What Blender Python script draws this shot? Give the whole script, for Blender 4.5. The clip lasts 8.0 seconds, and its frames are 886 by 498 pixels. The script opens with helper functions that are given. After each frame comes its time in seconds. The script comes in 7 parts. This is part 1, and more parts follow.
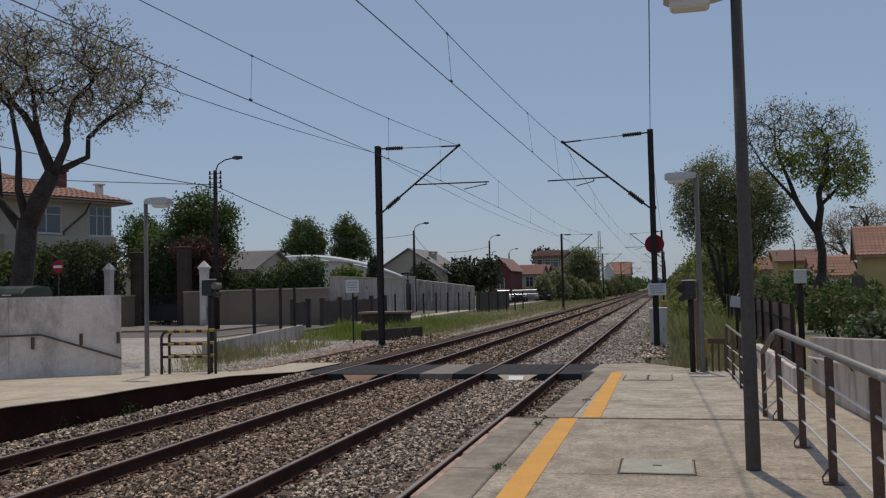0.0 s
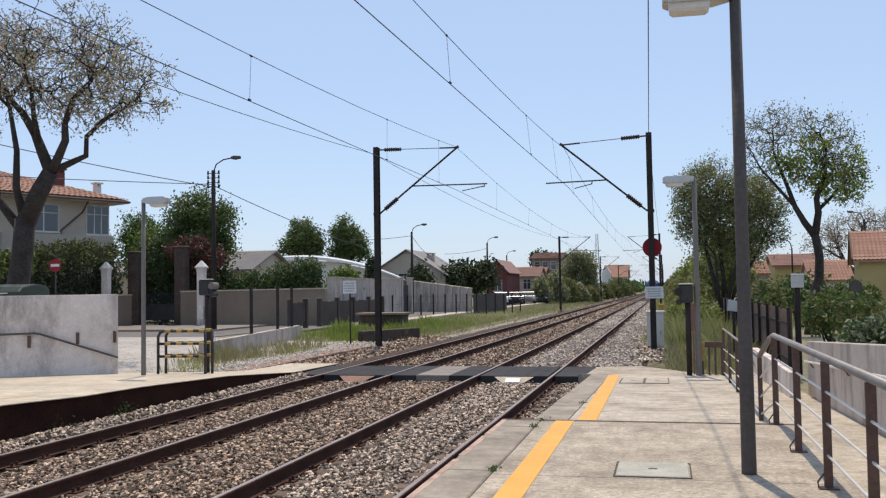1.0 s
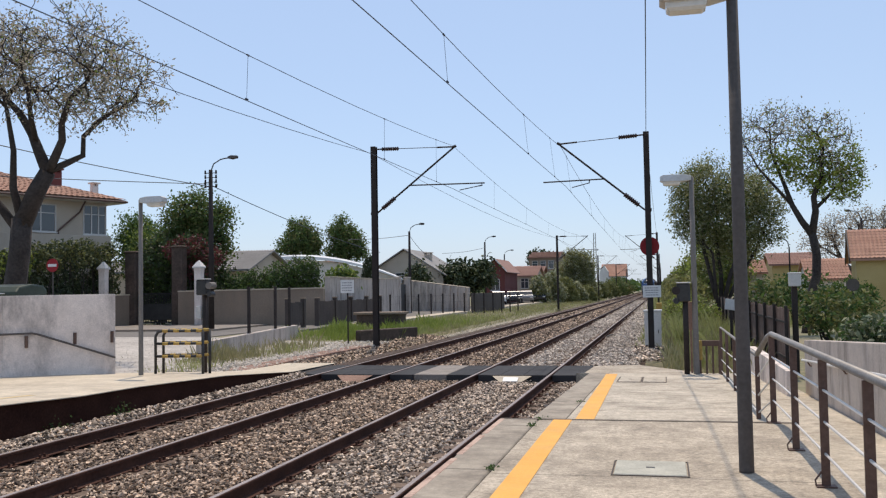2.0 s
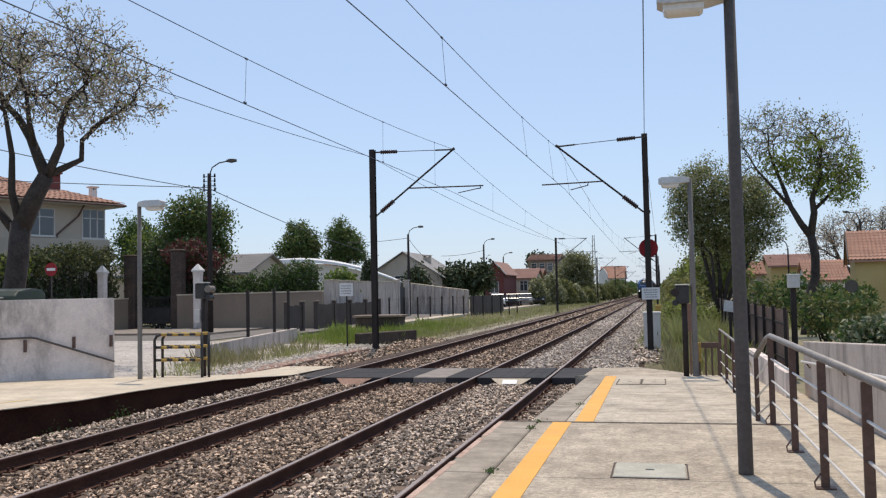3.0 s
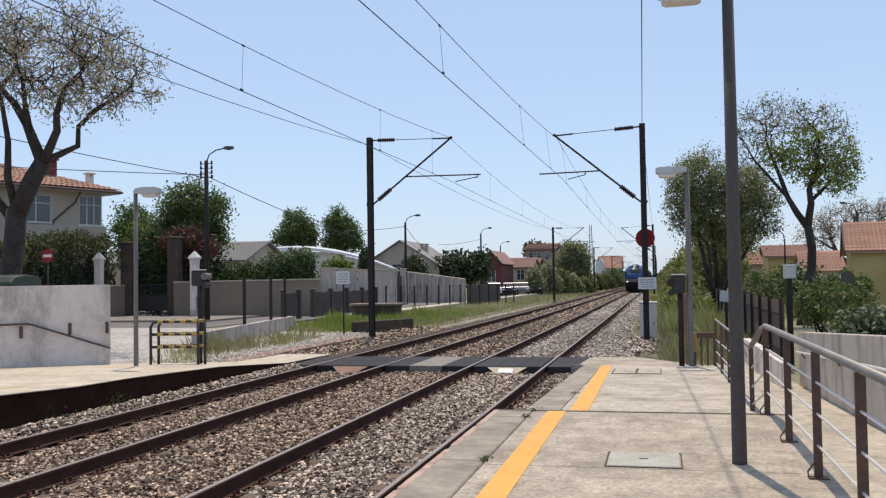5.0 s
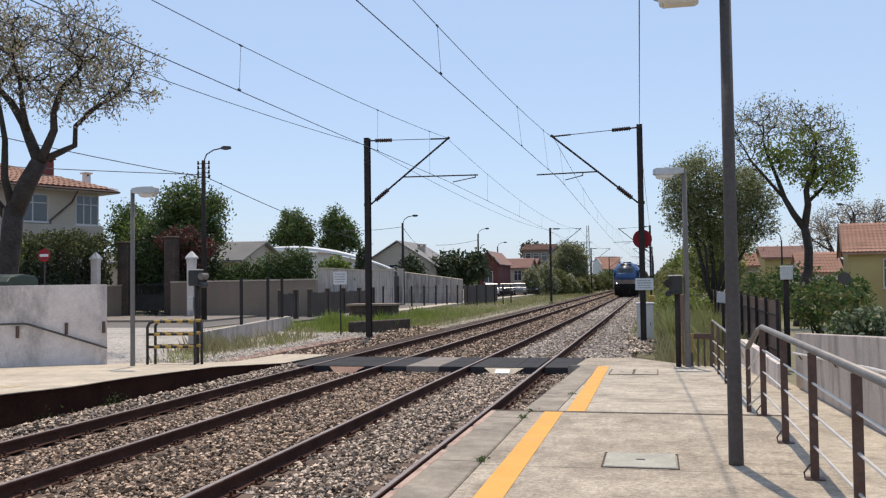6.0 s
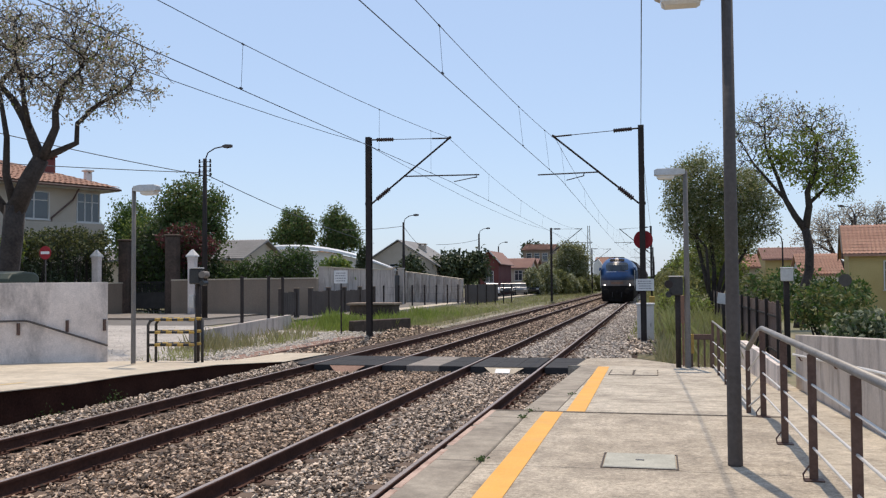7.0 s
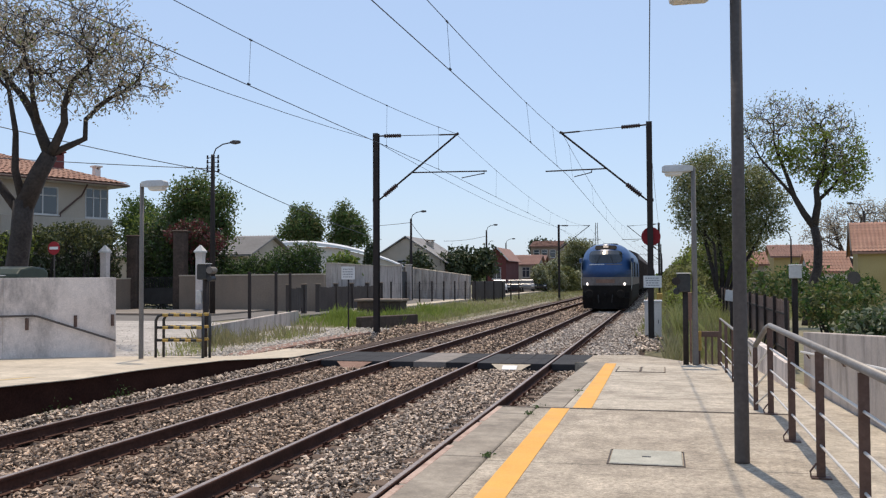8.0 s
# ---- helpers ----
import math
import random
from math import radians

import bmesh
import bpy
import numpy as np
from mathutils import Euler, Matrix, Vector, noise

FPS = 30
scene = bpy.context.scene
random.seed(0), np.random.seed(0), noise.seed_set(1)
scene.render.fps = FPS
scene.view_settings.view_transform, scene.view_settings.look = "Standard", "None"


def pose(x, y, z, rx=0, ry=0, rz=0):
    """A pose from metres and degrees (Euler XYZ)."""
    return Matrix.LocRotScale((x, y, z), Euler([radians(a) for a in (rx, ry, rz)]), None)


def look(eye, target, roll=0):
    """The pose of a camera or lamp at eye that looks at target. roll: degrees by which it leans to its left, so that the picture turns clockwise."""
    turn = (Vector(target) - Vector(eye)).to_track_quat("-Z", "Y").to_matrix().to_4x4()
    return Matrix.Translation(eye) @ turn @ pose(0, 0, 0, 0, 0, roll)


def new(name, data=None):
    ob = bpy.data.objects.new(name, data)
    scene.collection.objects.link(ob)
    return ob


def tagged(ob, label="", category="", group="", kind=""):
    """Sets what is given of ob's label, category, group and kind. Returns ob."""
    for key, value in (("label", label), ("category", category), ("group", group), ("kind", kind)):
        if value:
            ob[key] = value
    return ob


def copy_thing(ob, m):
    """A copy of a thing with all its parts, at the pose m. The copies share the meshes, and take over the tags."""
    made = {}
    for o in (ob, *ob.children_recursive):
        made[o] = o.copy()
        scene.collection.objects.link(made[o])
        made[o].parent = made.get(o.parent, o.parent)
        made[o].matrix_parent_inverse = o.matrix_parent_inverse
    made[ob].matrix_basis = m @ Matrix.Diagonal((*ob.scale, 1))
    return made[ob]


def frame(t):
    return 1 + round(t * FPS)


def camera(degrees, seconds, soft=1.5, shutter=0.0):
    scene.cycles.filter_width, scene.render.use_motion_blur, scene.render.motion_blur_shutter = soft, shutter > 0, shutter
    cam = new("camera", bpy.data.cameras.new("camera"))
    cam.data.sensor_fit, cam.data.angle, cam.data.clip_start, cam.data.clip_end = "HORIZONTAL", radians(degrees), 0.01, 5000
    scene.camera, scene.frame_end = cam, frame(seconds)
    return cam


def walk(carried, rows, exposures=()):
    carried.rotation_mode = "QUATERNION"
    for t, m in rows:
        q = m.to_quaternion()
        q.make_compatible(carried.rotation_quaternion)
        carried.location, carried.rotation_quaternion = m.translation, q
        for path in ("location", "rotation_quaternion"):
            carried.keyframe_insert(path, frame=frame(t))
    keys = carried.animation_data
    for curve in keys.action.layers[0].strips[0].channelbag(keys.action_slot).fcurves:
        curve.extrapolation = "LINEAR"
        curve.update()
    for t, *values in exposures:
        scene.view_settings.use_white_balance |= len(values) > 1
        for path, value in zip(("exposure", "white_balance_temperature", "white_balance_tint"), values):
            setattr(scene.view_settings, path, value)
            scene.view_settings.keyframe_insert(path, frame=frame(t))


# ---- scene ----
cam = camera(51.5, 8.0, soft=1.25)


def shot(x, y, z, pitch, yaw, roll):
    """A camera pose from the eye, the tilt up, the turn to the left and the lean."""
    return pose(x, y, z, 0, 0, yaw) @ pose(0, 0, 0, 90 + pitch) @ pose(0, 0, 0, 0, 0, roll)


walk(cam, [
    (0.0, shot(-0.0102, -0.0123, 1.4733, 2.533, 13.677, -1.326)),
    (0.5, shot(-0.0062, -0.0033, 1.4752, 2.606, 13.633, -1.367)),
    (1.0, shot(-0.0073, -0.0109, 1.4735, 2.627, 13.538, -0.882)),
    (1.5, shot(-0.0067, -0.0051, 1.4708, 2.523, 13.457, -0.881)),
    (3.0, shot(-0.0025, -0.0098, 1.4735, 2.753, 13.323, -1.186)),
    (3.5, shot(-0.0003, -0.0032, 1.4685, 2.455, 13.407, -0.958)),
    (4.0, shot(0.0044, 0.0027, 1.4699, 2.117, 13.374, -0.904)),
    (4.5, shot(0.0072, 0.0007, 1.4710, 2.039, 13.248, -0.867)),
    (6.0, shot(0.0074, 0.0030, 1.4700, 2.075, 12.990, -0.744)),
    (6.5, shot(0.0076, 0.0031, 1.4647, 2.056, 12.986, -0.480)),
    (7.0, shot(0.0103, -0.0102, 1.4721, 2.042, 13.041, -0.427)),
    (7.5, shot(0.0119, -0.0124, 1.4731, 1.946, 13.250, -0.164)),
    (8.0, shot(0.0157, -0.0019, 1.4675, 1.825, 13.512, -0.263)),
], exposures=[(0.0, -0.9, 6500, 13), (0.1, -0.72, 6500, 13), (0.2, -0.52, 6500, 13), (0.3, -0.32, 6500, 13), (0.4, -0.12, 6500, 13), (0.5, 0.0, 6500, 13), (8.0, 0.0, 6500, 13)])

# ---- world and light ----
SUN_EL, SUN_AZ = 69.0, -13.0
world = bpy.data.worlds.new("world")
scene.world = world
world.use_nodes = True
wn = world.node_tree
sky = wn.nodes.new("ShaderNodeTexSky")
sky.sky_type, sky.sun_disc = "NISHITA", False
sky.sun_elevation, sky.sun_rotation = radians(SUN_EL), radians(SUN_AZ)
sky.air_density, sky.dust_density, sky.ozone_density, sky.altitude = 1.0, 0.7, 2.2, 10
haze = wn.nodes.new("ShaderNodeMix")
haze.data_type = "RGBA"
haze.inputs[0].default_value, haze.inputs[7].default_value = 0.55, (3.92, 5.15, 6.97, 1)
wn.links.new(sky.outputs[0], haze.inputs[6])
wn.links.new(haze.outputs[2], wn.nodes["Background"].inputs[0])
wn.nodes["Background"].inputs[1].default_value = 0.137
sun = new("sun", bpy.data.lights.new("sun", "SUN"))
sun.data.energy, sun.data.angle, sun.data.color = 3.6, radians(0.53), (1.0, 0.868, 0.685)
sun.matrix_world = look((0, 0, 60), (0 - math.sin(radians(SUN_AZ)) * math.cos(radians(SUN_EL)), -math.cos(radians(SUN_AZ)) * math.cos(radians(SUN_EL)), 60 - math.sin(radians(SUN_EL))))


# ---- materials ----
def mat(name, c1, c2, rough=0.8, metal=0.0, fine=30.0, coarse=2.0, bump=0.3, stain=None, stain_amount=0.35, transl=0.0, rnd=0.0, island=0.0, bump_dist=0.01, spec=0.5, streak=1.0, cracks=0.0, stain_scale=0.6, mottle=0.0, speck=0.0):
    """A surface: two tones mixed at a fine and a coarse scale, optional stains, grain relief."""
    m = bpy.data.materials.new(name)
    m.use_nodes = True
    nt = m.node_tree
    N, L = nt.nodes, nt.links.new
    bs = N["Principled BSDF"]
    bs.inputs["Roughness"].default_value, bs.inputs["Metallic"].default_value = rough, metal
    bs.inputs["Specular IOR Level"].default_value = spec
    co = N.new("ShaderNodeTexCoord")
    n1, n2 = N.new("ShaderNodeTexNoise"), N.new("ShaderNodeTexNoise")
    n1.inputs["Scale"].default_value, n2.inputs["Scale"].default_value = fine, coarse
    n1.inputs["Detail"].default_value, n2.inputs["Detail"].default_value = 5, 4
    geo = N.new("ShaderNodeNewGeometry")
    for n in (n1, n2):
        L(co.outputs["Object"], n.inputs["Vector"])
    add = N.new("ShaderNodeMath")
    add.operation = "ADD"
    L(n1.outputs[0], add.inputs[0])
    L(n2.outputs[0], add.inputs[1])
    ramp = N.new("ShaderNodeMapRange")
    ramp.inputs["From Min"].default_value, ramp.inputs["From Max"].default_value = 0.7, 1.3
    L(add.outputs[0], ramp.inputs["Value"])
    fac = ramp.outputs[0]
    if rnd > 0 or island > 0:
        src = geo.outputs["Random Per Island"]
        if rnd > 0:
            src = N.new("ShaderNodeObjectInfo").outputs["Random"]
        if island > 0.8:
            pw = N.new("ShaderNodeMath")
            pw.operation = "POWER"
            pw.inputs[1].default_value = 1.7
            L(src, pw.inputs[0])
            src = pw.outputs[0]
        mx = N.new("ShaderNodeMix")
        mx.inputs[0].default_value = max(rnd, island)
        L(fac, mx.inputs[2])
        L(src, mx.inputs[3])
        fac = mx.outputs[0]
    mix = N.new("ShaderNodeMix")
    mix.data_type = "RGBA"
    mix.inputs[6].default_value, mix.inputs[7].default_value = (*c1, 1), (*c2, 1)
    L(fac, mix.inputs[0])
    col = mix.outputs[2]
    if stain:
        n3 = N.new("ShaderNodeTexNoise")
        n3.inputs["Scale"].default_value, n3.inputs["Detail"].default_value, n3.inputs["Roughness"].default_value = coarse * stain_scale, 8, 0.7
        mp = N.new("ShaderNodeMapping")
        mp.inputs["Scale"].default_value = (1, 1, streak)
        L(co.outputs["Object"], mp.inputs["Vector"])
        L(mp.outputs[0], n3.inputs["Vector"])
        r3 = N.new("ShaderNodeMapRange")
        r3.inputs["From Min"].default_value, r3.inputs["From Max"].default_value = 0.48, 0.72
        r3.inputs["To Max"].default_value = min(1.0, stain_amount * 2)
        L(n3.outputs[0], r3.inputs["Value"])
        m3 = N.new("ShaderNodeMix")
        m3.data_type = "RGBA"
        m3.inputs[7].default_value = (*stain, 1)
        L(col, m3.inputs[6])
        L(r3.outputs[0], m3.inputs[0])
        col = m3.outputs[2]
    if mottle:
        n5, r5, m5 = N.new("ShaderNodeTexNoise"), N.new("ShaderNodeMapRange"), N.new("ShaderNodeMix")
        n5.inputs["Scale"].default_value, n5.inputs["Detail"].default_value, n5.inputs["Roughness"].default_value = 5.5, 10, 0.74
        L(geo.outputs["Position"], n5.inputs["Vector"])
        r5.inputs["From Min"].default_value, r5.inputs["From Max"].default_value, r5.inputs["To Min"].default_value, r5.inputs["To Max"].default_value = 0.36, 0.66, 1 - mottle, 1 + mottle * 0.7
        L(n5.outputs[0], r5.inputs["Value"])
        m5.data_type, m5.blend_type = "RGBA", "MULTIPLY"
        m5.inputs[0].default_value = 1.0
        L(col, m5.inputs[6])
        L(r5.outputs[0], m5.inputs[7])
        col = m5.outputs[2]
    if speck:
        # scattered pale and dark grains
        n6, r6, m6 = N.new("ShaderNodeTexNoise"), N.new("ShaderNodeMapRange"), N.new("ShaderNodeMix")
        n6.inputs["Scale"].default_value, n6.inputs["Detail"].default_value, n6.inputs["Roughness"].default_value = 26, 4, 0.75
        L(geo.outputs["Position"], n6.inputs["Vector"])
        r6.inputs["From Min"].default_value, r6.inputs["From Max"].default_value, r6.inputs["To Min"].default_value, r6.inputs["To Max"].default_value = 0.34, 0.66, 1 - speck, 1 + speck
        L(n6.outputs[0], r6.inputs["Value"])
        m6.data_type, m6.blend_type = "RGBA", "MULTIPLY"
        m6.inputs[0].default_value = 1.0
        L(col, m6.inputs[6])
        L(r6.outputs[0], m6.inputs[7])
        col = m6.outputs[2]
    if cracks:
        vo, wv = N.new("ShaderNodeTexVoronoi"), N.new("ShaderNodeVectorMath")
        vo.feature = "DISTANCE_TO_EDGE"
        vo.inputs["Scale"].default_value = cracks
        wv.operation = "MULTIPLY_ADD"
        wv.inputs[1].default_value = (0.5, 0.5, 0.5)
        L(n2.outputs[1], wv.inputs[0])
        L(co.outputs["Object"], wv.inputs[2])
        L(wv.outputs[0], vo.inputs["Vector"])
        r4 = N.new("ShaderNodeMapRange")
        r4.inputs["From Max"].default_value, r4.inputs["To Min"].default_value, r4.inputs["To Max"].default_value = 0.006, 0.55, 0.0
        L(vo.outputs[0], r4.inputs["Value"])
        m4 = N.new("ShaderNodeMix")
        m4.data_type = "RGBA"
        m4.inputs[7].default_value = (0.07, 0.06, 0.05, 1)
        L(col, m4.inputs[6])
        L(r4.outputs[0], m4.inputs[0])
        col = m4.outputs[2]
    L(col, bs.inputs["Base Color"])
    if bump:
        b = N.new("ShaderNodeBump")
        b.inputs["Strength"].default_value, b.inputs["Distance"].default_value = bump, bump_dist
        L(n1.outputs[0], b.inputs["Height"])
        L(b.outputs[0], bs.inputs["Normal"])
    if transl:
        tr, ms = N.new("ShaderNodeBsdfTranslucent"), N.new("ShaderNodeMixShader")
        L(col, tr.inputs["Color"])
        ms.inputs[0].default_value = transl
        L(bs.outputs[0], ms.inputs[1])
        L(tr.outputs[0], ms.inputs[2])
        L(ms.outputs[0], N["Material Output"].inputs["Surface"])
    return m


def glass_mat(name, tint=(0.05, 0.06, 0.07), rough=0.05):
    m = bpy.data.materials.new(name)
    m.use_nodes = True
    b = m.node_tree.nodes["Principled BSDF"]
    b.inputs["Base Color"].default_value = (*tint, 1)
    b.inputs["Roughness"].default_value, b.inputs["Specular IOR Level"].default_value = rough, 0.8
    return m


def glow_mat(name, colour, power):
    m = bpy.data.materials.new(name)
    m.use_nodes = True
    b = m.node_tree.nodes["Principled BSDF"]
    b.inputs["Base Color"].default_value = (*colour, 1)
    b.inputs["Emission Color"].default_value, b.inputs["Emission Strength"].default_value = (*colour, 1), power
    return m


CONCRETE = mat("platform_concrete", (0.30, 0.252, 0.19), (0.52, 0.45, 0.355), 0.9, fine=75, coarse=1.4, bump=0.3, stain=(0.165, 0.135, 0.105), stain_amount=0.38, stain_scale=0.9, mottle=0.28, speck=0.32)
JOINT_DARK = mat("joint_dark", (0.05, 0.04, 0.032), (0.16, 0.13, 0.10), 0.9, fine=40, coarse=6, bump=0.3)
FADED_YELLOW = mat("faded_yellow_paint", (0.50, 0.37, 0.18), (0.60, 0.48, 0.30), 0.85, fine=60, coarse=3, bump=0.2, stain=(0.5, 0.43, 0.33), stain_amount=0.5)
COPING = mat("coping_concrete", (0.26, 0.222, 0.175), (0.41, 0.36, 0.29), 0.9, fine=60, coarse=1.8, bump=0.3, stain=(0.14, 0.115, 0.09), stain_amount=0.40, rnd=0.25, mottle=0.26)
PATH_CONCRETE = mat("pale_concrete", (0.44, 0.375, 0.285), (0.61, 0.53, 0.41), 0.9, fine=60, coarse=1.2, bump=0.25, stain=(0.30, 0.25, 0.19), stain_amount=0.32, mottle=0.18)
STREET_WALL = mat("greyed_white_wall", (0.41, 0.35, 0.305), (0.55, 0.485, 0.435), 0.9, fine=40, coarse=1.3, bump=0.2, stain=(0.14, 0.12, 0.11), stain_amount=0.5, streak=0.25, stain_scale=1.7, mottle=0.1)
OLD_WALL = mat("weathered_white_wall", (0.62, 0.54, 0.49), (0.83, 0.735, 0.67), 0.9, fine=40, coarse=0.9, bump=0.2, stain=(0.17, 0.147, 0.138), stain_amount=0.5, streak=0.5, stain_scale=1.1, mottle=0.11)
# platform edge faces: their shade is put into this dark colour along with grime
EDGE_FACE = mat("shaded_grimy_concrete", (0.022, 0.0085, 0.006), (0.05, 0.022, 0.0155), 0.95, fine=30, coarse=2, bump=0.4, spec=0.1)
EDGE_STRIP = mat("worn_pink_edge_paint", (0.40, 0.27, 0.21), (0.56, 0.42, 0.34), 0.9, fine=30, coarse=3, bump=0.3, stain=(0.17, 0.08, 0.06), stain_amount=0.5)
YELLOW = mat("yellow_paint", (0.66, 0.32, 0.05), (0.78, 0.40, 0.08), 0.75, fine=80, coarse=3, bump=0.15, stain=(0.5, 0.32, 0.13), stain_amount=0.25)
RAIL_SIDE = mat("rail_rust", (0.042, 0.018, 0.012), (0.088, 0.040, 0.027), 0.85, 0.0, fine=25, coarse=2, bump=0.2, spec=0.2)
RAIL_TOP = mat("rail_steel", (0.20, 0.165, 0.15), (0.32, 0.275, 0.26), 0.55, 0.5, fine=20, coarse=1, bump=0.05)
SLEEPER = mat("sleeper_timber", (0.075, 0.046, 0.03), (0.18, 0.125, 0.09), 0.9, fine=22, coarse=3, bump=0.5, rnd=0.4)
# the darkest stone tones also stand for shaded gaps between stones
STONE = mat("ballast_stone", (0.026, 0.015, 0.010), (0.86, 0.635, 0.455), 0.95, fine=9, coarse=0.7, bump=0.3, island=0.95)
STONE_GREY = mat("ballast_stone_grey", (0.04, 0.028, 0.021), (1.0, 0.80, 0.62), 0.95, fine=9, coarse=0.7, bump=0.3, island=0.95)
STONE_PALE = mat("ballast_stone_pale", (0.11, 0.088, 0.07), (0.86, 0.735, 0.61), 0.95, fine=9, coarse=0.7, bump=0.3, island=0.7)
RAMP_CONCRETE = mat("bleached_concrete", (0.37, 0.325, 0.255), (0.56, 0.495, 0.40), 0.9, fine=70, coarse=1.2, bump=0.3, stain=(0.19, 0.155, 0.12), stain_amount=0.42, stain_scale=1.1, mottle=0.26, speck=0.22)
GRAVEL_WARM = mat("pale_pinkish_gravel", (0.40, 0.35, 0.29), (0.66, 0.59, 0.50), 0.95, fine=14, coarse=1.2, bump=0.6, bump_dist=0.03, island=0.6)
# bed kept nearly black: the shade between the stones is put into its colour
BALLAST = mat("ballast_bed", (0.02, 0.010, 0.007), (0.13, 0.085, 0.06), 0.95, fine=26, coarse=9, bump=1.0, bump_dist=0.05)
GROUND = mat("dry_ground", (0.11, 0.125, 0.055), (0.27, 0.225, 0.15), 0.95, fine=3, coarse=0.08, bump=0.5, bump_dist=0.05)
GRAVEL = mat("pale_gravel", (0.33, 0.30, 0.27), (0.56, 0.52, 0.475), 0.95, fine=16, coarse=1.0, bump=0.8, bump_dist=0.04, stain=(0.22, 0.20, 0.175), stain_amount=0.35, stain_scale=2.0, mottle=0.24)
ASPHALT = mat("street_asphalt", (0.115, 0.104, 0.094), (0.19, 0.174, 0.158), 0.9, fine=40, coarse=0.6, bump=0.3)
ASPHALT_PALE = mat("pale_asphalt", (0.18, 0.158, 0.138), (0.29, 0.256, 0.224), 0.9, fine=40, coarse=2, bump=0.4, mottle=0.2)
RUBBER = mat("crossing_panel_rubber", (0.024, 0.024, 0.026), (0.048, 0.047, 0.049), 0.85, fine=40, coarse=2, bump=0.3, rnd=0.3, spec=0.25)
PAINT_POLE = mat("dark_grey_pole_paint", (0.075, 0.064, 0.058), (0.115, 0.10, 0.092), 0.75, 0.0, fine=30, coarse=2, bump=0.08, spec=0.3)
PALE_POLE = mat("grey_pole_paint", (0.15, 0.135, 0.12), (0.22, 0.20, 0.18), 0.75, 0.0, fine=30, coarse=2, bump=0.08, spec=0.3)
MAST = mat("mast_steel", (0.022, 0.017, 0.016), (0.045, 0.036, 0.033), 0.75, 0.0, fine=30, coarse=2, bump=0.1, spec=0.25)
BROWN_RAIL = mat("brown_rail_paint", (0.085, 0.047, 0.036), (0.14, 0.085, 0.066), 0.55, 0.2, fine=40, coarse=3, bump=0.15)
HATCH_LID = mat("grey_hatch_concrete", (0.33, 0.325, 0.275), (0.47, 0.455, 0.385), 0.9, fine=60, coarse=2, bump=0.2, mottle=0.15)
RAIL_TUBE = mat("dull_railing_tube", (0.20, 0.185, 0.17), (0.30, 0.285, 0.265), 0.55, 0.35, fine=50, coarse=4, bump=0.05)
GALV = mat("galvanised_tube", (0.58, 0.555, 0.52), (0.70, 0.675, 0.64), 0.42, 0.25, fine=50, coarse=4, bump=0.05)
WIRE = mat("wire_copper", (0.05, 0.055, 0.07), (0.09, 0.095, 0.11), 0.5, 0.5, bump=0)
INSUL = mat("insulator_ceramic", (0.035, 0.02, 0.018), (0.06, 0.035, 0.03), 0.25, bump=0)
LAMP_HEAD = mat("lamp_housing", (0.45, 0.44, 0.42), (0.58, 0.57, 0.55), 0.5, 0.2, fine=30, coarse=3, bump=0.05)
LAMP_GLASS = mat("lamp_diffuser", (0.60, 0.60, 0.58), (0.72, 0.72, 0.70), 0.25, bump=0)
RED = mat("red_sign_paint", (0.23, 0.012, 0.018), (0.31, 0.02, 0.026), 0.6, fine=20, coarse=3, bump=0.05, spec=0.3)
WHITE = mat("white_sign_paint", (0.62, 0.62, 0.61), (0.72, 0.72, 0.71), 0.5, fine=20, coarse=3, bump=0.05)
GREY_BOX = mat("grey_cabinet_paint", (0.46, 0.45, 0.43), (0.58, 0.57, 0.55), 0.5, fine=20, coarse=2, bump=0.05, stain=(0.3, 0.28, 0.25), stain_amount=0.25, streak=0.3)
BLACK = mat("black_paint", (0.012, 0.012, 0.013), (0.03, 0.03, 0.03), 0.5, fine=20, coarse=3, bump=0.1)
INK = mat("sign_ink", (0.24, 0.24, 0.25), (0.32, 0.32, 0.33), 0.6, bump=0)
BARK = mat("bark", (0.024, 0.018, 0.015), (0.066, 0.052, 0.045), 0.95, fine=14, coarse=3, bump=0.8, bump_dist=0.03)
BARK_PALE = mat("bark_pale", (0.036, 0.028, 0.024), (0.10, 0.082, 0.072), 0.95, fine=14, coarse=3, bump=0.8, bump_dist=0.03)
LEAF = mat("leaf_green", (0.05, 0.095, 0.018), (0.15, 0.22, 0.055), 0.6, fine=1.5, coarse=0.6, bump=0, transl=0.35, island=0.6)
LEAF_DARK = mat("leaf_dark_green", (0.03, 0.065, 0.015), (0.11, 0.18, 0.045), 0.6, fine=1.5, coarse=0.6, bump=0, transl=0.38, island=0.6)
LEAF_OLIVE = mat("leaf_olive", (0.085, 0.095, 0.028), (0.24, 0.25, 0.09), 0.65, fine=1.5, coarse=0.6, bump=0, transl=0.35, island=0.6)
LEAF_LIME = mat("leaf_lime", (0.14, 0.20, 0.03), (0.34, 0.40, 0.09), 0.6, fine=1.5, coarse=0.6, bump=0, transl=0.4, island=0.6)
LEAF_DRY = mat("leaf_dry", (0.24, 0.205, 0.15), (0.54, 0.485, 0.38), 0.7, fine=1.5, coarse=0.6, bump=0, transl=0.4, island=0.6)
# dark leaf for hedges and garden trees, their inner shade put into its colour
LEAF_SHADED = mat("leaf_shaded_green", (0.022, 0.036, 0.013), (0.075, 0.098, 0.033), 0.55, fine=1.5, coarse=0.6, bump=0, transl=0.15, island=0.6)
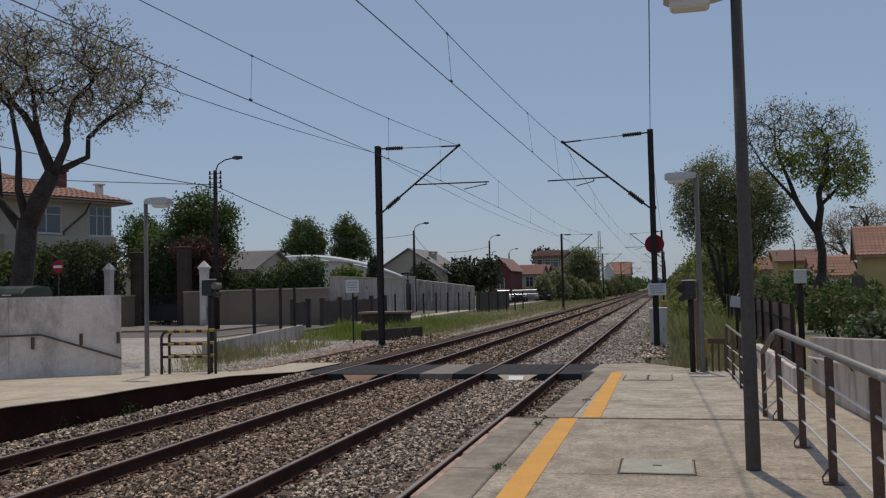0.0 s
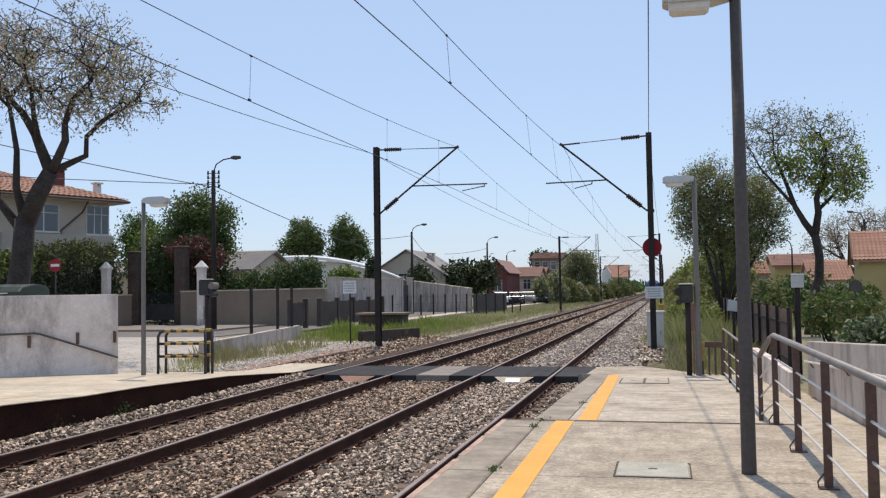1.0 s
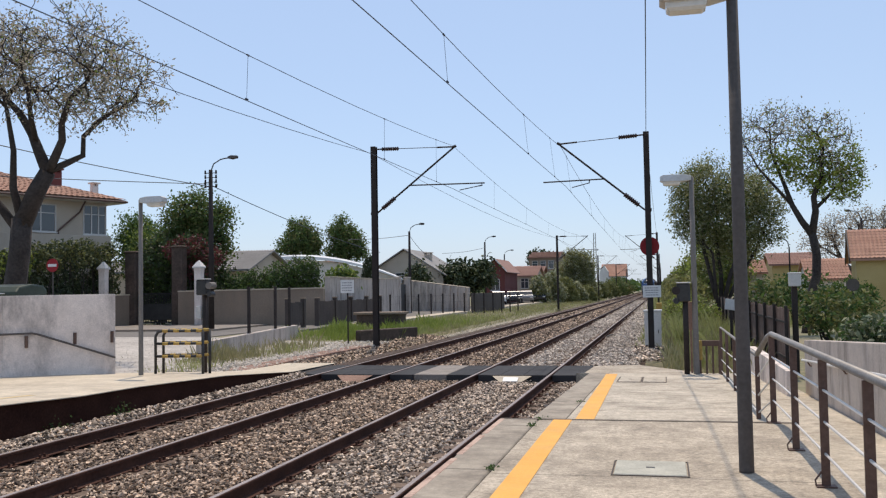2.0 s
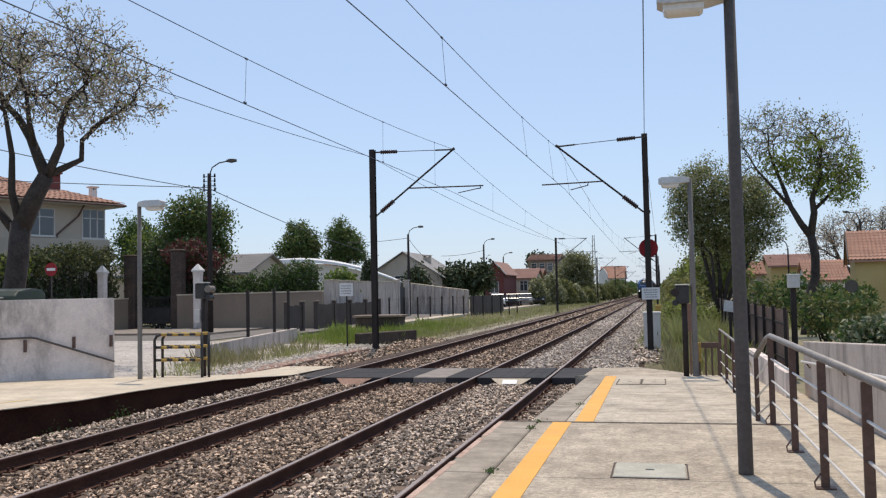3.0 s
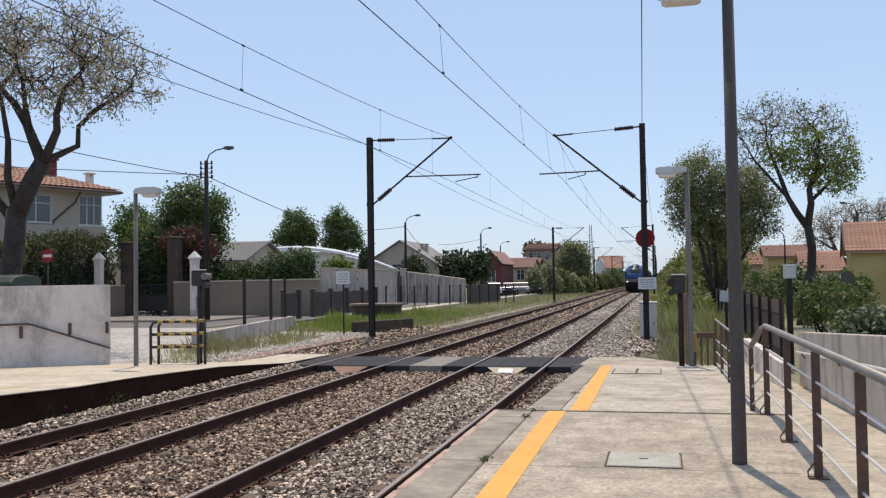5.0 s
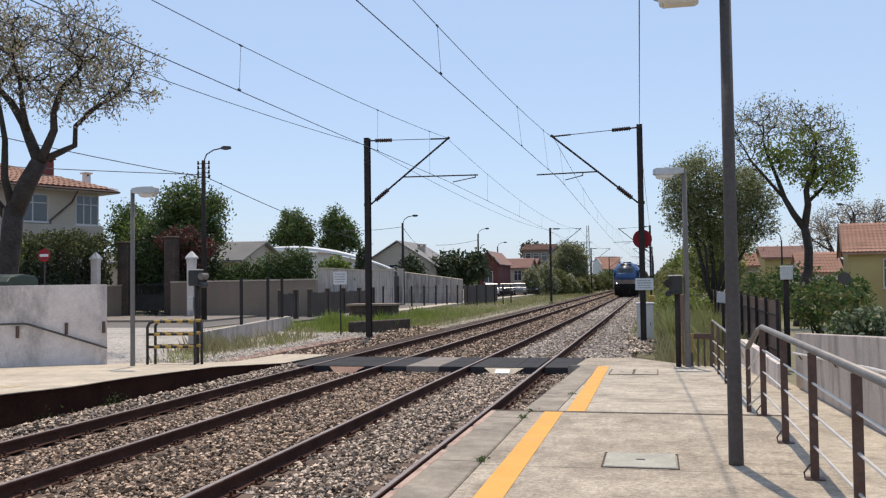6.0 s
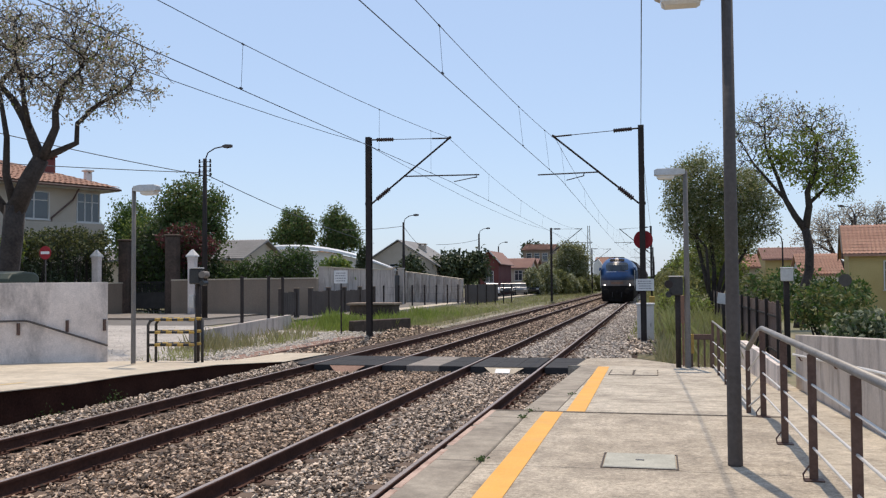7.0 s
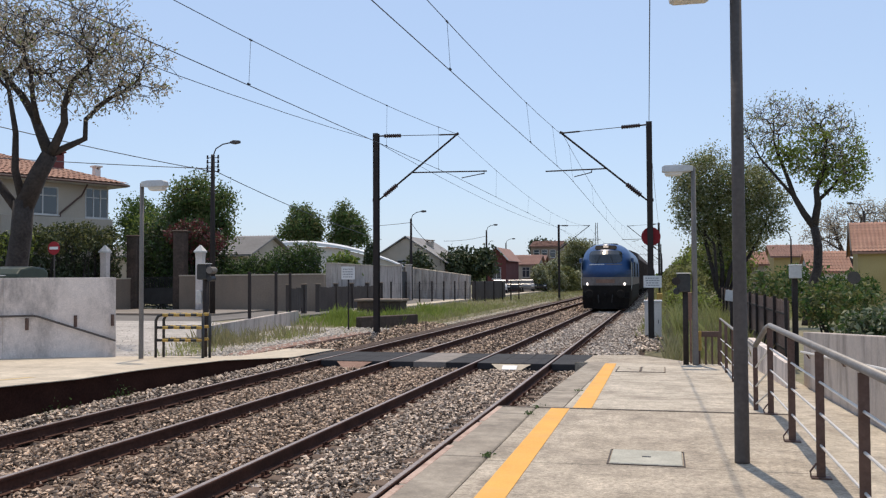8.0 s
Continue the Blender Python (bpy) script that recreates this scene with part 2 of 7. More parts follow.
# pale grey-green leaf; on far trees its paleness paints the distance haze
LEAF_SILVER_HAZE = mat("leaf_silver_haze", (0.22, 0.235, 0.14), (0.50, 0.51, 0.35), 0.7, fine=1.5, coarse=0.6, bump=0, transl=0.5, island=0.6)
LEAF_RED = mat("leaf_red", (0.10, 0.026, 0.027), (0.20, 0.06, 0.055), 0.6, fine=1.5, coarse=0.6, bump=0, transl=0.25, island=0.6)
LEAF_PALE = mat("leaf_pale_olive", (0.14, 0.15, 0.05), (0.36, 0.36, 0.15), 0.65, fine=1.5, coarse=0.6, bump=0, transl=0.5, island=0.6)
LEAF_GREY = mat("leaf_grey_green", (0.055, 0.078, 0.038), (0.20, 0.235, 0.13), 0.6, fine=1.5, coarse=0.6, bump=0, transl=0.25, island=0.6)
GRASS = mat("grass_blade", (0.17, 0.195, 0.06), (0.46, 0.46, 0.19), 0.7, fine=1.2, coarse=0.4, bump=0, transl=0.45, island=0.6)
GRASS_DRY = mat("grass_dry", (0.20, 0.19, 0.085), (0.42, 0.38, 0.21), 0.8, fine=1.2, coarse=0.4, bump=0, transl=0.3, island=0.6)
ROOF_TILE = mat("roof_tile_clay", (0.29, 0.14, 0.097), (0.46, 0.27, 0.19), 0.85, fine=8, coarse=0.7, bump=0.3, stain=(0.2, 0.125, 0.097), stain_amount=0.3, rnd=0.3)
PLASTER = mat("plaster_cream", (0.44, 0.37, 0.29), (0.54, 0.465, 0.375), 0.9, fine=20, coarse=0.6, bump=0.15, stain=(0.3, 0.25, 0.2), stain_amount=0.25, streak=0.3)
PLASTER_WHITE = mat("plaster_white", (0.60, 0.57, 0.53), (0.74, 0.71, 0.67), 0.9, fine=20, coarse=0.6, bump=0.15, stain=(0.4, 0.37, 0.34), stain_amount=0.25, streak=0.3)
PLASTER_YELLOW = mat("plaster_yellow", (0.42, 0.31, 0.12), (0.52, 0.40, 0.18), 0.9, fine=20, coarse=0.6, bump=0.15)
PLASTER_RED = mat("plaster_red", (0.12, 0.034, 0.03), (0.18, 0.055, 0.047), 0.9, fine=20, coarse=0.6, bump=0.15)
PLASTER_GREY = mat("plaster_grey", (0.215, 0.16, 0.117), (0.30, 0.232, 0.175), 0.9, fine=20, coarse=0.5, bump=0.2, stain=(0.12, 0.105, 0.09), stain_amount=0.3, streak=0.3)
DARK_FENCE = mat("dark_fence_paint", (0.045, 0.033, 0.028), (0.085, 0.066, 0.057), 0.8, fine=20, coarse=1, bump=0.2)
WOOD_BROWN = mat("brown_fence_board", (0.09, 0.052, 0.038), (0.18, 0.112, 0.083), 0.8, fine=20, coarse=3, bump=0.3, rnd=0.3)
WINDOW = glass_mat("window_glass")
FRAME_WHITE = mat("white_window_frame", (0.52, 0.50, 0.47), (0.62, 0.60, 0.57), 0.5, bump=0)
CAR_GLASS = glass_mat("car_glass", (0.008, 0.009, 0.010), 0.12)
ROOF_BROWN = mat("roof_tile_brown", (0.23, 0.125, 0.10), (0.36, 0.21, 0.165), 0.85, fine=8, coarse=0.7, bump=0.3, rnd=0.3)
ROOF_GREY = mat("grey_roofing", (0.20, 0.19, 0.185), (0.30, 0.29, 0.28), 0.85, fine=10, coarse=0.6, bump=0.2)
ROOF_WHITE = mat("white_sheet_roof", (0.66, 0.67, 0.68), (0.80, 0.81, 0.82), 0.45, fine=10, coarse=0.4, bump=0.05, stain=(0.5, 0.5, 0.48), stain_amount=0.2)
LOCO_BLUE = mat("loco_blue_paint", (0.02, 0.072, 0.20), (0.03, 0.092, 0.25), 0.38, fine=8, coarse=1, bump=0.02, stain=(0.03, 0.05, 0.09), stain_amount=0.25)
LOCO_GREY = mat("loco_silver_paint", (0.15, 0.125, 0.115), (0.22, 0.19, 0.175), 0.5, 0.1, fine=8, coarse=1, bump=0.02, stain=(0.10, 0.07, 0.058), stain_amount=0.4)
LOCO_DARK = mat("loco_underframe", (0.008, 0.007, 0.0065), (0.022, 0.018, 0.016), 0.85, fine=12, coarse=2, bump=0.2, spec=0.2)
WAGON = mat("wagon_brown_paint", (0.05, 0.035, 0.03), (0.10, 0.07, 0.06), 0.75, fine=8, coarse=0.8, bump=0.2, stain=(0.04, 0.035, 0.03), stain_amount=0.3)
HEADLIGHT = glow_mat("headlight_glow", (1.0, 0.93, 0.82), 3.0)
BARK_DARK = mat("brown_pier_render", (0.05, 0.033, 0.026), (0.115, 0.08, 0.062), 0.9, fine=9, coarse=1.5, bump=0.4, stain=(0.03, 0.028, 0.018), stain_amount=0.4)
CAR_GREEN = mat("container_green", (0.028, 0.042, 0.028), (0.05, 0.068, 0.046), 0.55, 0.1, bump=0.1, stain=(0.03, 0.03, 0.02), stain_amount=0.3)
CAR_DARK = mat("car_paint_dark", (0.02, 0.022, 0.028), (0.035, 0.037, 0.045), 0.25, 0.3, bump=0)
CAR_WHITE = mat("car_paint_white", (0.7, 0.7, 0.7), (0.78, 0.78, 0.78), 0.25, bump=0)
CAR_SILVER = mat("car_paint_silver", (0.14, 0.145, 0.155), (0.20, 0.205, 0.215), 0.35, 0.3, bump=0)
BARRIER_YELLOW = mat("barrier_yellow", (0.38, 0.24, 0.05), (0.52, 0.34, 0.08), 0.65, fine=20, coarse=3, bump=0.1, stain=(0.15, 0.10, 0.05), stain_amount=0.35)
RUST = mat("rusty_steel_plate", (0.18, 0.10, 0.07), (0.30, 0.18, 0.13), 0.85, fine=20, coarse=2, bump=0.3)


# ---- mesh helpers ----
class Build:
    """Collects faces with material slots, then becomes one mesh object."""

    def __init__(self):
        self.v, self.f, self.m = [], [], []

    def add(self, verts, faces, slot=0):
        k = len(self.v)
        self.v += [tuple(p) for p in verts]
        self.f += [tuple(k + i for i in f) for f in faces]
        self.m += [slot] * len(faces)
        return self

    def box(self, x0, x1, y0, y1, z0, z1, slot=0, c=0.0):
        if not c:
            return self.prism([(x0, y0), (x1, y0), (x1, y1), (x0, y1)], z0, z1, slot)
        ring = [(x0 + c, y0), (x1 - c, y0), (x1, y0 + c), (x1, y1 - c), (x1 - c, y1), (x0 + c, y1), (x0, y1 - c), (x0, y0 + c)]
        cx, cy = (x0 + x1) / 2, (y0 + y1) / 2
        sx, sy = 1 - 2 * c / (x1 - x0), 1 - 2 * c / (y1 - y0)
        small = [(cx + (x - cx) * sx, cy + (y - cy) * sy) for x, y in ring]
        return self.loft([[(x, y, z0) for x, y in small], [(x, y, z0 + c) for x, y in ring], [(x, y, z1 - c) for x, y in ring], [(x, y, z1) for x, y in small]], slot)

    def prism(self, ring, z0, z1, slot=0):
        return self.loft([[(x, y, z0) for x, y in ring], [(x, y, z1) for x, y in ring]], slot)

    def loft(self, rings, slot=0, caps=True):
        n, vs, fs = len(rings[0]), [p for r in rings for p in r], []
        for k in range(len(rings) - 1):
            for i in range(n):
                j = (i + 1) % n
                fs.append((k * n + i, k * n + j, (k + 1) * n + j, (k + 1) * n + i))
        if caps:
            fs.append(tuple(range(n - 1, -1, -1)))
            fs.append(tuple(range((len(rings) - 1) * n, len(rings) * n)))
        return self.add(vs, fs, slot)

    def sweep(self, profile, path, slot=0):
        """An outline in (x, z) carried along points with the same x axis."""
        return self.loft([[(px + x, py, pz + z) for x, z in profile] for px, py, pz in path], slot)

    def tube(self, pts, radii, n=8, slot=0):
        pts = [Vector(p) for p in pts]
        if isinstance(radii, (int, float)):
            radii = [radii] * len(pts)
        rings, u = [], None
        for i, p in enumerate(pts):
            d = (pts[min(i + 1, len(pts) - 1)] - pts[max(i - 1, 0)]).normalized()
            if u is None:
                u = d.orthogonal().normalized()
            u = (u - d * u.dot(d)).normalized()
            w = d.cross(u)
            rings.append([p + (u * math.cos(2 * math.pi * k / n) + w * math.sin(2 * math.pi * k / n)) * radii[i] for k in range(n)])
        return self.loft(rings, slot)

    def obj(self, name, mats, parent=None, at=None, bevel=0.0, smooth=False, label=""):
        me = bpy.data.meshes.new(name)
        me.from_pydata(self.v, [], self.f)
        for m in mats if isinstance(mats, (list, tuple)) else [mats]:
            me.materials.append(m)
        if any(self.m):
            me.polygons.foreach_set("material_index", self.m)
        bm = bmesh.new()
        bm.from_mesh(me)
        if len(self.f) < 20000:
            bmesh.ops.recalc_face_normals(bm, faces=bm.faces)
        if bevel:
            es = [e for e in bm.edges if e.is_manifold and e.calc_face_angle(0) > 0.6]
            bmesh.ops.bevel(bm, geom=es, offset=bevel, segments=2, affect="EDGES", profile=0.6)
        bm.to_mesh(me)
        bm.free()
        if smooth:
            me.polygons.foreach_set("use_smooth", [True] * len(me.polygons))
        ob = new(name, me)
        if parent:
            ob.parent = parent
        if at is not None:
            ob.matrix_basis = at
        if label:
            ob["label"] = label
        return ob


def thing(name, at, label, category, group="", kind=""):
    ob = tagged(new(name), label, category, group, kind)
    ob.empty_display_size = 0.1
    ob.matrix_basis = at
    return ob


def quick(name, v, f, material):
    """One mesh straight from arrays, for large counts."""
    me = bpy.data.meshes.new(name)
    me.from_pydata(v, [], f)
    me.materials.append(material)
    return new(name, me)


def circle(r, n, cx=0.0, cy=0.0, a0=0.0):
    return [(cx + r * math.cos(a0 + 2 * math.pi * k / n), cy + r * math.sin(a0 + 2 * math.pi * k / n)) for k in range(n)]


# ---- plan ----
RAIL_Z = -0.486           # rail top, the platform being 0
R1, R2, L1, L2 = -2.554, -4.289, -6.396, -8.131
SLEEPER_Z = RAIL_Z - 0.165
EDGE_X, EDGE2_X = -1.845, -1.50
JOINT_Y, PLAT_END = 10.42, 19.0
MAST_Y = (32.0, 92.0, 152.0, 212.0, 272.0)


def deck(y):
    """Height of the near platform's top: level, then a slow ramp down."""
    return 0.0 if y < JOINT_Y else -0.030 * (y - JOINT_Y)


# ---- ground ----
def ground_sheet():
    xs = [-900, -300, -120, -60, -40, -28, -22, -18, -16, -14, -12, -10.4, -9.4, -1.6, -0.6, 1.0, 3.0, 6, 12, 25, 60, 150, 400, 900]
    ys = [-300, -60, -20, 0, 8, 14, 18, 21, 24, 27, 30, 34, 40, 48, 60, 80, 110, 160, 260, 500, 1200, 2500]

    def height(x, y):
        if -10.4 <= x <= -0.6:
            return -0.92
        if x < -10.4:
            return -0.5 + 0.25 * min(1.0, max(0.0, (-12.0 - x) / 6.0))
        return -0.62
    v = [(x, y, height(x, y)) for y in ys for x in xs]
    n = len(xs)
    f = [(j * n + i, j * n + i + 1, (j + 1) * n + i + 1, (j + 1) * n + i) for j in range(len(ys) - 1) for i in range(n - 1)]
    tagged(quick("ground", v, f, GROUND), "dry earth and grass along the railway", "ground", kind="structure")


ground_sheet()


def ballast_bed():
    b = Build()
    prof = [(-10.3, -1.0), (-8.95, -1.0), (-8.80, -0.60), (-8.66, -0.48), (-8.45, -0.52), (-8.25, -0.69), (-5.5, -0.69), (-5.3, -0.715), (-5.2, -0.69), (-1.9, -0.69), (-1.2, -0.73), (-0.5, -0.95)]
    b.sweep(prof, [(0, y, 0) for y in (-30, 10, 30, 60, 100, 200, 400, 900)])
    tagged(b.obj("ballast_bed", BALLAST), "brown and grey crushed-stone ballast under the tracks", "ballast", kind="structure")


ballast_bed()


def stones(name, n, x0, x1, y0, y1, size, material, seed, z=-0.69, density=None, clear=False):
    """Loose broken stones, joined."""
    rng = np.random.default_rng(seed)
    x, y = rng.uniform(x0, x1, n), y0 + (y1 - y0) * rng.uniform(0, 1, n) ** 1.35
    if clear:
        # sleepers stay mostly uncovered
        off = np.where(x > -5.35, 3.2, 3.45)
        near = np.abs((y - off + 0.3) % 0.6 - 0.3) < 0.125
        mid = np.where(x > -5.35, (R1 + R2) / 2, (L1 + L2) / 2)
        keep = ~(near & (np.abs(x - mid) < 1.3) & (rng.uniform(0, 1, n) < np.where(np.abs(np.abs(x - mid) - 0.84) < 0.38, 0.97, 0.08)))
        x, y = x[keep], y[keep]
        n = len(x)
    s = size * rng.uniform(0.55, 1.35, n)
    base = np.array([(1, 0, 0), (-1, 0, 0), (0, 1, 0), (0, -1, 0), (0, 0, 1), (0, 0, -1)], float)
    v = base[None] * rng.uniform(0.6, 1.25, (n, 6, 1)) + rng.normal(0, 0.18, (n, 6, 3))
    a, t = rng.uniform(0, 6.28, n), rng.uniform(-0.7, 0.7, n)
    ca, sa, ct, st = np.cos(a), np.sin(a), np.cos(t), np.sin(t)
    vx, vy, vz = v[..., 0] * 1.3, v[..., 1] * 0.85, v[..., 2] * 0.75
    vy, vz = vy * ct[:, None] - vz * st[:, None], vy * st[:, None] + vz * ct[:, None]
    vx, vy = vx * ca[:, None] - vy * sa[:, None], vx * sa[:, None] + vy * ca[:, None]
    zz = z + rng.uniform(-0.038, 0.046, n)
    if clear:
        zz = zz + np.where(np.abs(np.abs(x - np.where(x > -5.35, (R1 + R2) / 2, (L1 + L2) / 2)) - 0.84) < 0.38, 0.0, 0.034)
    if density is not None:
        zz = zz + density(x, y)
    v = np.stack([vx * s[:, None] + x[:, None], vy * s[:, None] + y[:, None], vz * s[:, None] + zz[:, None]], -1).reshape(-1, 3)
    tri = np.array([(0, 2, 4), (2, 1, 4), (1, 3, 4), (3, 0, 4), (2, 0, 5), (1, 2, 5), (3, 1, 5), (0, 3, 5)])
    f = (tri[None] + 6 * np.arange(n)[:, None, None]).reshape(-1, 3)
    return quick(name, v.tolist(), f.tolist(), material)


for nm, cnt, xa, xb, ya, yb, sz, ma in (
    ("ballast_stones", 66000, -7.9, -4.6, 4.5, 24, 0.0265, STONE), ("ballast_stones", 36000, -4.2, -2.65, 5, 24, 0.0265, STONE_GREY),
    ("ballast_stones", 5000, -2.5, -1.55, 9, 21, 0.027, STONE_GREY), ("ballast_stones", 500, -8.3, -8.2, 9, 22, 0.032, STONE_GREY),
    ("ballast_stones", 16000, -9.2, -4.6, 23.5, 60, 0.038, STONE), ("ballast_stones", 15000, -4.2, -0.7, 23.5, 60, 0.04, STONE_PALE),
    ("ballast_stones", 7000, -9.2, -4.6, 56, 150, 0.075, STONE), ("ballast_stones", 6000, -4.2, -0.9, 56, 150, 0.075, STONE_PALE)):
    tagged(stones(nm, cnt, xa, xb, ya, yb, sz, ma, int(abs(xa) * 10) + cnt, clear=True), "loose crushed stone between the rails", "ballast", kind="stuff")


tagged(stones("ballast_shoulder", 11000, -8.80, -8.24, 9, 21, 0.028, STONE_GREY, 55, -0.69, lambda x, y: np.interp(x, [-8.8, -8.66, -8.45, -8.24], [0.10, 0.21, 0.165, 0.01])), "pale crushed stone heaped beside the far platform", "ballast", kind="stuff")


# ---- tracks ----
def rail_object(x):
    b = Build()
    prof = [(-0.075, -0.165), (0.075, -0.165), (0.075, -0.155), (0.010, -0.135), (0.010, -0.045), (0.036, -0.036), (0.036, -0.008), (0.028, -0.0005), (-0.028, -0.0005), (-0.036, -0.008), (-0.036, -0.036), (-0.010, -0.045), (-0.010, -0.135), (-0.075, -0.155)]
    b.sweep(prof, [(x, y, RAIL_Z) for y in (-30, 60, 200, 900)])
    ob = b.obj("rail", RAIL_SIDE)
    h = Build().sweep([(-0.027, -0.0005), (0.027, -0.0005), (0.024, 0.003), (-0.024, 0.003)], [(x, y, RAIL_Z) for y in (-30, 60, 200, 900)])
    h.obj("running_surface", RAIL_TOP, ob, label="polished steel running surface")
    return tagged(ob, "rust-brown steel rail with a polished top on sleepers", "rail", "rails of the two tracks")


for xr in (R1, R2, L1, L2):
    rail_object(xr)


def sleepers():
    first = None
    for k, xc in enumerate(((R1 + R2) / 2, (L1 + L2) / 2)):
        for i in range(115):
            y = 3.2 + 0.6 * i + 0.25 * k
            if first is None:
                b = Build().box(-1.3, 1.3, -0.115, 0.115, -0.13, 0.0, 0, 0.012)
                first = b.obj("sleeper", SLEEPER)
                for xo in (-0.8675, 0.8675):
                    c = Build().box(-0.17, 0.17, -0.075, 0.075, 0.0, 0.016)
                    for sx in (-0.115, 0.115):
                        for sy in (-0.045, 0.045):
                            c.prism(circle(0.018, 6, sx, sy), 0.012, 0.06)
                    c.obj("baseplate", RAIL_SIDE, first, pose(xo, 0, 0.001))
                tagged(first, "worn brown timber sleeper half sunk in ballast", "sleeper", "sleepers of the tracks")
                first.matrix_basis = pose(xc, y, SLEEPER_Z - 0.003)
            else:
                copy_thing(first, pose(xc, y, SLEEPER_Z - 0.003 + random.uniform(-0.008, 0.004), 0, 0, random.uniform(-0.8, 0.8)))
    b = Build()
    for xc in ((R1 + R2) / 2, (L1 + L2) / 2):
        for i in range(200):
            y = 72.5 + 0.6 * i
            b.box(xc - 1.3, xc + 1.3, y - 0.115, y + 0.115, SLEEPER_Z - 0.13, SLEEPER_Z)
    tagged(b.obj("far_sleepers", SLEEPER), "row of distant brown sleepers", "sleepers", kind="stuff")


sleepers()


# ---- pedestrian crossing over the tracks ----
def crossing():
    y0, y1, top = 20.9, 23.5, RAIL_Z - 0.002
    root = thing("pedestrian_crossing", pose(0, 0, 0), "dark rubber panel crossing laid flush with the rails", "crossing")
    spans = [(-9.7, L2 - 0.06, 2), (L2 + 0.08, L1 - 0.08, 3), (L1 + 0.06, -5.75, 1), (-4.95, R2 - 0.06, 1), (R2 + 0.08, R1 - 0.08, 3), (R1 + 0.06, -1.75, 1)]
    for xa, xb, n in spans:
        for i in range(n):
            a, c = xa + (xb - xa) * i / n, xa + (xb - xa) * (i + 1) / n
            for ya, yb in ((y0, (y0 + y1) / 2), ((y0 + y1) / 2, y1)):
                Build().box(a + 0.004, c - 0.004, ya + 0.004, yb - 0.004, top - 0.15, top, 0, 0.008).obj("panel", RUBBER, root)
    Build().box(-5.745, -4.955, y0 + 0.02, y1, top - 0.14, top + 0.004, 0, 0.01).obj("infill_slab", ASPHALT_PALE, root, label="pale concrete infill between the two tracks")
    for xa, xb, ma in ((L2 + 0.5, L1 - 0.35, RUST), (R2 + 0.42, R1 - 0.40, PATH_CONCRETE)):
        b = Build().loft([[(xa, y0, top - 0.02), (xb, y0, top - 0.02), (xb, y0 - 0.02, top - 0.02), (xa, y0 - 0.02, top - 0.02)],
                          [(xa + 0.28, y0 - 0.0, top - 0.17), (xb - 0.28, y0 - 0.0, top - 0.17), (xb - 0.28, y0 - 0.36, top - 0.17), (xa + 0.28, y0 - 0.36, top - 0.17)]])
        b.obj("deflector", ma, root, label="sloped steel deflector plate")
    Build().box(-0.17, 0.17, -0.10, 0.10, 0, 0.012, 0, 0.003).obj("marker_plate", WHITE, root, pose(-3.42, y0 - 0.19, top - 0.085, 22.6), label="small white plate")


crossing()


